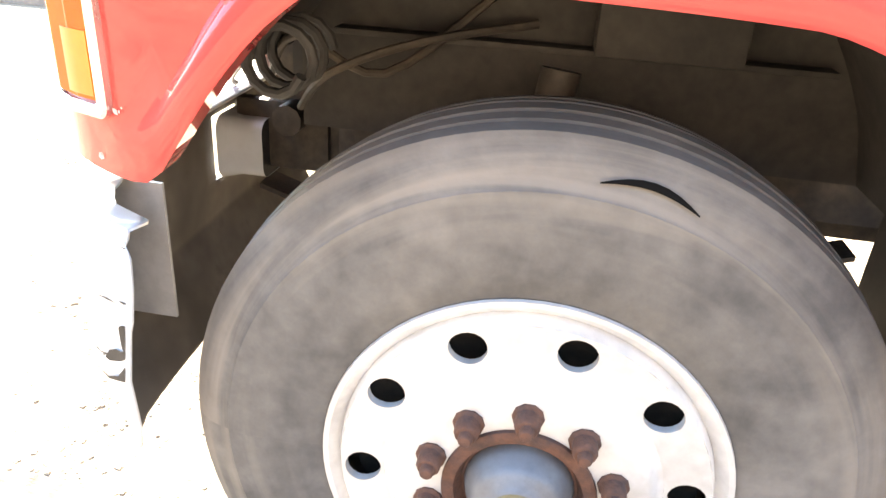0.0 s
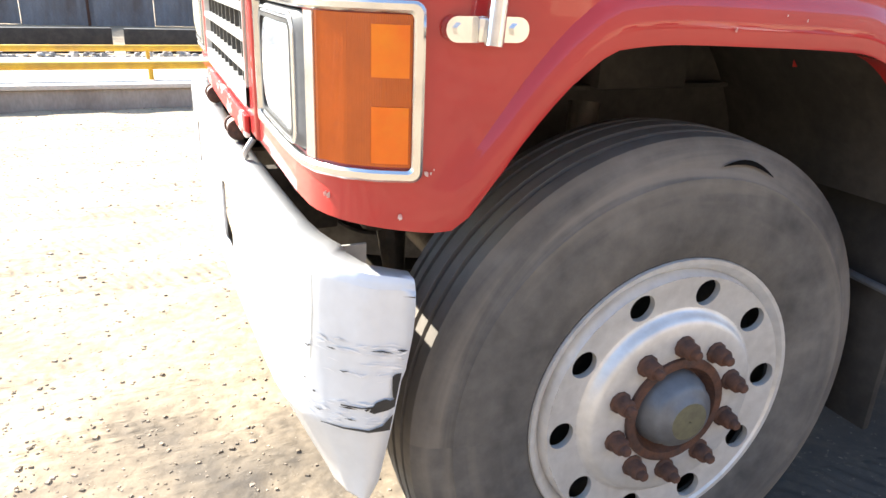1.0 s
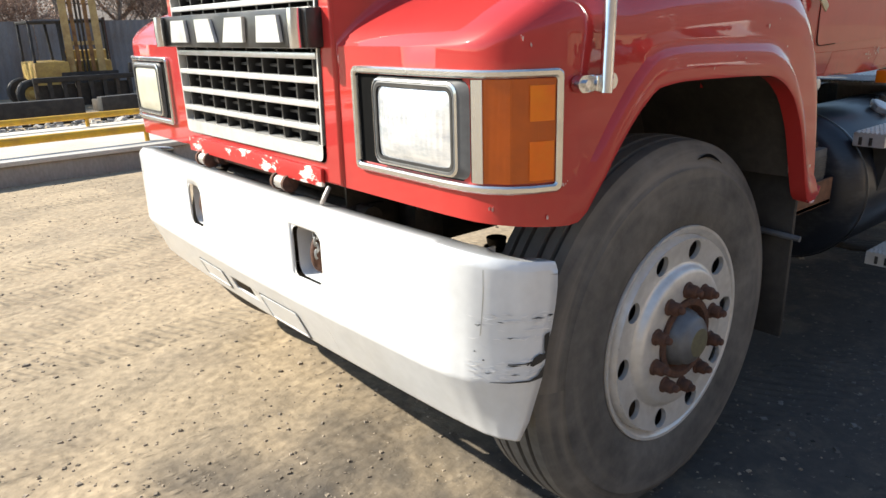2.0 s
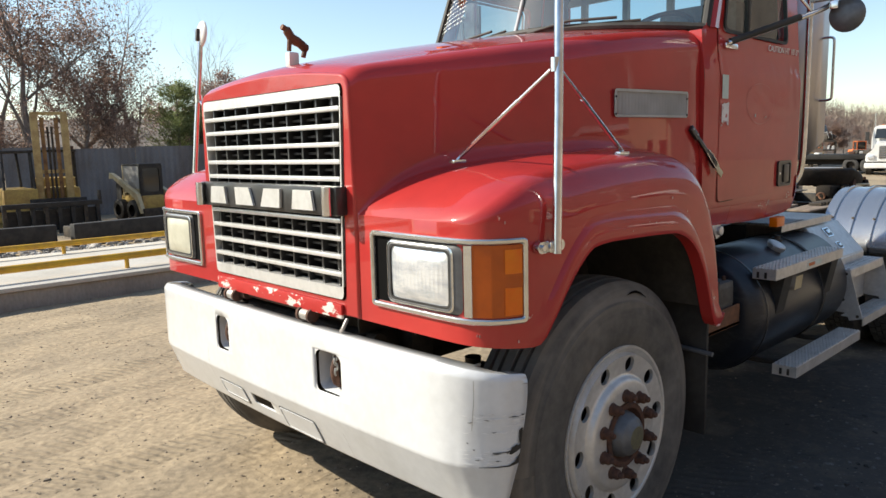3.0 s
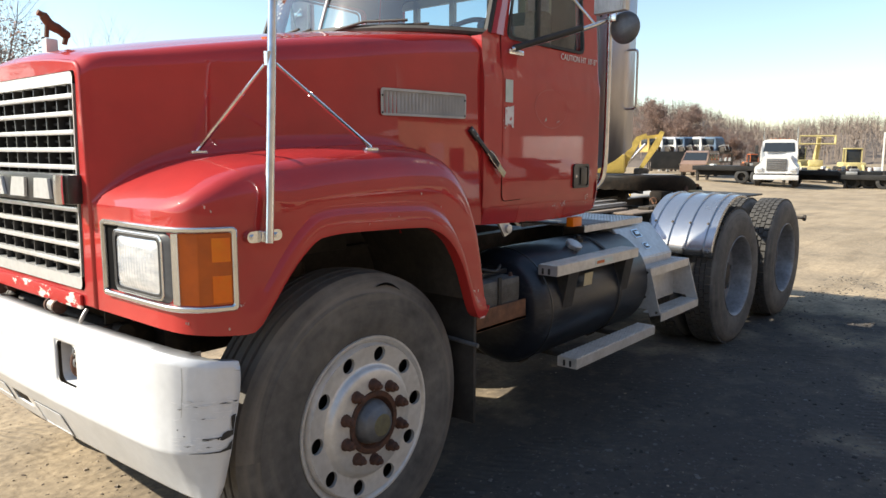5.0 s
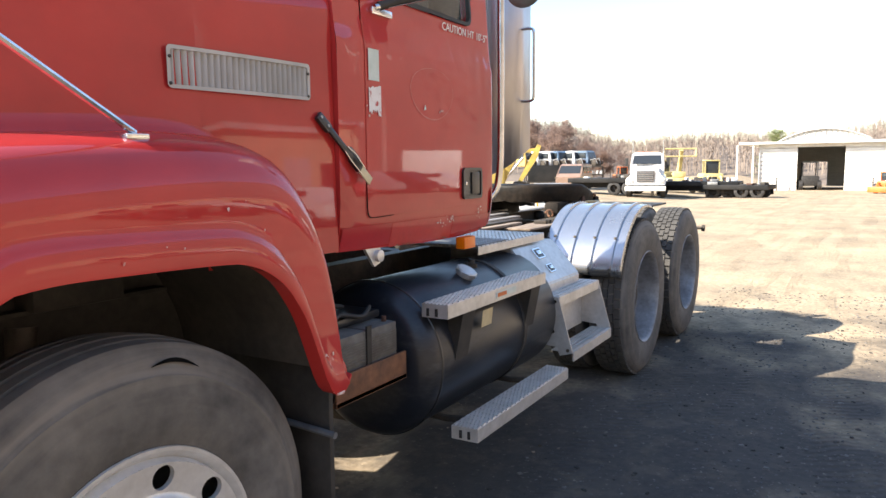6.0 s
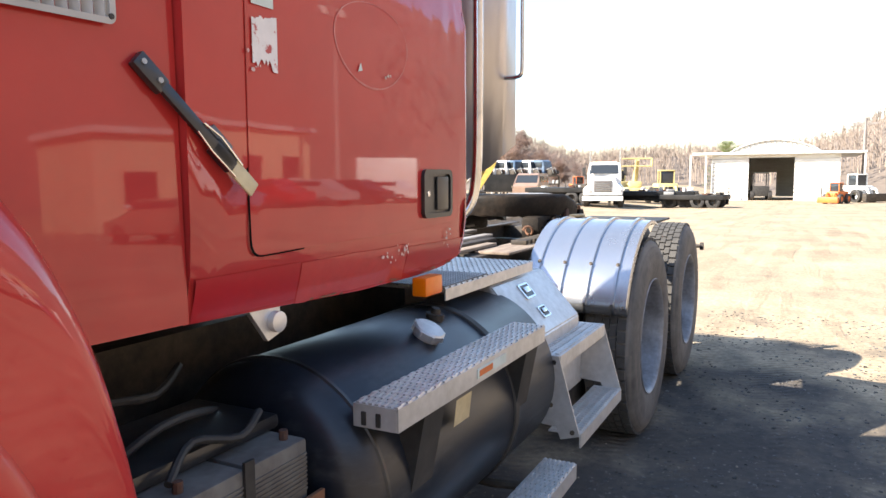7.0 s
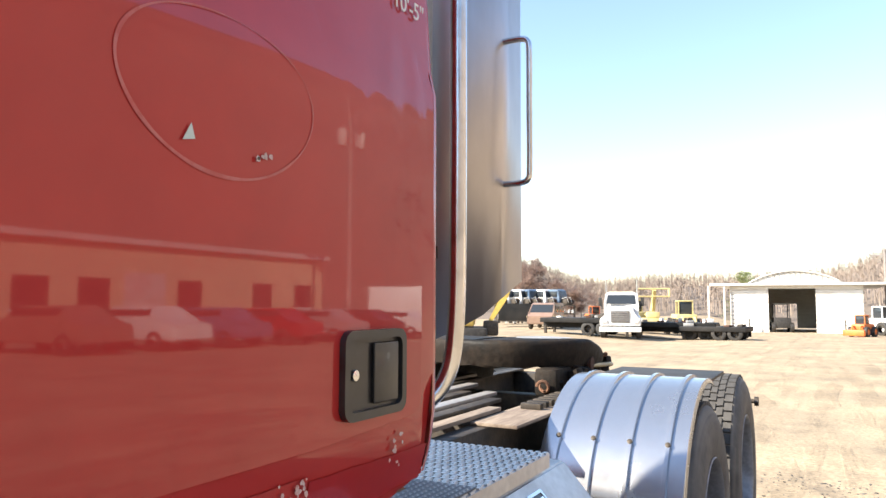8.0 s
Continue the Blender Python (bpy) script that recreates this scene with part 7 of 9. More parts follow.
# ---- fifth wheel ----
def fifth_wheel():
    """Greasy coupling plate: flat top, deep ragged skirt, sloping rear ramps round a throat."""
    zt = 1.262
    rnd = random.Random(4)
    half = [(4.50 - 0.5 * math.cos(radians(q)), 0.46 * math.sin(radians(q)) ** 0.8) for q in range(3, 90, 6)]
    half += [(4.50, 0.46), (4.60, 0.458), (4.68, 0.45), (4.76, 0.435), (4.84, 0.41), (4.91, 0.375), (4.97, 0.33), (5.00, 0.285), (5.005, 0.24), (4.99, 0.20), (4.93, 0.165), (4.84, 0.13), (4.74, 0.10), (4.64, 0.075), (4.56, 0.06), (4.52, 0.03)]
    loop = half + [(x, -y) for x, y in reversed(half)]
    n = len(loop)
    top = lambda x: zt - 0.165 * max(0, (x - 4.40) / 0.605) ** 1.35
    deep = lambda x: 0.125 - 0.075 * max(0, (x - 4.62) / 0.385) ** 1.3
    bm = bmesh.new()
    rings = []
    for grow_, d, rag in ((0.965, 0.0, 0.0), (0.99, 0.07, 0.0), (1.0, 0.2, 0.0), (0.985, 0.6, 0.004), (0.94, 1.0, 0.012)):
        rings.append([bm.verts.new((4.5 + (x - 4.5) * (grow_ + rnd.uniform(-rag, rag)), y * (grow_ + rnd.uniform(-rag, rag)), top(x) - deep(x) * d - 1.2 * rag * rnd.random())) for x, y in loop])
    for a, b in zip(rings, rings[1:]):
        for k in range(n):
            bm.faces.new((a[k], a[(k + 1) % n], b[(k + 1) % n], b[k]))
    m_ = len(half)
    # top and underside: strips from the rim to a line down the middle
    for r, d in ((rings[0], 0.0), (rings[-1], 1.0)):
        for part_ in (range(m_ - 1), range(m_, n - 1)):
            spine = {}
            for k in part_:
                q = []
                for i in (k, k + 1):
                    x, y = loop[i]
                    if i not in spine:
                        xs = min(max(x, 4.02), 4.88)
                        ys = (0.02 if x < 4.5 else 0.02 + 0.25 * max(0, (xs - 4.5) / 0.38)) * (1 if y > 0 else -1)
                        spine[i] = bm.verts.new((xs, ys, top(xs) - deep(xs) * d))
                    q.append(i)
                bm.faces.new((r[q[0]], r[q[1]], spine[q[1]], spine[q[0]]))
    p = part("fifth_wheel", bm, GREASE, truck, "greasy black fifth wheel coupling plate")
    bm = bmesh.new()
    tube(bm, smooth_path([(4.72, -0.455, 1.165), (4.82, -0.43, 1.155), (4.92, -0.385, 1.125), (4.99, -0.335, 1.10), (5.02, -0.27, 1.095)], 4), 0.011, 8)
    part("worn_edge", bm, RUST_TRAY, p, "rust-worn edge of the pick-up horn")
    for y in (-0.36, 0.36):
        bm = bmesh.new()
        vs = sheet(bm, [[(x, y - 0.05, z) for x, z in ((4.26, 1.0), (4.44, 1.0), (4.50, 1.05), (4.56, 1.0), (4.74, 1.0), (4.62, 1.16), (4.38, 1.16))], [(x, y + 0.05, z) for x, z in ((4.26, 1.0), (4.44, 1.0), (4.50, 1.05), (4.56, 1.0), (4.74, 1.0), (4.62, 1.16), (4.38, 1.16))]], True)
        bm.faces.new(vs[0])
        bm.faces.new(vs[1][::-1])
        part("mount", bm, GRIME, p)
        bm = bmesh.new()
        tube(bm, [(4.49, y - 0.09, 1.13), (4.49, y + 0.09, 1.13)], 0.035, 10)
        part("pivot_pin", bm, RUST, p)
    for x0 in (4.02, 4.47):
        bm = bmesh.new()
        tube(bm, [(x0 + 0.0035 * k, -0.34 + 0.026 * math.cos(k * 0.5), 1.045 + 0.026 * math.sin(k * 0.5)) for k in range(62)], 0.008, 6)
        part("spring", bm, RUST_TRAY if x0 < 4.3 else GRIME, p, "coil spring under the plate")
    for y0, y1 in ((-0.40, -0.28), (0.28, 0.40)):
        bm = bmesh.new()
        box(bm, 4.06, 4.86, y0, y1, 0.99, 1.13, 0.03)
        part("base_rail", bm, GREASE, p)
    for k in range(9):
        bm = bmesh.new()
        x, y = 4.15 + 0.09 * k, rnd.uniform(-0.44, -0.30)
        m = pose(x, y, 1.05 + rnd.uniform(0, 0.06), rnd.uniform(-25, 25), rnd.uniform(-30, 30), rnd.uniform(0, 90))
        box(bm, -0.05, 0.05, -0.025, 0.025, -0.03, 0.03, 0.006, m)
        part("bracket", bm, GREASE, p)
    bm = bmesh.new()
    tube(bm, smooth_path([(4.45, -0.40, 1.12), (4.62, -0.44, 1.11), (4.85, -0.45, 1.10), (4.98, -0.41, 1.085)], 4), 0.012, 8)
    part("release_handle", bm, CREAM, p)
    bm = bmesh.new()
    fill(bm, [(4.36 + 0.14 * math.cos(q) * (1 + 0.12 * math.sin(3 * q)), -0.22 + 0.15 * math.sin(q) * (1 + 0.1 * math.cos(5 * q)), zt + 0.003) for q in [k * math.pi / 10 for k in range(20)]])
    part("dry_patch", bm, ALU_DARK, p, "wiped bare patch in the grease")


GREASE = material("black_grease", (0.010, 0.009, 0.008), 0.55, 0, (0.03, 0.022, 0.016), 9, fine=0.3, bump=0.5, bump_scale=24, rough2=0.8, spec=0.18)
WEATHERED = material("weathered_plank", (0.27, 0.215, 0.165), 0.85, 0, (0.15, 0.11, 0.085), 7, fine=0.2, bump=0.1, stretch=(0.4, 3, 3))
# planks and plates stacked over the frame behind the cab
rnd = random.Random(12)
for k in range(9):
    x = 3.0 + 0.12 * k
    bm = bmesh.new()
    box(bm, x, x + rnd.uniform(0.5, 0.8), -0.36 + 0.075 * k, -0.36 + 0.075 * k + 0.06, 1.002 + 0.011 * (k % 3), 1.018 + 0.011 * (k % 3), 0.003)
    part("frame_strip", bm, (WEATHERED, GRIME, ALU_DARK)[k % 3], truck)
fifth_wheel()
COUPLING = [o for o in truck.children if o.name.startswith("fifth_wheel")][0]
COUPLING.matrix_basis = pose(0.15, 0, 0)
for x0, x1, y0, y1, mat in ((3.35, 3.95, -0.55, -0.36, WEATHERED), (3.40, 4.9, 0.36, 0.55, RUST_TRAY), (2.55, 3.0, -0.32, 0.32, ALU_DARK)):
    plain("frame_plate", mat, x0, x1, y0, y1, 0.987, 1.0, 0.003, None, "weathered plank on the frame" if mat is WEATHERED else "rust-brown steel plate on the frame" if mat is RUST_TRAY else "dull plate across the frame")
for k in range(14):
    plain("slide_tooth", GRIME, 3.75 + 0.07 * k, 3.79 + 0.07 * k, -0.49, -0.40, 1.0, 1.025, 0.004)
bm = bmesh.new()
tube(bm, [(5.85, -0.9, 0.86), (5.85, 0.9, 0.86)], 0.03, 10)
part("rear_bar", bm, GRIME, truck)
bm = bmesh.new()
box(bm, 5.86, 5.88, -1.06, -0.98, 0.80, 0.90, 0.01)
part("tail_lamp", bm, RED_PATCH, truck)

# ---- weighbridge beside the yard ----
def weighbridge():
    wb = thing("weighbridge", "raised pale concrete truck scale with yellow guide rails", "weighbridge")
    wb.matrix_basis = pose(0, 6.2, -0.098, -1.26)
    bm = bmesh.new()
    box(bm, -14, 22, 0.0, 3.25, -0.1, 0.190, 0.02)
    part("plinth", bm, CONCRETE_DIRTY, wb, "weathered concrete plinth")
    bm = bmesh.new()
    box(bm, -14.05, 22.05, -0.04, 3.29, 0.192, 0.240, 0.01)
    part("deck", bm, CONCRETE, wb, "pale sunlit concrete deck")
    for y in (0.38, 2.95):
        for x0, x1 in ((-13.8, -5.2), (-5.1, 3.35), (3.45, 12.0), (12.1, 21.8)):
            bm = bmesh.new()
            tube(bm, [(x0, y, 0.392), (x1, y, 0.392)], 0.045, 12)
            part("guide_rail", bm, YELLOW_RAIL, wb, "yellow pipe guide rail")
            x = x0 + 0.45
            while x < x1:
                bm = bmesh.new()
                tube(bm, [(x, y, 0.235), (x, y, 0.37)], 0.028, 8)
                part("rail_post", bm, YELLOW_RAIL, wb)
                x += 1.9
    return wb


weighbridge()


def scatter(name, label, category, mat, spots, rnd, low=0.3):
    """Rough small stones joined into one stuff object; spots give x, y, z, size."""
    verts, faces = [], []
    base = [(-1, -1, -0.6), (1, -0.8, -0.6), (0.9, 1, -0.6), (-0.8, 0.9, -0.6), (-0.55, -0.6, 0.7), (0.5, -0.45, 0.8), (0.6, 0.5, 0.6), (-0.5, 0.6, 0.75)]
    quads = [(4, 5, 6, 7), (0, 1, 5, 4), (1, 2, 6, 5), (2, 3, 7, 6), (3, 0, 4, 7)]
    for x, y, z, s in spots:
        a = rnd.uniform(0, 6.28)
        sx, sy, sz = s * rnd.uniform(0.7, 1.3), s * rnd.uniform(0.6, 1.1), s * rnd.uniform(low, low + 0.5)
        n = len(verts)
        for bx, by, bz in base:
            px, py = bx * sx * rnd.uniform(0.8, 1.15), by * sy * rnd.uniform(0.8, 1.15)
            verts.append((x + px * math.cos(a) - py * math.sin(a), y + px * math.sin(a) + py * math.cos(a), z + bz * sz * rnd.uniform(0.85, 1.1)))
        faces += [tuple(n + i for i in q) for q in quads]
    me = bpy.data.meshes.new(name)
    me.from_pydata(verts, [], faces)
    me.materials.append(mat)
    return tagged(new(name, me), label, category, kind="stuff")


def dirt_z(x, y):
    p = Vector((x, y, 0))
    return ground_z(x, y) + rut(x, y) + 0.018 * noise.noise(p * 0.9) + 0.011 * noise.noise(p * 2.7) + 0.007 * noise.noise(p * 7.1) - 0.012


rnd = random.Random(11)
spots = []
for k in range(30000):
    r = 0.4 + 9.5 * rnd.random() ** 1.3
    a = rnd.uniform(0, 2 * math.pi)
    x, y = -1.6 + r * math.cos(a), -0.6 + r * math.sin(a)
    if y > 6.4:
        continue
    clump = noise.noise(Vector((x * 0.8, y * 0.8, 3.0)))
    if clump < rnd.uniform(-0.5, 0.4):
        continue
    if x > 0.2 and -4 < y < -0.5 and rnd.random() < 0.9:
        continue
    s = 0.0025 + 0.009 * rnd.random() ** 3.5 + (0.012 if rnd.random() < 0.012 else 0)
    spots.append((x, y, dirt_z(x, y), s))
for k in range(16000):
    x, y = rnd.uniform(-7, 0.6), rnd.uniform(-3.6, 6.3)
    if noise.noise(Vector((x * 0.6, y * 1.3, 8.0))) < rnd.uniform(-0.6, 0.3):
        continue
    spots.append((x, y, dirt_z(x, y), 0.003 + 0.008 * rnd.random() ** 2.5))
scatter("gravel", "loose pebbles and grit strewn on the dirt", "gravel", STONE, spots, rnd)
spots = []
for k in range(24000):
    x, y = rnd.uniform(0.5, 8), rnd.uniform(-7, -1.0)
    if noise.noise(Vector((x * 1.6, y * 1.6, 4.0))) < rnd.uniform(-0.7, 0.5):
        continue
    spots.append((x, y, dirt_z(x, y) - 0.001, 0.004 + 0.013 * rnd.random() ** 3))
# one dark colour holds both the oil and the truck's shade on these stones
scatter("dark_gravel", "dark oily gravel beside the truck, darkened further for shade", "gravel", material("oily_gravel", (0.105, 0.10, 0.095), 0.9, 0, (0.06, 0.056, 0.052), 9, fine=0.2, island=0.6, spec=0.2), spots, rnd)
spots = []
for k in range(2500):
    x, y = rnd.uniform(-6, 16), rnd.uniform(10.0, 11.6)
    spots.append((x, y, ground_z(x, y) + 0.02 + 0.25 * max(0, 1 - abs(y - 10.8) / 0.9) * rnd.random(), rnd.uniform(0.02, 0.08)))
scatter("rubble", "low bank of broken concrete rubble", "rubble", RUBBLE, spots, rnd)

# ---- yard fence ----
def yard_fence():
    f = thing("steel_fence", "tall grey corrugated steel fence with rust streaks", "fence")
    f.matrix_basis = pose(-14.3, 26.3, ground_z(0, 26.3) - 0.02, 0, 0, -8) @ Matrix.Diagonal((1, 1, 0.775, 1))
    panel = None
    for k in range(26):
        if panel is None:
            bm = bmesh.new()
            rows = []
            for i in range(41):
                x = 1.98 * i / 40
                rows.append([(x, 0.02 * (1 if i % 4 in (1, 2) else 0), z) for z in (0.05, 3.08)])
            sheet(bm, rows)
            panel = part("panel", bm, FENCE, f)
            panel.matrix_basis = pose(0, 0, 0)
        else:
            again(panel, pose(2.0 * k, 0.01 * (k % 3), 0.03 * ((k * 7) % 5 - 2), 0, 0, 0), f)
    post = None
    for k in range(14):
        if post is None:
            bm = bmesh.new()
            box(bm, -0.04, 0.04, -0.08, 0.0, 0.0, 3.15, 0.01)
            post = part("post", bm, RUST, f)
        else:
            again(post, pose(4.0 * k, 0, 0), f)


yard_fence()

# ---- mast forklift, skid steer and scrap beyond the weighbridge ----
def wheel_mesh(name, r, w, parent, m, tyre=BLACK_MATT, rim=YELLOW):
    bm = bmesh.new()
    lathe(bm, [(r * 0.55, 0.0), (r * 0.62, -0.02), (r * 0.9, -0.02), (r, 0.02), (r, w - 0.02), (r * 0.9, w), (r * 0.55, w)], 28)
    t = part(name, bm, tyre, parent)
    t.matrix_basis = m
    bm = bmesh.new()
    lathe(bm, [(r * 0.56, 0.0), (r * 0.52, 0.03), (r * 0.3, 0.05), (r * 0.2, 0.02), (0.001, 0.02)], 20)
    part("rim", bm, rim, t)
    return t


MAST_PAINT = material("worn_mast_paint", (0.52, 0.39, 0.17), 0.6, 0, (0.33, 0.22, 0.09), 3, fine=0.15)
# brown-yellow copy of the mast paint: shade on the inner uprights as colour
YELLOW_SHADED = material("rust_stained_yellow", (0.30, 0.17, 0.06), 0.7, 0, (0.14, 0.07, 0.04), 5, fine=0.15)


def forklift():
    f = thing("mast_forklift", "old yellow forklift with a tall open mast", "forklift")
    f.matrix_basis = pose(3.45, 18.2, ground_z(3, 18.2) - 0.02, 0, 0, 75) @ Matrix.Scale(0.96, 4)
    # mast faces -x of the thing
    mast = bmesh.new()
    for y in (-0.36, 0.36):
        box(mast, -0.10, 0.12, y - 0.10, y + 0.08, 0.05, 3.14, 0.012)
    box(mast, -0.06, 0.10, -0.45, 0.44, 3.12, 3.20, 0.012)
    box(mast, -0.02, 0.10, -0.36, 0.36, 1.55, 1.65, 0.01)
    part("mast", mast, MAST_PAINT, f, "faded yellow mast uprights")
    for y in (-0.17, 0.17):
        bm = bmesh.new()
        box(bm, -0.02, 0.10, y - 0.05, y + 0.05, 0.1, 3.05, 0.01)
        part("inner_upright", bm, YELLOW_SHADED, f)
    for y in (-0.08, 0.08):
        bm = bmesh.new()
        tube(bm, [(0.0, y * 0.6, 0.2), (0.0, y * 0.6, 2.8)], 0.03, 10)
        part("lift_cylinder", bm, GRIME, f)
    bm = bmesh.new()
    box(bm, -0.22, -0.10, -0.75, 0.75, 0.30, 0.88, 0.01)
    part("carriage", bm, BLACK_MATT, f, "black fork carriage")
    for y in (-0.45, 0.45):
        bm = bmesh.new()
        box(bm, -1.30, -0.20, y - 0.07, y + 0.07, 0.20, 0.26, 0.01)
        part("fork", bm, GRIME, f)
    bm = bmesh.new()
    box(bm, 0.25, 2.3, -0.62, 0.62, 0.35, 1.15, 0.08)
    box(bm, 1.5, 2.4, -0.60, 0.60, 0.9, 1.4, 0.08)
    part("body", bm, YELLOW, f)
    for x in (0.45, 1.75):
        for y in (-0.55, 0.55):
            bm = bmesh.new()
            tube(bm, [(x, y, 1.1), (x + 0.05, y, 2.15)], 0.03, 8)
            part("cage_post", bm, BLACK_MATT, f)
    bm = bmesh.new()
    box(bm, 0.4, 1.85, -0.6, 0.6, 2.13, 2.19, 0.01)
    part("overhead_guard", bm, BLACK_MATT, f)
    for x, r in ((0.55, 0.42), (2.0, 0.36)):
        for y in (-0.72, 0.50):
            wheel_mesh("wheel", r, 0.22, f, pose(x, y, r))


forklift()


SKID_AT = (6.2, 19.45, ground_z(6.2, 19.45) - 0.01)


def skid_steer():
    f = thing("skid_steer", "small yellow skid steer loader with a black-framed glazed cab", "loader", at=SKID_AT, turn=98)
    f.matrix_basis = f.matrix_basis @ Matrix.Scale(0.82, 4)
    bm = bmesh.new()
    box(bm, -0.70, 1.05, -0.42, 0.42, 0.25, 0.90, 0.06)
    part("body", bm, YELLOW, f)
    bm = bmesh.new()
    box(bm, 0.75, 1.15, -0.45, 0.45, 0.35, 1.45, 0.08)
    part("engine_cover", bm, BLACK_MATT, f, "dark rear engine cover")
    bm = bmesh.new()
    box(bm, -0.62, 0.62, -0.44, 0.44, 1.97, 2.04, 0.03)
    cab = part("cab_roof", bm, BLACK_MATT, f, "black cab roof")
    for x in (-0.62, 0.54):
        for y in (-0.44, 0.36):
            bm = bmesh.new()
            box(bm, x, x + 0.08, y, y + 0.08, 0.88, 1.98, 0.01)
            part("post", bm, BLACK_MATT if x < 0 else CREAM, cab)
    for y in (-0.42, 0.41):
        bm = bmesh.new()
        box(bm, -0.54, 0.54, y, y + 0.01, 1.15, 1.95)
        part("side_screen", bm, GREY_PART, cab, "dark mesh side screen")
        bm = bmesh.new()
        box(bm, -0.54, 0.54, y - 0.01, y + 0.02, 0.98, 1.15, 0.01)
        part("side_sill", bm, CREAM, cab)
    bm = bmesh.new()
    out = rounded(-0.43, 0.43, 0.86, 1.98, 0.06)
    inn = rounded(-0.32, 0.32, 1.02, 1.88, 0.10)
    ring_between(bm, out, inn, lambda y, z: (-0.64, y, z), 1, 40, lambda y, z: (-0.58, y, z))
    door = part("door", bm, BLACK_MATT, f, "black cab door with a rounded window")
    bm = bmesh.new()
    fill(bm, [(-0.60, y, z) for y, z in inn])
    part("pane", bm, FAR_GLASS, door)
    for y in (-0.60, 0.60):
        bm = bmesh.new()
        q = [(1.15, y - 0.07, 1.50), (1.10, y - 0.07, 1.72), (0.9, y - 0.07, 1.68), (-0.75, y - 0.07, 0.98), (-1.05, y - 0.07, 0.30), (-0.92, y - 0.07, 0.28), (-0.60, y - 0.07, 0.80), (0.9, y - 0.07, 1.52)]
        fc = fill(bm, q)
        r = bmesh.ops.extrude_face_region(bm, geom=[fc])
        for v in r["geom"]:
            if isinstance(v, bmesh.types.BMVert):
                v.co.y += 0.14
        part("loader_arm", bm, CREAM, f, "worn pale yellow loader arm")
    bm = bmesh.new()
    box(bm, -1.12, -1.0, -0.62, 0.62, 0.18, 0.46, 0.02)
    part("coupler", bm, GRIME, f)
    for x in (-0.42, 0.55):
        for y in (-0.72, 0.46):
            wheel_mesh("wheel", 0.38, 0.26, f, pose(x, y, 0.38), rim=CREAM)


skid_steer()


def scrap_frame(x, y, w, turn):
    """Dark implement lying in the yard: a toothed blade on a frame."""
    f = thing("scrap_implement", "dark steel implement lying in the yard", "implement", "scrap implements", (x, y, ground_z(x, y) - 0.02), turn)
    bm = bmesh.new()
    box(bm, -w / 2, w / 2, -0.1, 0.1, 0.08, 0.52, 0.02)
    part("blade", bm, BLACK_MATT, f)
    for k in range(4):
        bm = bmesh.new()
        xx = -w / 2 + w * (k + 0.5) / 4
        box(bm, xx - 0.05, xx + 0.05, 0.08, 0.9, 0.2, 0.42, 0.02)
        part("arm", bm, GRIME, f)


for a in ((0.3, 12.4, 3.0, -5), (3.1, 12.2, 2.2, 8), (6.0, 13.5, 2.6, -15), (-3.0, 12.6, 3.2, 4), (8.4, 14.0, 2.4, 10)):
    scrap_frame(*a)

def cage_forklift():
    at = (2.62, 18.35, ground_z(2.62, 18.35) - 0.02)
    f = thing("forklift", "old cream forklift with a dark cage, parked by the fence", "forklift", at=at)
    bm = bmesh.new()
    box(bm, -0.38, 0.42, -0.2, 1.4, 0.42, 1.12, 0.05)
    part("body", bm, YELLOW, f)
    for x in (-0.34, 0.36):
        for y in (-0.15, 1.2):
            bm = bmesh.new()
            tube(bm, [(x, y, 1.1), (x * 0.92, y + 0.1, 2.02), (x * 0.85, y + 0.14, 2.06)], 0.035, 8)
            part("cage_post", bm, BLACK_MATT, f)
    bm = bmesh.new()
    box(bm, -0.36, 0.38, -0.1, 1.35, 2.03, 2.10, 0.02)
    part("overhead_guard", bm, BLACK_MATT, f)
    for y in (-0.16, 1.0):
        for x in (-0.5, 0.28):
            wheel_mesh("wheel", 0.36, 0.24, f, pose(x, y, 0.36))


def long_implement():
    at = (3.15, 16.9, ground_z(3.15, 16.9) - 0.02)
    f = thing("scrap_implement", "long black steel grader frame lying by the fence", "implement", "scrap implements", at)
    bm = bmesh.new()
    box(bm, -1.25, 1.0, -0.08, 0.08, 0.66, 0.78, 0.015)
    part("beam", bm, BLACK_MATT, f)
    for k in range(8):
        x = -1.2 + 0.3 * k
        bm = bmesh.new()
        box(bm, x - 0.045, x + 0.045, -0.05, 0.05, 0.0, 0.67, 0.01)
        part("leg", bm, BLACK_MATT if k % 3 else GRIME, f)
    bm = bmesh.new()
    box(bm, -1.22, 0.97, 0.06, 0.10, 0.08, 0.60)
    part("back_plate", bm, BLACK_MATT, f)
    bm = bmesh.new()
    box(bm, 0.93, 1.0, -0.05, 0.05, 0.78, 1.02, 0.01)
    part("post", bm, BLACK_MATT, f)


cage_forklift()
long_implement()

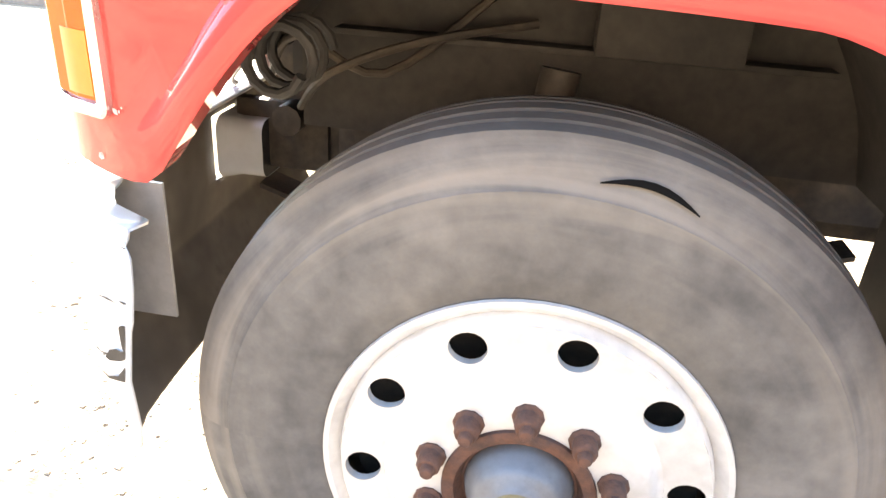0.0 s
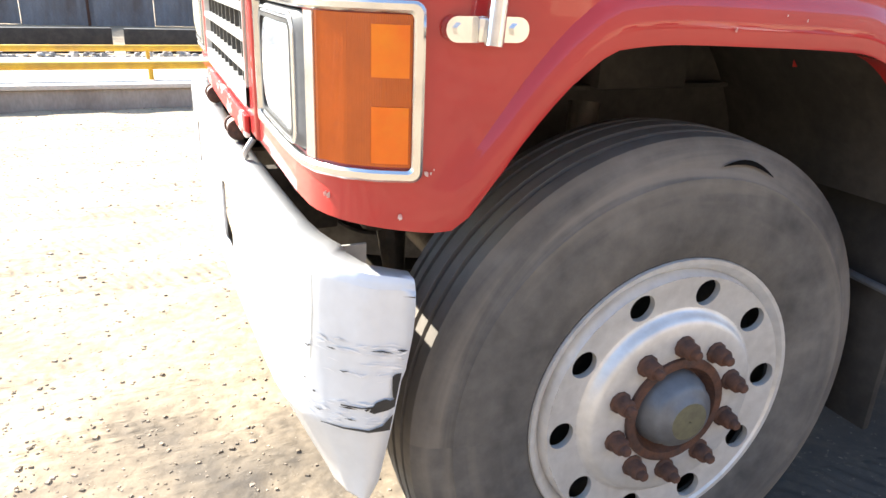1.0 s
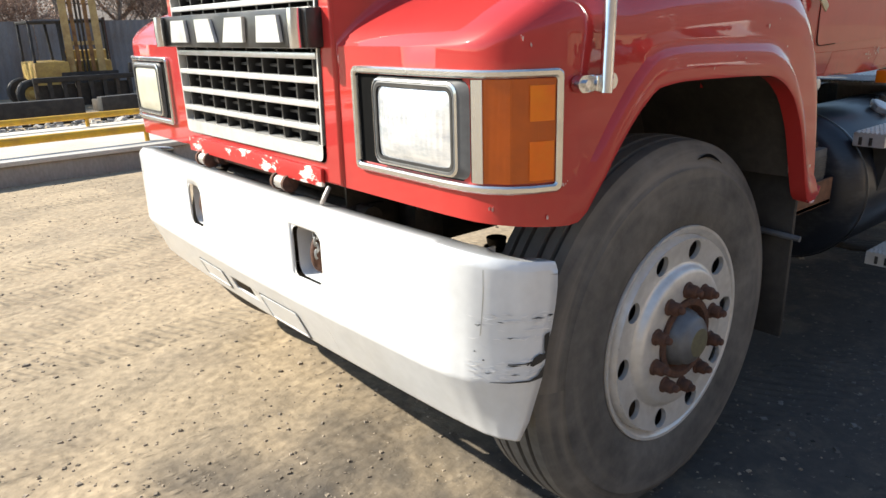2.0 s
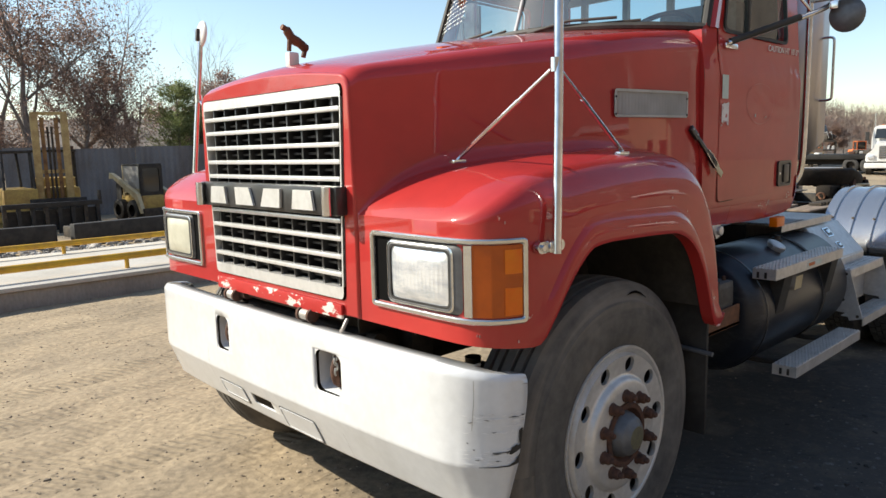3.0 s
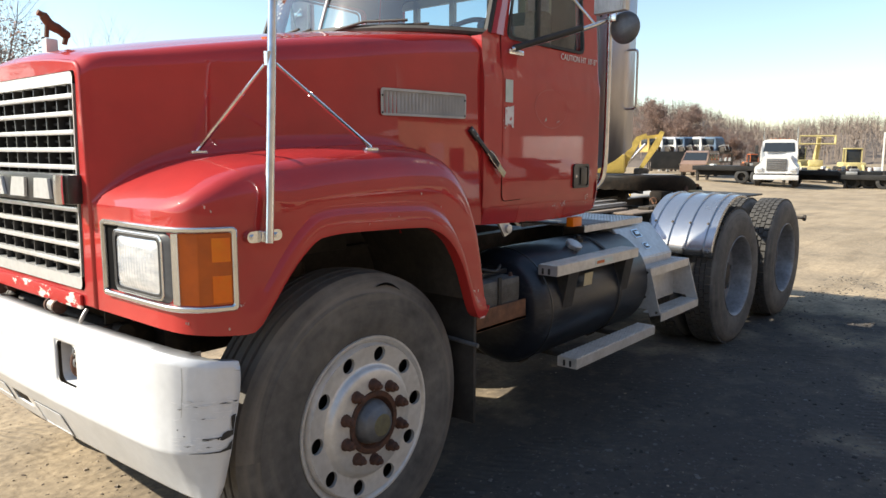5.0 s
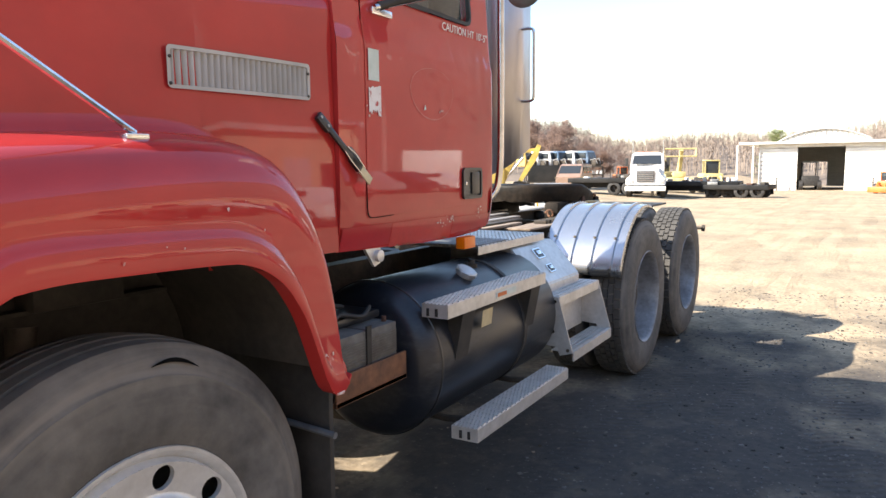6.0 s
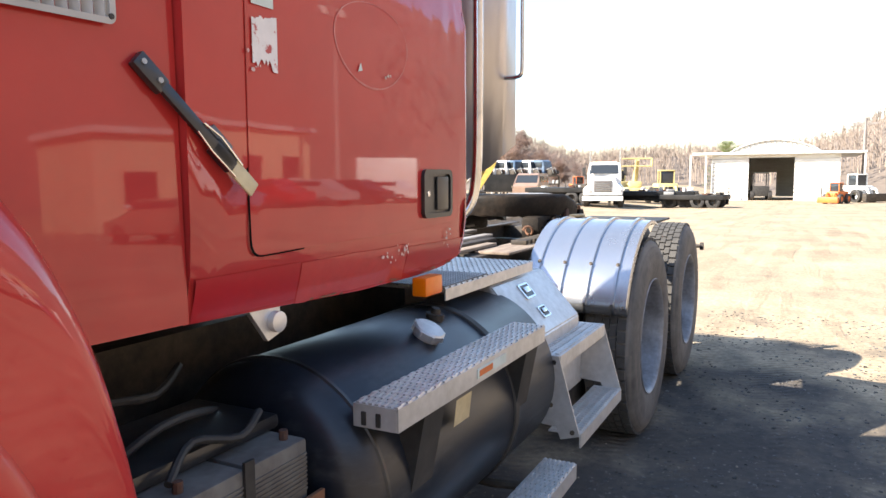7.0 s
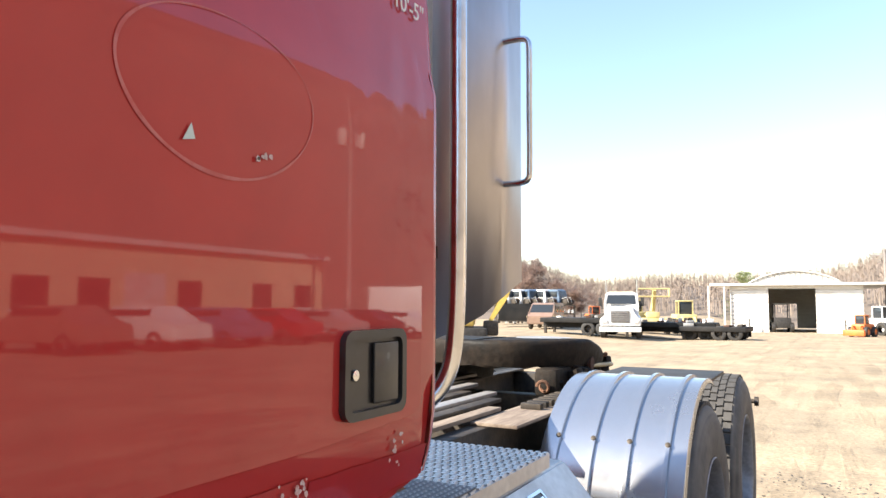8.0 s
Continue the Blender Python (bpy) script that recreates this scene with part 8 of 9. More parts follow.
# ---- trees ----
def grow(rnd, height, spread, leaves, leaf_size, levels=4):
    """A bare tree: tapered limbs and a crown of small separate leaves. Returns two bmeshes."""
    wood = bmesh.new()
    lv, lf = [], []

    def limb(p, d, length, r, level):
        pts, rs = [p], [r]
        n = 4
        for k in range(n):
            d = (d + Vector((rnd.uniform(-1, 1), rnd.uniform(-1, 1), rnd.uniform(-0.35, 0.7))) * (0.14 + 0.05 * level)).normalized()
            p = p + d * (length / n)
            pts.append(p)
            rs.append(r * (1 - 0.62 * (k + 1) / n))
        tube(wood, pts, rs, 6 if level < 2 else 4 if level == 2 else 3, level == 0)
        if level >= levels - 2:
            for k in range(leaves):
                if rnd.random() < 0.62:
                    q = pts[rnd.randrange(1, len(pts))] + Vector((rnd.uniform(-1, 1), rnd.uniform(-1, 1), rnd.uniform(-1, 1))) * leaf_size * 2.6
                    u = Vector((rnd.uniform(-1, 1), rnd.uniform(-1, 1), rnd.uniform(-1, 1))).normalized()
                    w = u.orthogonal().normalized() * leaf_size * rnd.uniform(0.3, 0.6)
                    u = u * leaf_size * rnd.uniform(0.6, 1.2)
                    n0 = len(lv)
                    lv.extend([q - u * 0.5, q + w, q + u, q - w])
                    lf.append((n0, n0 + 1, n0 + 2, n0 + 3))
        if level < levels:
            count = (8, 5, 5, 4)[min(level, 3)]
            for k in range(count):
                i = rnd.randrange(1 if level else 2, len(pts))
                a = rnd.uniform(0, 2 * math.pi)
                tilt = rnd.uniform(0.5, 1.1)
                o = d.orthogonal().normalized()
                o2 = d.cross(o)
                nd = (d * math.cos(tilt) + (o * math.cos(a) + o2 * math.sin(a)) * math.sin(tilt) * spread + Vector((0, 0, 0.18))).normalized()
                limb(pts[i], nd, length * rnd.uniform(0.48, 0.68), rs[i] * 0.62, level + 1)
    limb(Vector((0, 0, -0.1)), Vector((0, 0, 1)), height * 0.52, height * 0.016, 0)
    return wood, lv, lf


def tree(name, label, seed, height, spread, leaves, leaf_size, mat, at, group, levels=4):
    t = thing(name, label, "tree", group, (at[0], at[1], ground_z(at[0], at[1]) - 0.05))
    wood, lv, lf = grow(random.Random(seed), height, spread, leaves, leaf_size, levels)
    part("trunk", wood, BARK, t)
    me = bpy.data.meshes.new("crown")
    me.from_pydata([tuple(v) for v in lv], [], lf)
    me.materials.append(mat)
    o = new("crown", me)
    o.parent = t
    return t


ta = tree("oak_tree", "bare oak tree holding clumps of dry brown leaves", 3, 11.0, 1.0, 14, 0.085, LEAF_BROWN, (3.0, 27, 0), "trees behind the fence")
tb_ = tree("oak_tree", "bare oak tree holding clumps of dry brown leaves", 8, 9.5, 1.1, 15, 0.085, LEAF_BROWN, (7.5, 28, 0), "trees behind the fence")
tc_ = tree("bare_tree", "leafless grey tree with fine twigs", 15, 12.5, 0.9, 0, 0.1, LEAF_BROWN, (-1.0, 29, 0), "trees behind the fence")
td_ = tree("oak_tree", "small oak tree still full of dry brown leaves", 27, 6.6, 1.15, 34, 0.085, LEAF_BROWN, (14.6, 33, 0), "trees behind the fence")
for src, x, y, turn, sc in ((ta, -2.0, 25.5, 100, 1.0), (tb_, 1.0, 31, 200, 1.05), (ta, 5.3, 33, 250, 0.95), (tc_, 4.6, 26, 60, 0.85), (tb_, -5.5, 28, 30, 1.1), (tc_, 10.5, 31, 150, 0.8),
                             (td_, 16.0, 33.4, 75, 0.9), (td_, 17.9, 33, 200, 0.98), (td_, 20.4, 33.2, 130, 1.05), (tc_, -8, 30, 300, 1.0), (ta, -11, 27, 330, 1.0), (tb_, 24, 36, 80, 0.75), (tc_, 17.0, 36, 80, 0.75), (tb_, -15, 29, 210, 1.0),
                             (ta, 1.5, 27.5, 45, 0.55), (tb_, 4.0, 27.0, 290, 0.5), (ta, 6.6, 26.6, 170, 0.55), (tb_, 8.2, 27.5, 15, 0.6), (ta, -1.5, 28, 320, 0.55), (tb_, 12.5, 28.5, 75, 0.5)):
    c = copy_thing(src, pose(x, y, ground_z(x, y) - 0.05, 0, 0, turn) @ Matrix.Scale(sc, 4))
    c.matrix_basis = pose(x, y, ground_z(x, y) - 0.05, 0, 0, turn) @ Matrix.Scale(sc, 4)


def conifer(at, h, seed):
    rnd = random.Random(seed)
    t = thing("conifer", "dense green pine tree", "tree", "trees behind the fence", (at[0], at[1], ground_z(at[0], at[1]) - 0.05))
    bm = bmesh.new()
    tube(bm, [(0, 0, 0), (0, 0, h)], [h * 0.02, 0.01], 7)
    part("trunk", bm, BARK, t)
    lv, lf = [], []
    for k in range(150):
        f = 0.05 + 0.93 * rnd.random() ** 0.9
        a = rnd.uniform(0, 6.283)
        reach = h * 0.42 * (1 - f) ** 0.55 * rnd.uniform(0.55, 1.15) + 0.15
        lift = rnd.uniform(0.1, 0.55)
        for j in range(70):
            u = rnd.random() ** 0.7
            c = Vector((reach * u * math.cos(a), reach * u * math.sin(a), h * f + reach * lift * u * u + rnd.gauss(0, 0.05)))
            c += Vector((rnd.gauss(0, 0.11), rnd.gauss(0, 0.11), rnd.gauss(0, 0.06)))
            b = a + rnd.gauss(0, 0.7)
            d = Vector((math.cos(b), math.sin(b), rnd.uniform(0.0, 0.9))) * rnd.uniform(0.08, 0.2)
            w = Vector((-math.sin(b), math.cos(b), rnd.uniform(-0.8, 0.8))) * rnd.uniform(0.012, 0.03)
            n0 = len(lv)
            lv.extend([tuple(c - d * 0.4), tuple(c + w), tuple(c + d), tuple(c - w)])
            lf.append((n0, n0 + 1, n0 + 2, n0 + 3))
    me = bpy.data.meshes.new("crown")
    me.from_pydata(lv, [], lf)
    me.materials.append(NEEDLES)
    o = new("crown", me)
    o.parent = t


conifer((11.0, 27.6, 0), 5.1, 2)
conifer((12.4, 28.6, 0), 3.9, 6)

# ---- far hills and woods ----
def hill_top(az):
    """Skyline height in degrees over the yard, by bearing."""
    # tall ridge between -155 and -28 is unseen, added to darken reflections in the paint
    return lerp([(-180, 5.0), (-155, 20.0), (-110, 30.0), (-50, 30.0), (-28, 24.0), (-14, 9.0), (-9, 7.8), (-5, 5.6), (-2.4, 3.4), (0, 2.6), (4, 2.2), (9, 2.35), (12, 2.3), (15.4, 1.7), (18, 2.6), (20.6, 3.9), (24.5, 4.3), (30, 4.6), (45, 4.4), (60, 4.0), (80, 3.6), (110, 2.8), (180, 2.2)], az)


def make_hills():
    bm = bmesh.new()
    rows = []
    for az in np.arange(-180, 181, 3.0):
        a = radians(az)
        row = []
        for r, k in ((100, 0.0), (135, 0.28), (170, 0.62), (210, 0.88), (260, 1.0), (420, 0.9)):
            z = (260 * math.tan(radians(hill_top(az) * 0.72))) * k + 3 * noise.noise(Vector((az * 0.11, r * 0.02, 0))) * k - (3.5 if k == 0 else 0)
            row.append((r * math.cos(a), r * math.sin(a), z))
        rows.append(row)
    sheet(bm, rows)
    tagged(part("hills", bm, HILL), "brown hills of leaf litter behind the yard, with an added unseen ridge", "hill", kind="structure")
    # bare woods on the slopes: trunks with fans of twigs
    rnd = random.Random(21)
    verts, faces = [], []
    for k in range(15000):
        az = rnd.uniform(-32, 62) if k < 13500 else rnd.uniform(62, 180)
        kk = rnd.random() ** 0.8
        r = 112 + 145 * kk
        prof = float(np.interp(r, [100, 135, 170, 210, 260], [0, 0.28, 0.62, 0.88, 1.0]))
        z = 260 * math.tan(radians(hill_top(az) * 0.72)) * prof - 1
        a = radians(az)
        x, y = r * math.cos(a), r * math.sin(a)
        h = rnd.uniform(2.8, 6.0)
        tx, ty = -math.sin(a), math.cos(a)
        n0 = len(verts)
        verts += [(x - tx * 0.07, y - ty * 0.07, z), (x + tx * 0.07, y + ty * 0.07, z), (x + tx * 0.02, y + ty * 0.02, z + h)]
        faces.append((n0, n0 + 1, n0 + 2))
        for j in range(16):
            u = rnd.uniform(0.25, 0.95)
            l = h * rnd.uniform(0.10, 0.24) * (1.15 - u * 0.6)
            s = rnd.choice((-1, 1)) * rnd.uniform(0.1, 0.6)
            bx, bz = 0.0, z + h * u
            ex, ez = s * l, bz + l * rnd.uniform(0.5, 1.1)
            dd = rnd.uniform(-0.6, 0.6)
            n0 = len(verts)
            w = rnd.uniform(0.025, 0.07)
            verts += [(x + tx * bx, y + ty * bx, bz), (x + tx * ex + dd * math.cos(a), y + ty * ex + dd * math.sin(a), ez), (x + tx * (ex * 0.7), y + ty * (ex * 0.7), ez - w * 2)]
            faces.append((n0, n0 + 1, n0 + 2))
    me = bpy.data.meshes.new("far_woods")
    me.from_pydata(verts, [], faces)
    me.materials.append(WOODS)
    tagged(new("far_woods", me), "bare brown winter woods on the hillside", "woods", kind="stuff")


make_hills()

# ---- yard to the rear: white truck, barn, machines ----
EYE8 = (0.91, -1.54)


def out(az, d):
    a = radians(az + 1.15)
    x, y = EYE8[0] + d * math.cos(a), EYE8[1] + d * math.sin(a)
    return (x, y, ground_z(x, y) - 0.01)


def white_truck():
    f = thing("white_truck", "white conventional semi truck parked facing the yard", "truck", at=out(13.2, 43), turn=12)
    bm = bmesh.new()
    sec = [(-1.15, 0.75), (-1.15, 1.15), (-0.8, 1.4), (-0.72, 1.75), (0.72, 1.75), (0.8, 1.4), (1.15, 1.15), (1.15, 0.75)]
    vs = sheet(bm, [[(x, y, z + (0.12 if x > 0.5 else 0)) for y, z in sec] for x in (-0.55, 0.3, 1.1)], True)
    bm.faces.new(vs[0])
    bmesh.ops.bevel(bm, geom=bm.edges[:], offset=0.05, segments=2, affect="EDGES")
    part("hood", bm, WHITE_TRUCK, f)
    bm = bmesh.new()
    vs = sheet(bm, [[(x, -1.0, 1.0), (x, -1.0, 2.0), (x + (0.25 if x < 2 else 0), -0.93, 2.62), (x + (0.35 if x < 2 else 0), -0.7, 2.75), (x + (0.35 if x < 2 else 0), 0.7, 2.75), (x + (0.25 if x < 2 else 0), 0.93, 2.62), (x, 1.0, 2.0), (x, 1.0, 1.0)] for x in (1.05, 2.4)], True)
    bm.faces.new(vs[0])
    bm.faces.new(vs[1][::-1])
    part("cab", bm, WHITE_TRUCK, f)
    bm = bmesh.new()
    vs = [(1.085, -0.86, 2.02), (1.085, 0.86, 2.02), (1.29, 0.80, 2.56), (1.29, -0.80, 2.56)]
    fill(bm, [(x - 0.02, y, z) for x, y, z in vs])
    part("windshield", bm, FAR_GLASS, f)
    bm = bmesh.new()
    box(bm, -0.60, -0.54, -0.52, 0.52, 0.95, 1.62, 0.02)
    gr = part("grille", bm, PART_DARK, f, "dark grille")
    for k in range(5):
        bm = bmesh.new()
        box(bm, -0.62, -0.60, -0.5, 0.5, 1.02 + 0.12 * k, 1.05 + 0.12 * k)
        part("slat", bm, CHROME, gr)
    bm = bmesh.new()
    box(bm, -0.72, -0.56, -1.18, 1.18, 0.42, 0.70, 0.04)
    part("bumper", bm, WHITE_TRUCK, f)
    for y in (-0.88, 0.88):
        bm = bmesh.new()
        box(bm, -0.62, -0.54, y - 0.16, y + 0.16, 0.92, 1.12, 0.02)
        part("headlight", bm, LENS, f)
        bm = bmesh.new()
        tube(bm, [(1.3, y * 1.25, 1.7), (1.3, y * 1.4, 2.3)], 0.04, 8)
        box(bm, 1.25, 1.32, y * 1.4 - 0.1, y * 1.4 + 0.1, 1.9, 2.4, 0.02)
        part("mirror", bm, BLACK_MATT, f)
        bm = bmesh.new()
        tube(bm, [(2.5, y * 1.05, 1.0), (2.5, y * 1.05, 3.5)], 0.07, 10)
        part("exhaust_stack", bm, CHROME, f)
        wheel_mesh("wheel", 0.5, 0.28, f, pose(0.25, y - 0.14 + (0.12 if y > 0 else -0.12), 0.5), rim=ALU)
        for x in (4.6, 5.9):
            wheel_mesh("wheel", 0.5, 0.5, f, pose(x, y - 0.25, 0.5), rim=ALU)
    for y in (-0.5, -0.25, 0, 0.25, 0.5):
        bm = bmesh.new()
        box(bm, 1.42, 1.5, y - 0.05, y + 0.05, 2.74, 2.79, 0.01)
        part("marker_light", bm, AMBER, f)
    bm = bmesh.new()
    box(bm, 2.4, 6.6, -0.4, 0.4, 0.7, 0.95)
    part("frame", bm, GRIME, f)


white_truck()


def low_trailer(at, L, turn, h=0.55, label="low black flatbed trailer parked in the yard"):
    f = thing("flatbed_trailer", label, "trailer", "parked trailers", at, turn)
    bm = bmesh.new()
    box(bm, -L / 2, L / 2, -1.2, 1.2, h + 0.22, h + 0.5, 0.03)
    part("bed", bm, TRAILER_BLACK, f)
    for y in (-0.55, 0.45):
        bm = bmesh.new()
        box(bm, -L / 2, L / 2, y, y + 0.12, h - 0.1, h + 0.22)
        part("rail", bm, TRAILER_BLACK, f)
    rnd = random.Random(int(L * 10))
    for k in range(int(L * 2.2)):
        x, y, w = rnd.uniform(-L / 2 + 0.2, L / 2 - 0.2), rnd.uniform(-1, 1), rnd.uniform(0.08, 0.3)
        bm = bmesh.new()
        box(bm, -w, w, -w * 0.7, w * 0.7, 0, rnd.uniform(0.08, 0.28), 0.03, pose(x, y, h + 0.5, 0, 0, rnd.uniform(0, 90)))
        part("stored_part", bm, rnd.choice((GREY_PART, WHITE_TRUCK, RUST, ALU_DARK, GRIME)), f)
    for x in (-L / 2 + 0.6, -L / 2 + 1.5):
        for y in (-1.15, 0.9):
            wheel_mesh("wheel", 0.42, 0.25, f, pose(x, y, 0.42), rim=GRIME)
    bm = bmesh.new()
    box(bm, L / 2 - 0.3, L / 2 - 0.15, -0.9, -0.75, 0, h)
    part("landing_leg", bm, GRIME, f)
    bm = bmesh.new()
    box(bm, L / 2 - 0.3, L / 2 - 0.15, 0.75, 0.9, 0, h)
    part("landing_leg", bm, GRIME, f)


low_trailer(out(16.2, 45), 4.5, 90)
low_trailer(out(9.5, 47), 5.5, 92)
low_trailer(out(6.3, 46), 3.8, 85, 0.3, "low black steel trailer standing by the barn")


def dark_bin(at, turn):
    f = thing("scrap_bin", "low black steel scrap bin in the yard", "bin", at=at, turn=turn)
    for x0, x1, y0, y1 in ((-2.2, 2.2, -1.1, -1.02), (-2.2, 2.2, 1.02, 1.1), (-2.2, -2.12, -1.0, 1.0), (2.12, 2.2, -1.0, 1.0)):
        bm = bmesh.new()
        box(bm, x0, x1, y0, y1, 0.1, 1.45, 0.01)
        part("wall", bm, TRAILER_BLACK, f)
    bm = bmesh.new()
    box(bm, -2.2, 2.2, -1.1, 1.1, 0.0, 0.1)
    part("floor", bm, GRIME, f)
    for k in range(7):
        bm = bmesh.new()
        box(bm, -2.0 + 0.6 * k, -1.9 + 0.6 * k, -1.16, -1.1, 0.1, 1.4, 0.01)
        part("rib", bm, TRAILER_BLACK, f)


dark_bin((55.4, 20.1, 0.0), 112)


def barn():
    d = 70
    x = EYE8[0] + d
    f = thing("barn", "white metal-sided barn with a wide open doorway", "barn", at=(x, EYE8[1] + 1.05, ground_z(x, -1) - 0.05))
    zb = ground_z(x, -1) - 0.05
    Y = lambda az: d * math.tan(radians(az))
    yl, yr, dl, dr = Y(5.5), Y(-3.0), Y(2.95), Y(-0.12)
    eave, dtop = 3.12 - zb, 2.84 - zb
    # front wall pieces with board lines
    for y0, y1 in ((dl, yl), (yr, dr)):
        n = 11
        for k in range(n):
            bm = bmesh.new()
            z0, z1 = eave * k / n, eave * (k + 1) / n
            box(bm, -0.03 - 0.012 * (k % 2), 0.08, y0, y1, z0 + 0.02, z1 - 0.02)
            part("siding_board", bm, BARN_WHITE, f)
    bm = bmesh.new()
    box(bm, 0, 0.1, dr, dl, dtop, eave)
    part("lintel", bm, BARN_WHITE, f)
    for y in (yl, yr):
        bm = bmesh.new()
        box(bm, 0, 16, y - 0.06, y + 0.06, 0, eave)
        part("side_wall", bm, BARN_WHITE, f)
    bm = bmesh.new()
    ring_between(bm, [(yr, 0), (yl, 0), (yl, eave), (yr, eave)], [(1.9, 0.02), (4.3, 0.02), (4.3, 2.6), (1.9, 2.6)], lambda y, z: (16, y, z), 1, 20)
    part("back_wall", bm, BARN_WHITE, f)
    # flat lean-to eaves and arched middle roof
    bm = bmesh.new()
    box(bm, -0.7, 16.4, Y(-4.6), Y(6.9), eave, eave + 0.22, 0.03)
    part("eave", bm, ROOF_METAL, f)
    bm = bmesh.new()
    a0, a1 = Y(4.3), Y(-1.9)
    pts = []
    for k in range(17):
        t = k / 16
        pts.append((a0 + (a1 - a0) * t, eave + 0.22 + 1.1 * math.sin(math.pi * t) ** 0.8))
    sheet(bm, [[(xx, y, z) for y, z in pts] for xx in (-0.5, 16.4)])
    ar = part("arched_roof", bm, ROOF_METAL, f)
    thicken(ar, 0.1)
    bm = bmesh.new()
    fill(bm, [(-0.3, y, z) for y, z in pts])
    part("gable", bm, BARN_WHITE, f)
    for k in range(1, 18):
        t = k / 18
        y = a0 + (a1 - a0) * t
        bm = bmesh.new()
        box(bm, -0.36, -0.3, y - 0.07, y + 0.07, eave + 0.22, eave + 0.16 + 1.05 * math.sin(math.pi * t) ** 0.8)
        part("gable_batten", bm, VENT, f)
    for az in (7.0, 5.9, -4.5):
        bm = bmesh.new()
        box(bm, -0.6, -0.45, Y(az) - 0.07, Y(az) + 0.07, 0, eave)
        part("eave_post", bm, BARN_WHITE, f)
    for az in (4.2, -1.9):
        bm = bmesh.new()
        box(bm, -0.9, -0.8, Y(az) - 0.05, Y(az) + 0.05, 0, 1.2)
        part("bollard", bm, GRIME, f)


barn()


def far_forklift(at, turn):
    f = thing("yard_forklift", "dark forklift standing in the barn doorway", "forklift", at=at, turn=turn)
    bm = bmesh.new()
    box(bm, -1.0, 1.2, -0.7, 0.7, 0.4, 1.3, 0.1)
    part("body", bm, BLACK_MATT, f)
    bm = bmesh.new()
    for x in (-0.7, 0.6):
        for y in (-0.6, 0.6):
            tube(bm, [(x, y, 1.2), (x * 0.85, y, 2.5)], 0.05, 6)
    box(bm, -0.7, 0.6, -0.65, 0.65, 2.45, 2.55, 0.03)
    part("cage", bm, BLACK_MATT, f)
    for x in (-0.7, 0.8):
        for y in (-0.9, 0.6):
            wheel_mesh("wheel", 0.45, 0.3, f, pose(x, y, 0.45), rim=GRIME)


far_forklift(out(1.85, 71.2), 10)


def boom_lift(at, turn):
    f = thing("boom_lift", "yellow boom lift with a raised basket", "boom lift", at=at, turn=turn)
    bm = bmesh.new()
    box(bm, -1.1, 1.1, -0.9, 0.9, 0.5, 1.1, 0.1)
    part("base", bm, YELLOW_PALE, f)
    bm = bmesh.new()
    box(bm, -0.7, 0.6, -0.45, 0.45, 1.12, 1.55, 0.08)
    part("turret", bm, YELLOW_PALE, f)
    bm = bmesh.new()
    tube(bm, [(0.3, 0, 1.6), (0.1, -0.1, 2.5), (-0.3, -0.15, 3.1)], [0.2, 0.17, 0.12], 6)
    part("boom", bm, YELLOW_PALE, f)
    bm = bmesh.new()
    for z in (2.65, 3.2):
        tube(bm, [(-0.5, -1.1, z), (-0.5, 1.1, z), (-1.2, 1.1, z), (-1.2, -1.1, z), (-0.5, -1.1, z)], 0.05, 6)
    for x, y in ((-0.5, -1.1), (-0.5, 1.1), (-1.2, 1.1), (-1.2, -1.1), (-0.5, 0)):
        tube(bm, [(x, y, 2.6), (x, y, 3.2)], 0.05, 6)
    box(bm, -1.2, -0.5, -1.1, 1.1, 2.6, 2.66)
    part("basket", bm, YELLOW_PALE, f)
    for x in (-0.8, 0.8):
        for y in (-1.1, 0.8):
            wheel_mesh("wheel", 0.42, 0.3, f, pose(x, y, 0.42), rim=YELLOW_PALE)


boom_lift(out(10.8, 54), 15)


def wheel_loader(at, turn, mat=YELLOW_BRIGHT, k=1.0, label="yellow wheel loader parked on dirt"):
    f = thing("wheel_loader", label, "loader", at=at, turn=turn)
    S = lambda *v: [a * k for a in v]
    bm = bmesh.new()
    box(bm, *S(-1.2, 1.6, -0.75, 0.75, 0.7, 1.5), 0.12)
    part("body", bm, mat, f)
    bm = bmesh.new()
    box(bm, *S(-0.55, 0.45, -0.5, 0.5, 1.45, 2.45), 0.06)
    cab = part("cab", bm, FAR_GLASS, f)
    bm = bmesh.new()
    box(bm, *S(-0.65, 0.55, -0.58, 0.58, 2.45, 2.55), 0.04)
    part("cab_roof", bm, mat, cab)
    for x in (-0.6, 0.46):
        for y in (-0.56, 0.48):
            bm = bmesh.new()
            box(bm, *S(x, x + 0.08, y, y + 0.08, 1.45, 2.47))
            part("cab_post", bm, mat, cab)
    bm = bmesh.new()
    box(bm, *S(-2.4, -1.9, -1.2, 1.2, 0.15, 0.85), 0.08)
    part("bucket", bm, GRIME if mat is not ORANGE else mat, f)
    for y in (-0.5, 0.4):
        bm = bmesh.new()
        tube(bm, [tuple(S(-0.9, y, 1.3)), tuple(S(-1.6, y, 1.2)), tuple(S(-2.0, y, 0.5))], 0.1 * k, 6)
        part("lift_arm", bm, mat, f)
    for x in (-0.9, 1.0):
        for y in (-1.05, 0.65):
            wheel_mesh("wheel", 0.6 * k, 0.4 * k, f, pose(x * k, y * k, 0.6 * k), rim=mat)


wheel_loader(out(8.5, 58), 20, YELLOW_PALE)
wheel_loader(out(-3.2, 60), -25, ORANGE, 0.62, "small orange loader tractor")


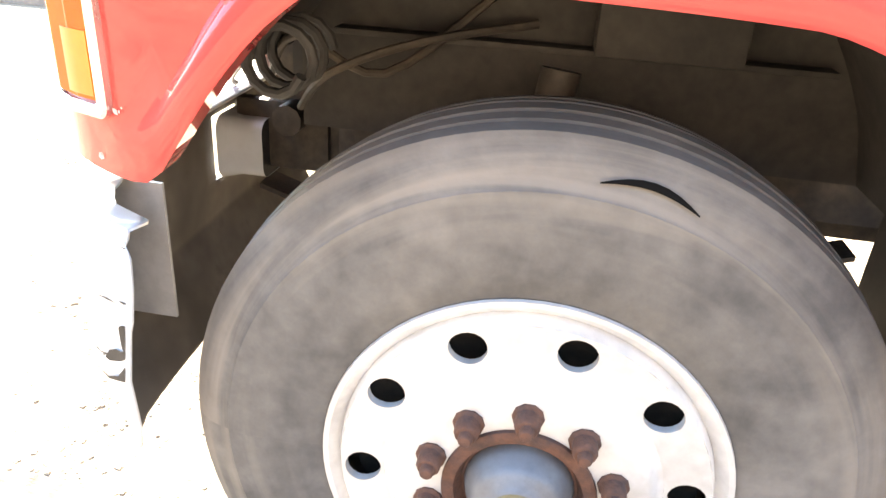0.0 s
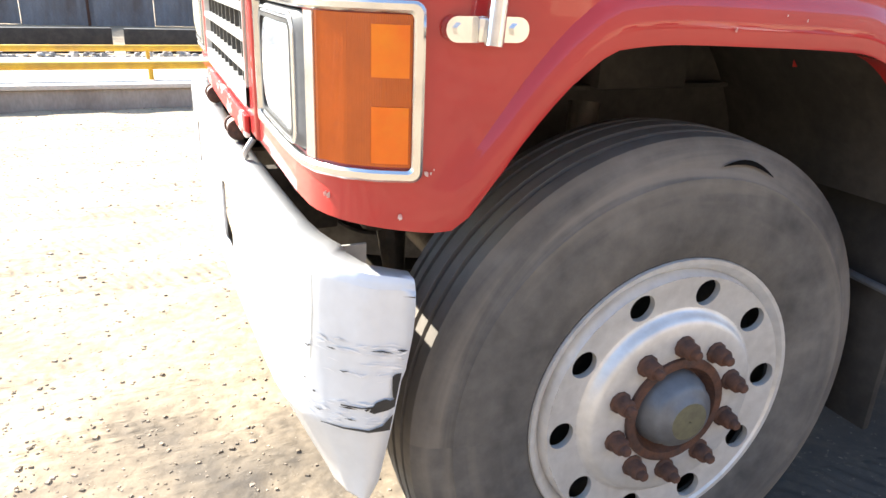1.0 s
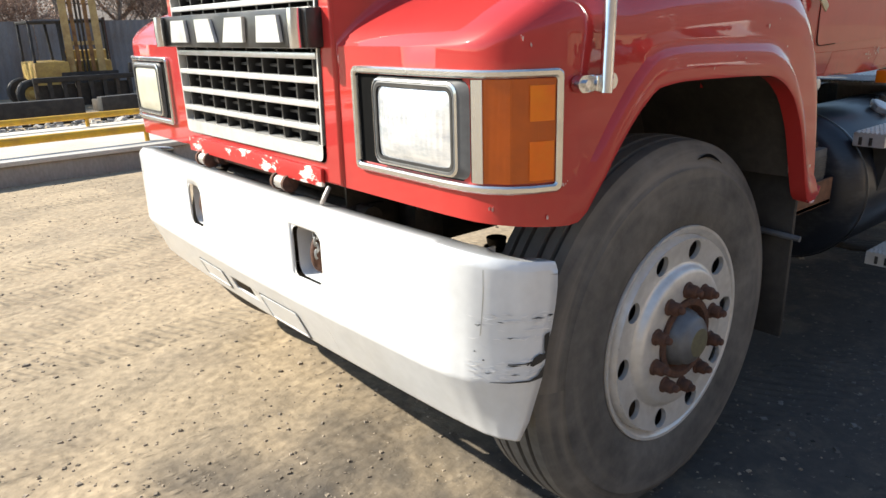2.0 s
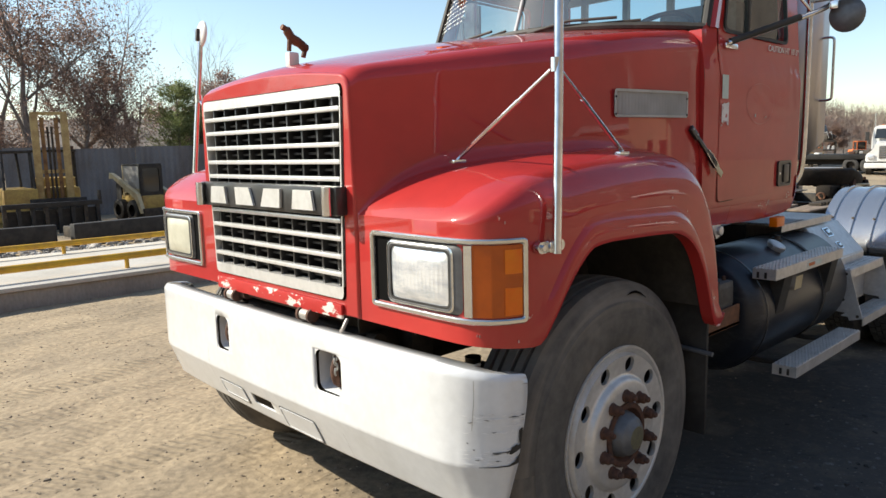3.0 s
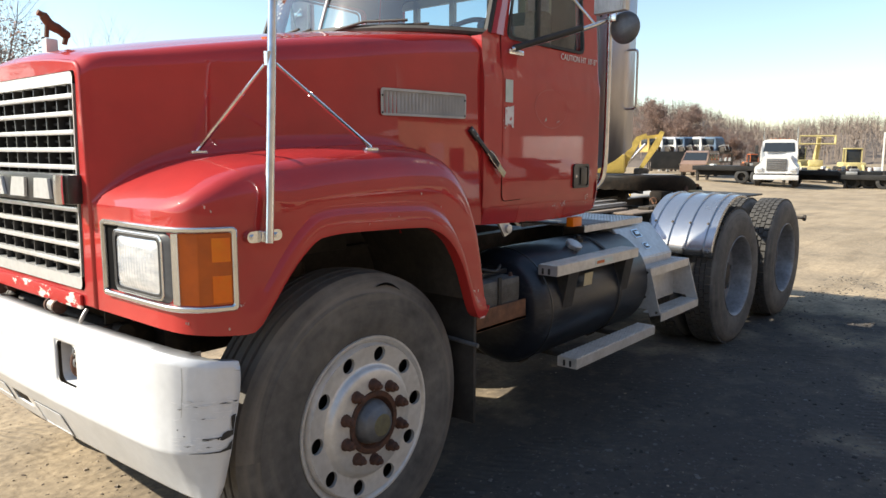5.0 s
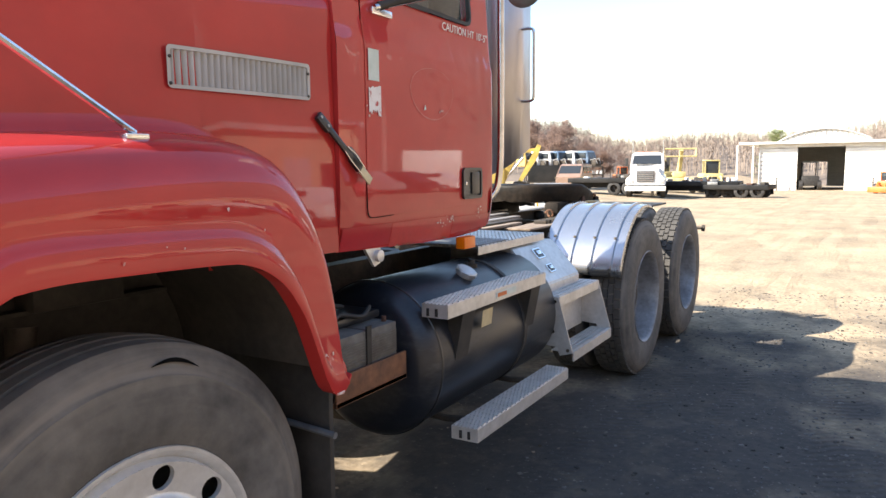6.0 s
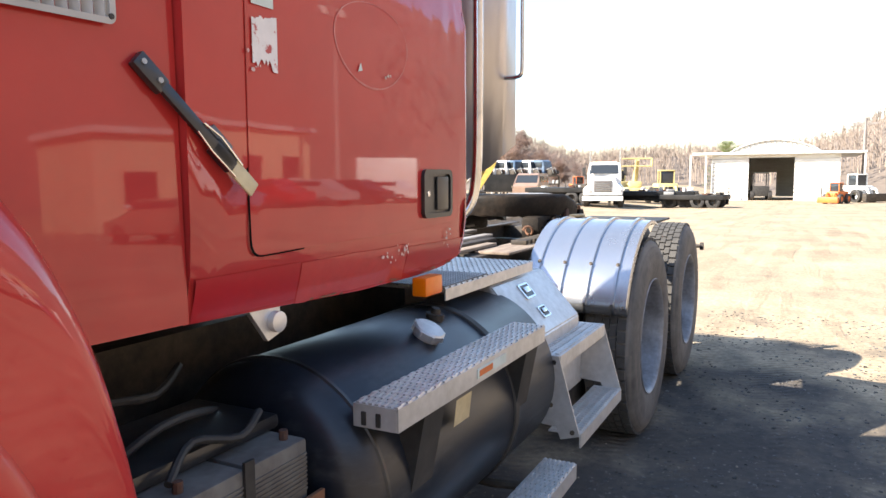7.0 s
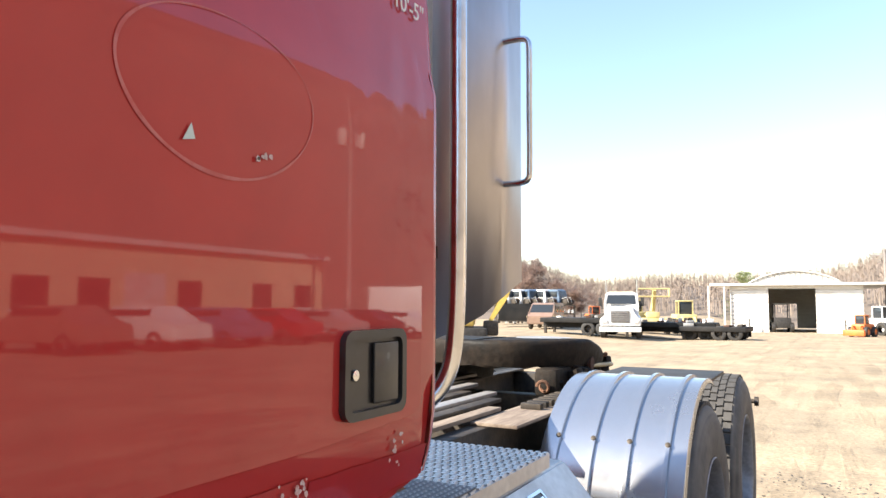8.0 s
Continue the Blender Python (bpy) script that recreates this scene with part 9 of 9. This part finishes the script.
def van(at, turn):
    f = thing("van", "brown panel van parked in the yard", "van", at=at, turn=turn)
    bm = bmesh.new()
    side = [(-2.2, 0.35), (-2.25, 0.9), (-1.75, 1.15), (-1.15, 1.75), (-0.9, 1.85), (2.2, 1.85), (2.3, 1.7), (2.3, 0.35)]
    vs = sheet(bm, [[(x, y * (1 if z < 1.2 else 0.9), z) for x, z in side] for y in (-0.9, 0.9)], True)
    bm.faces.new(vs[0])
    bm.faces.new(vs[1][::-1])
    bmesh.ops.bevel(bm, geom=bm.edges[:], offset=0.05, segments=2, affect="EDGES")
    part("body", bm, VAN_BROWN, f)
    for x0, x1 in ((-1.0, -0.35), (-0.2, 0.9), (1.0, 2.0)):
        for s in (-1, 1):
            bm = bmesh.new()
            box(bm, x0, x1, *sorted((s * 0.85, s * 0.89)), 1.2, 1.65, 0.01)
            part("window", bm, FAR_GLASS, f)
    for s in (-1, 1):
        bm = bmesh.new()
        box(bm, -2.28, 2.3, *sorted((s * 0.9, s * 0.912)), 0.82, 0.95)
        part("stripe", bm, CREAM, f)
    bm = bmesh.new()
    fill(bm, [(-1.75, -0.78, 1.17), (-1.75, 0.78, 1.17), (-1.2, 0.74, 1.72), (-1.2, -0.74, 1.72)])
    part("windshield", bm, FAR_GLASS, f)
    for x in (-1.4, 1.4):
        for y in (-0.92, 0.72):
            wheel_mesh("wheel", 0.34, 0.2, f, pose(x, y, 0.34), rim=ALU)


van(out(18.9, 52), 8)


def salvage_cab(at, turn, mat):
    f = thing("salvage_cab", "stripped dark truck cab set on a rack" if mat is BLUE_CAB else "pale stripped truck cab set on a rack", "truck cab", "salvaged cabs", at, turn)
    bm = bmesh.new()
    sec = [(-0.45, 0), (-0.5, 0.62), (-0.3, 1.35), (-0.1, 1.45), (0.8, 1.42), (0.85, 0)]
    vs = sheet(bm, [[(x, y * (0.9 if z > 1 else 1), z) for x, z in sec] for y in (-0.85, 0.85)], True)
    bm.faces.new(vs[0])
    bm.faces.new(vs[1][::-1])
    bmesh.ops.bevel(bm, geom=bm.edges[:], offset=0.05, segments=2, affect="EDGES")
    part("shell", bm, mat, f)
    bm = bmesh.new()
    fill(bm, [(-0.505, -0.72, 0.68), (-0.505, 0.72, 0.68), (-0.325, 0.66, 1.28), (-0.325, -0.66, 1.28)])
    part("windshield", bm, FAR_GLASS, f)
    for s in (-1, 1):
        bm = bmesh.new()
        box(bm, -0.2, 0.55, *sorted((s * 0.80, s * 0.855)), 0.72, 1.25, 0.01)
        part("window", bm, FAR_GLASS, f)
    bm = bmesh.new()
    box(bm, -1.15, -0.5, -0.55, 0.55, 0.0, 0.55, 0.08)
    part("engine_bay", bm, GRIME, f, "dark stripped front end")
    bm = bmesh.new()
    fill(bm, [(-0.2, -0.86, 0.15), (0.5, -0.86, 0.15), (0.5, -0.86, 0.62), (-0.2, -0.86, 0.62)])
    part("door_opening", bm, BLACK_MATT, f)
    for k in range(4):
        bm = bmesh.new()
        tube(bm, [(-0.5, -0.6 + 0.4 * k, 0.5), (-1.1, -0.5 + 0.35 * k, 0.62 + 0.1 * (k % 2)), (-1.25, -0.45 + 0.3 * k, 0.2)], 0.035, 6)
        part("bent_strut", bm, (RUST, GREY_PART)[k % 2], f)
    bm = bmesh.new()
    box(bm, -1.2, -0.7, -0.8, -0.5, 0.1, 0.45, 0.06)
    part("broken_fender", bm, BLACK_MATT, f)


def rack(at, L, turn):
    f = thing("storage_rack", "long dark steel rack stacked with truck parts", "rack", at=at, turn=turn)
    for z in (0.95, 1.72):
        bm = bmesh.new()
        box(bm, -1.2, 1.2, -L / 2, L / 2, z, z + 0.12)
        part("shelf", bm, GRIME, f)
    for y in np.linspace(-L / 2, L / 2, 5):
        for x in (-1.15, 1.05):
            bm = bmesh.new()
            box(bm, x, x + 0.1, y - 0.05, y + 0.05, 0, 1.75)
            part("upright", bm, GRIME, f)
    rnd = random.Random(9)
    for k in range(int(L / 0.36)):
        y = -L / 2 + 0.2 + 0.36 * k
        for z in (0.1, 1.07):
            bm = bmesh.new()
            h = rnd.uniform(0.2, 0.5)
            box(bm, -1.0, -0.2, y - rnd.uniform(0.08, 0.16), y + rnd.uniform(0.08, 0.16), z, z + h, 0.05)
            tube(bm, [(-0.9, y, z + h * 0.5), (-1.05, y + rnd.uniform(-0.1, 0.1), z + h)], 0.06, 6)
            part("stored_part", bm, rnd.choice((CHROME, BLACK_MATT, GREY_PART, GRIME, WHITE_TRUCK, RUST)), f)


rack((64.95, 23.0, ground_z(65, 23) - 0.02), 7.4, 20)
for x, y, tn, mat in ((64.6, 24.0, 62, WHITE_TRUCK), (64.95, 23.05, 75, WHITE_TRUCK), (65.3, 22.1, 58, BLUE_CAB), (65.75, 20.8, 66, WHITE_TRUCK), (66.1, 19.8, 80, BLUE_CAB), (64.1, 25.2, 70, YELLOW)):
    salvage_cab((x - 0.4, y + 1.04, 1.825 + ground_z(65, 23)), tn, mat)
# autumn oaks at the foot of the slope
for src, x, y, turn, sc in ((td_, 78.9, 29.6, 15, 1.15), (td_, 80.5, 32.4, 140, 1.3), (td_, 78.0, 25.0, 95, 0.75), (td_, 79.0, 23.6, 260, 0.55), (ta, 85.5, 24.9, 70, 0.45), (tb_, 90.8, 24.6, 200, 0.42), (ta, 89.7, 28.1, 300, 0.5), (tb_, 83.0, 34.5, 20, 0.68), (ta, 82.0, 38.0, 220, 0.7)):
    c = copy_thing(src, pose(x, y, ground_z(x, y) - 0.05, 0, 0, turn) @ Matrix.Scale(sc, 4))
    c.matrix_basis = pose(x, y, ground_z(x, y) - 0.05, 0, 0, turn) @ Matrix.Scale(sc, 4)
    tagged(c, "brown oak tree keeping its dry leaves", "tree", "trees behind the far yard")


def excavator(at, turn):
    f = thing("excavator", "yellow excavator with a folded boom", "excavator", at=at, turn=turn)

    def arm(name, pts, rs):
        bm = bmesh.new()
        tube(bm, pts, rs, 4)
        part(name, bm, YELLOW_BRIGHT, f)
    arm("boom", [(1.2, 0, 0.9), (0.85, 0, 1.7), (0.43, 0, 2.45), (0.05, 0, 2.62)], [0.2, 0.24, 0.2, 0.14])
    arm("stick", [(-0.67, 0.05, 2.8), (-0.42, 0.05, 2.2), (0.29, 0.05, 1.0)], [0.14, 0.22, 0.12])
    arm("link", [(0.3, 0.02, 2.5), (-0.66, 0.02, 2.6)], [0.1, 0.1])
    bm = bmesh.new()
    tube(bm, [(0.9, 0.1, 1.3), (0.1, 0.1, 2.2)], 0.07, 8)
    part("cylinder", bm, CHROME, f)
    bm = bmesh.new()
    box(bm, 1.0, 3.2, -1.0, 1.0, 0.8, 1.7, 0.1)
    part("house", bm, YELLOW_BRIGHT, f)
    bm = bmesh.new()
    box(bm, 1.3, 2.3, -1.0, -0.2, 1.6, 2.5, 0.06)
    part("cab", bm, FAR_GLASS, f)
    for y in (-1.2, 0.7):
        bm = bmesh.new()
        box(bm, 0.4, 3.6, y, y + 0.5, 0.0, 0.75, 0.2)
        part("track", bm, BLACK_MATT, f)
    bm = bmesh.new()
    box(bm, -0.1, 0.6, -0.4, 0.4, 0.35, 1.05, 0.12)
    part("bucket", bm, GRIME, f)


excavator((31.3, 12.0, ground_z(31.3, 12.0) - 0.02), 114)


def utility_pole(at, h=7.5, cans=False):
    f = thing("utility_pole", "grey wooden pole carrying two transformers" if cans else "grey wooden utility pole", "pole", at=at)
    bm = bmesh.new()
    tube(bm, [(0, 0, 0), (0, 0, h)], [0.16, 0.11], 8)
    part("pole", bm, CONCRETE_DIRTY if cans else BARK, f)
    bm = bmesh.new()
    box(bm, -0.06, 0.06, -1.0, 1.0, h - 0.6, h - 0.45)
    part("crossarm", bm, BARK, f)
    for s in (-1, 1) if cans else ():
        bm = bmesh.new()
        lathe(bm, [(0.001, -0.5), (0.26, -0.48), (0.28, -0.4), (0.28, 0.36), (0.22, 0.48), (0.001, 0.52)], 14, pose(0.40 * s, 0.3 * s, h - 3.0, 90))
        part("transformer", bm, CONCRETE, f, "pale grey transformer can")


utility_pole(out(-4.7, 75))
for az, d, mat, k in ((15.2, 62, ORANGE, 0.62), (-4.4, 66, WHITE_TRUCK, 0.9), (12.2, 60, YELLOW_PALE, 0.9)):
    wheel_loader(out(az, d), 40, mat, k, "loader parked in the far yard")
conifer(out(4.2, 95), 7.0, 12)

# ---- behind the camera: tan depot and parked cars, seen only in the paint ----
def depot():
    f = thing("depot", "long tan depot building with wide doors", "building", at=(26, -30, -0.4))
    bm = bmesh.new()
    box(bm, -9, 13, -6, 0, 0, 4.6)
    part("wall", bm, WALL_TAN, f)
    bm = bmesh.new()
    box(bm, -9.3, 13.3, -6.3, 0.35, 4.6, 4.9)
    part("roof", bm, ROOF_METAL, f)
    for x in (-7.6, -4.6, 1.0, 6.5, 10.2):
        bm = bmesh.new()
        box(bm, x, x + 1.6, 0.0, 0.05, 1.4, 2.9)
        w = part("window", bm, FAR_GLASS, f)
        bm = bmesh.new()
        box(bm, x - 0.1, x + 1.7, 0.0, 0.08, 1.28, 1.4)
        part("sill", bm, WHITE_TRUCK, w)
    bm = bmesh.new()
    box(bm, -2.2, 0.2, 0.0, 0.06, 0.0, 3.2)
    part("door", bm, ROOF_METAL, f)


depot()
utility_pole((32.6, -23.2, -0.5), 14.0, True)


def cargo_trailer(at, turn):
    f = thing("cargo_trailer", "white box trailer parked beside the depot", "trailer", at=at, turn=turn)
    bm = bmesh.new()
    box(bm, -2.0, 2.0, -1.2, 1.2, 0.95, 3.0, 0.05)
    part("box", bm, WHITE_TRUCK, f)
    for k in range(9):
        bm = bmesh.new()
        box(bm, -1.85 + 0.45 * k, -1.80 + 0.45 * k, -1.215, -1.2, 1.0, 2.95)
        part("side_post", bm, ROOF_METAL, f)
    bm = bmesh.new()
    box(bm, -1.9, 1.9, -0.5, 0.5, 0.78, 0.95)
    part("frame", bm, GRIME, f)
    for x in (-1.2, -0.3):
        for y in (-1.15, 0.85):
            wheel_mesh("wheel", 0.42, 0.28, f, pose(x, y, 0.42), rim=ALU)


cargo_trailer((41.5, -25.5, ground_z(41.5, -25)), 57)


def parked_car(at, turn, mat, label):
    f = thing("parked_car", label, "car", "parked cars", at, turn)
    bm = bmesh.new()
    side = [(-2.1, 0.3), (-2.15, 0.7), (-1.1, 0.9), (-0.55, 1.4), (0.9, 1.42), (1.5, 0.95), (2.1, 0.85), (2.15, 0.35)]
    vs = sheet(bm, [[(x, y * (1 if z < 1 else 0.82), z) for x, z in side] for y in (-0.85, 0.85)], True)
    bm.faces.new(vs[0])
    bm.faces.new(vs[1][::-1])
    bmesh.ops.bevel(bm, geom=bm.edges[:], offset=0.05, segments=2, affect="EDGES")
    part("body", bm, mat, f)
    for s in (-1, 1):
        bm = bmesh.new()
        box(bm, -0.75, 1.1, *sorted((s * 0.74, s * 0.79)), 0.98, 1.32, 0.01)
        part("window", bm, FAR_GLASS, f)
    for x in (-1.35, 1.35):
        for y in (-0.87, 0.67):
            wheel_mesh("wheel", 0.32, 0.2, f, pose(x, y, 0.32), rim=ALU)


for x, mat, label in ((-6.5, VAN_BROWN, "brown sedan parked by the depot"), (-3.6, WHITE_TRUCK, "white sedan parked by the depot"), (-0.8, BLUE_CAB, "dark blue sedan parked by the depot"), (2.1, RED_PATCH, "red sedan parked by the depot"), (5.2, GREY_PART, "grey sedan parked by the depot"), (8.2, BLACK, "black sedan parked by the depot"), (11.4, WHITE_TRUCK, "white sedan parked by the depot")):
    parked_car((x + 20, -19.5, ground_z(x + 20, -19.5) - 0.01), 84, mat, label)
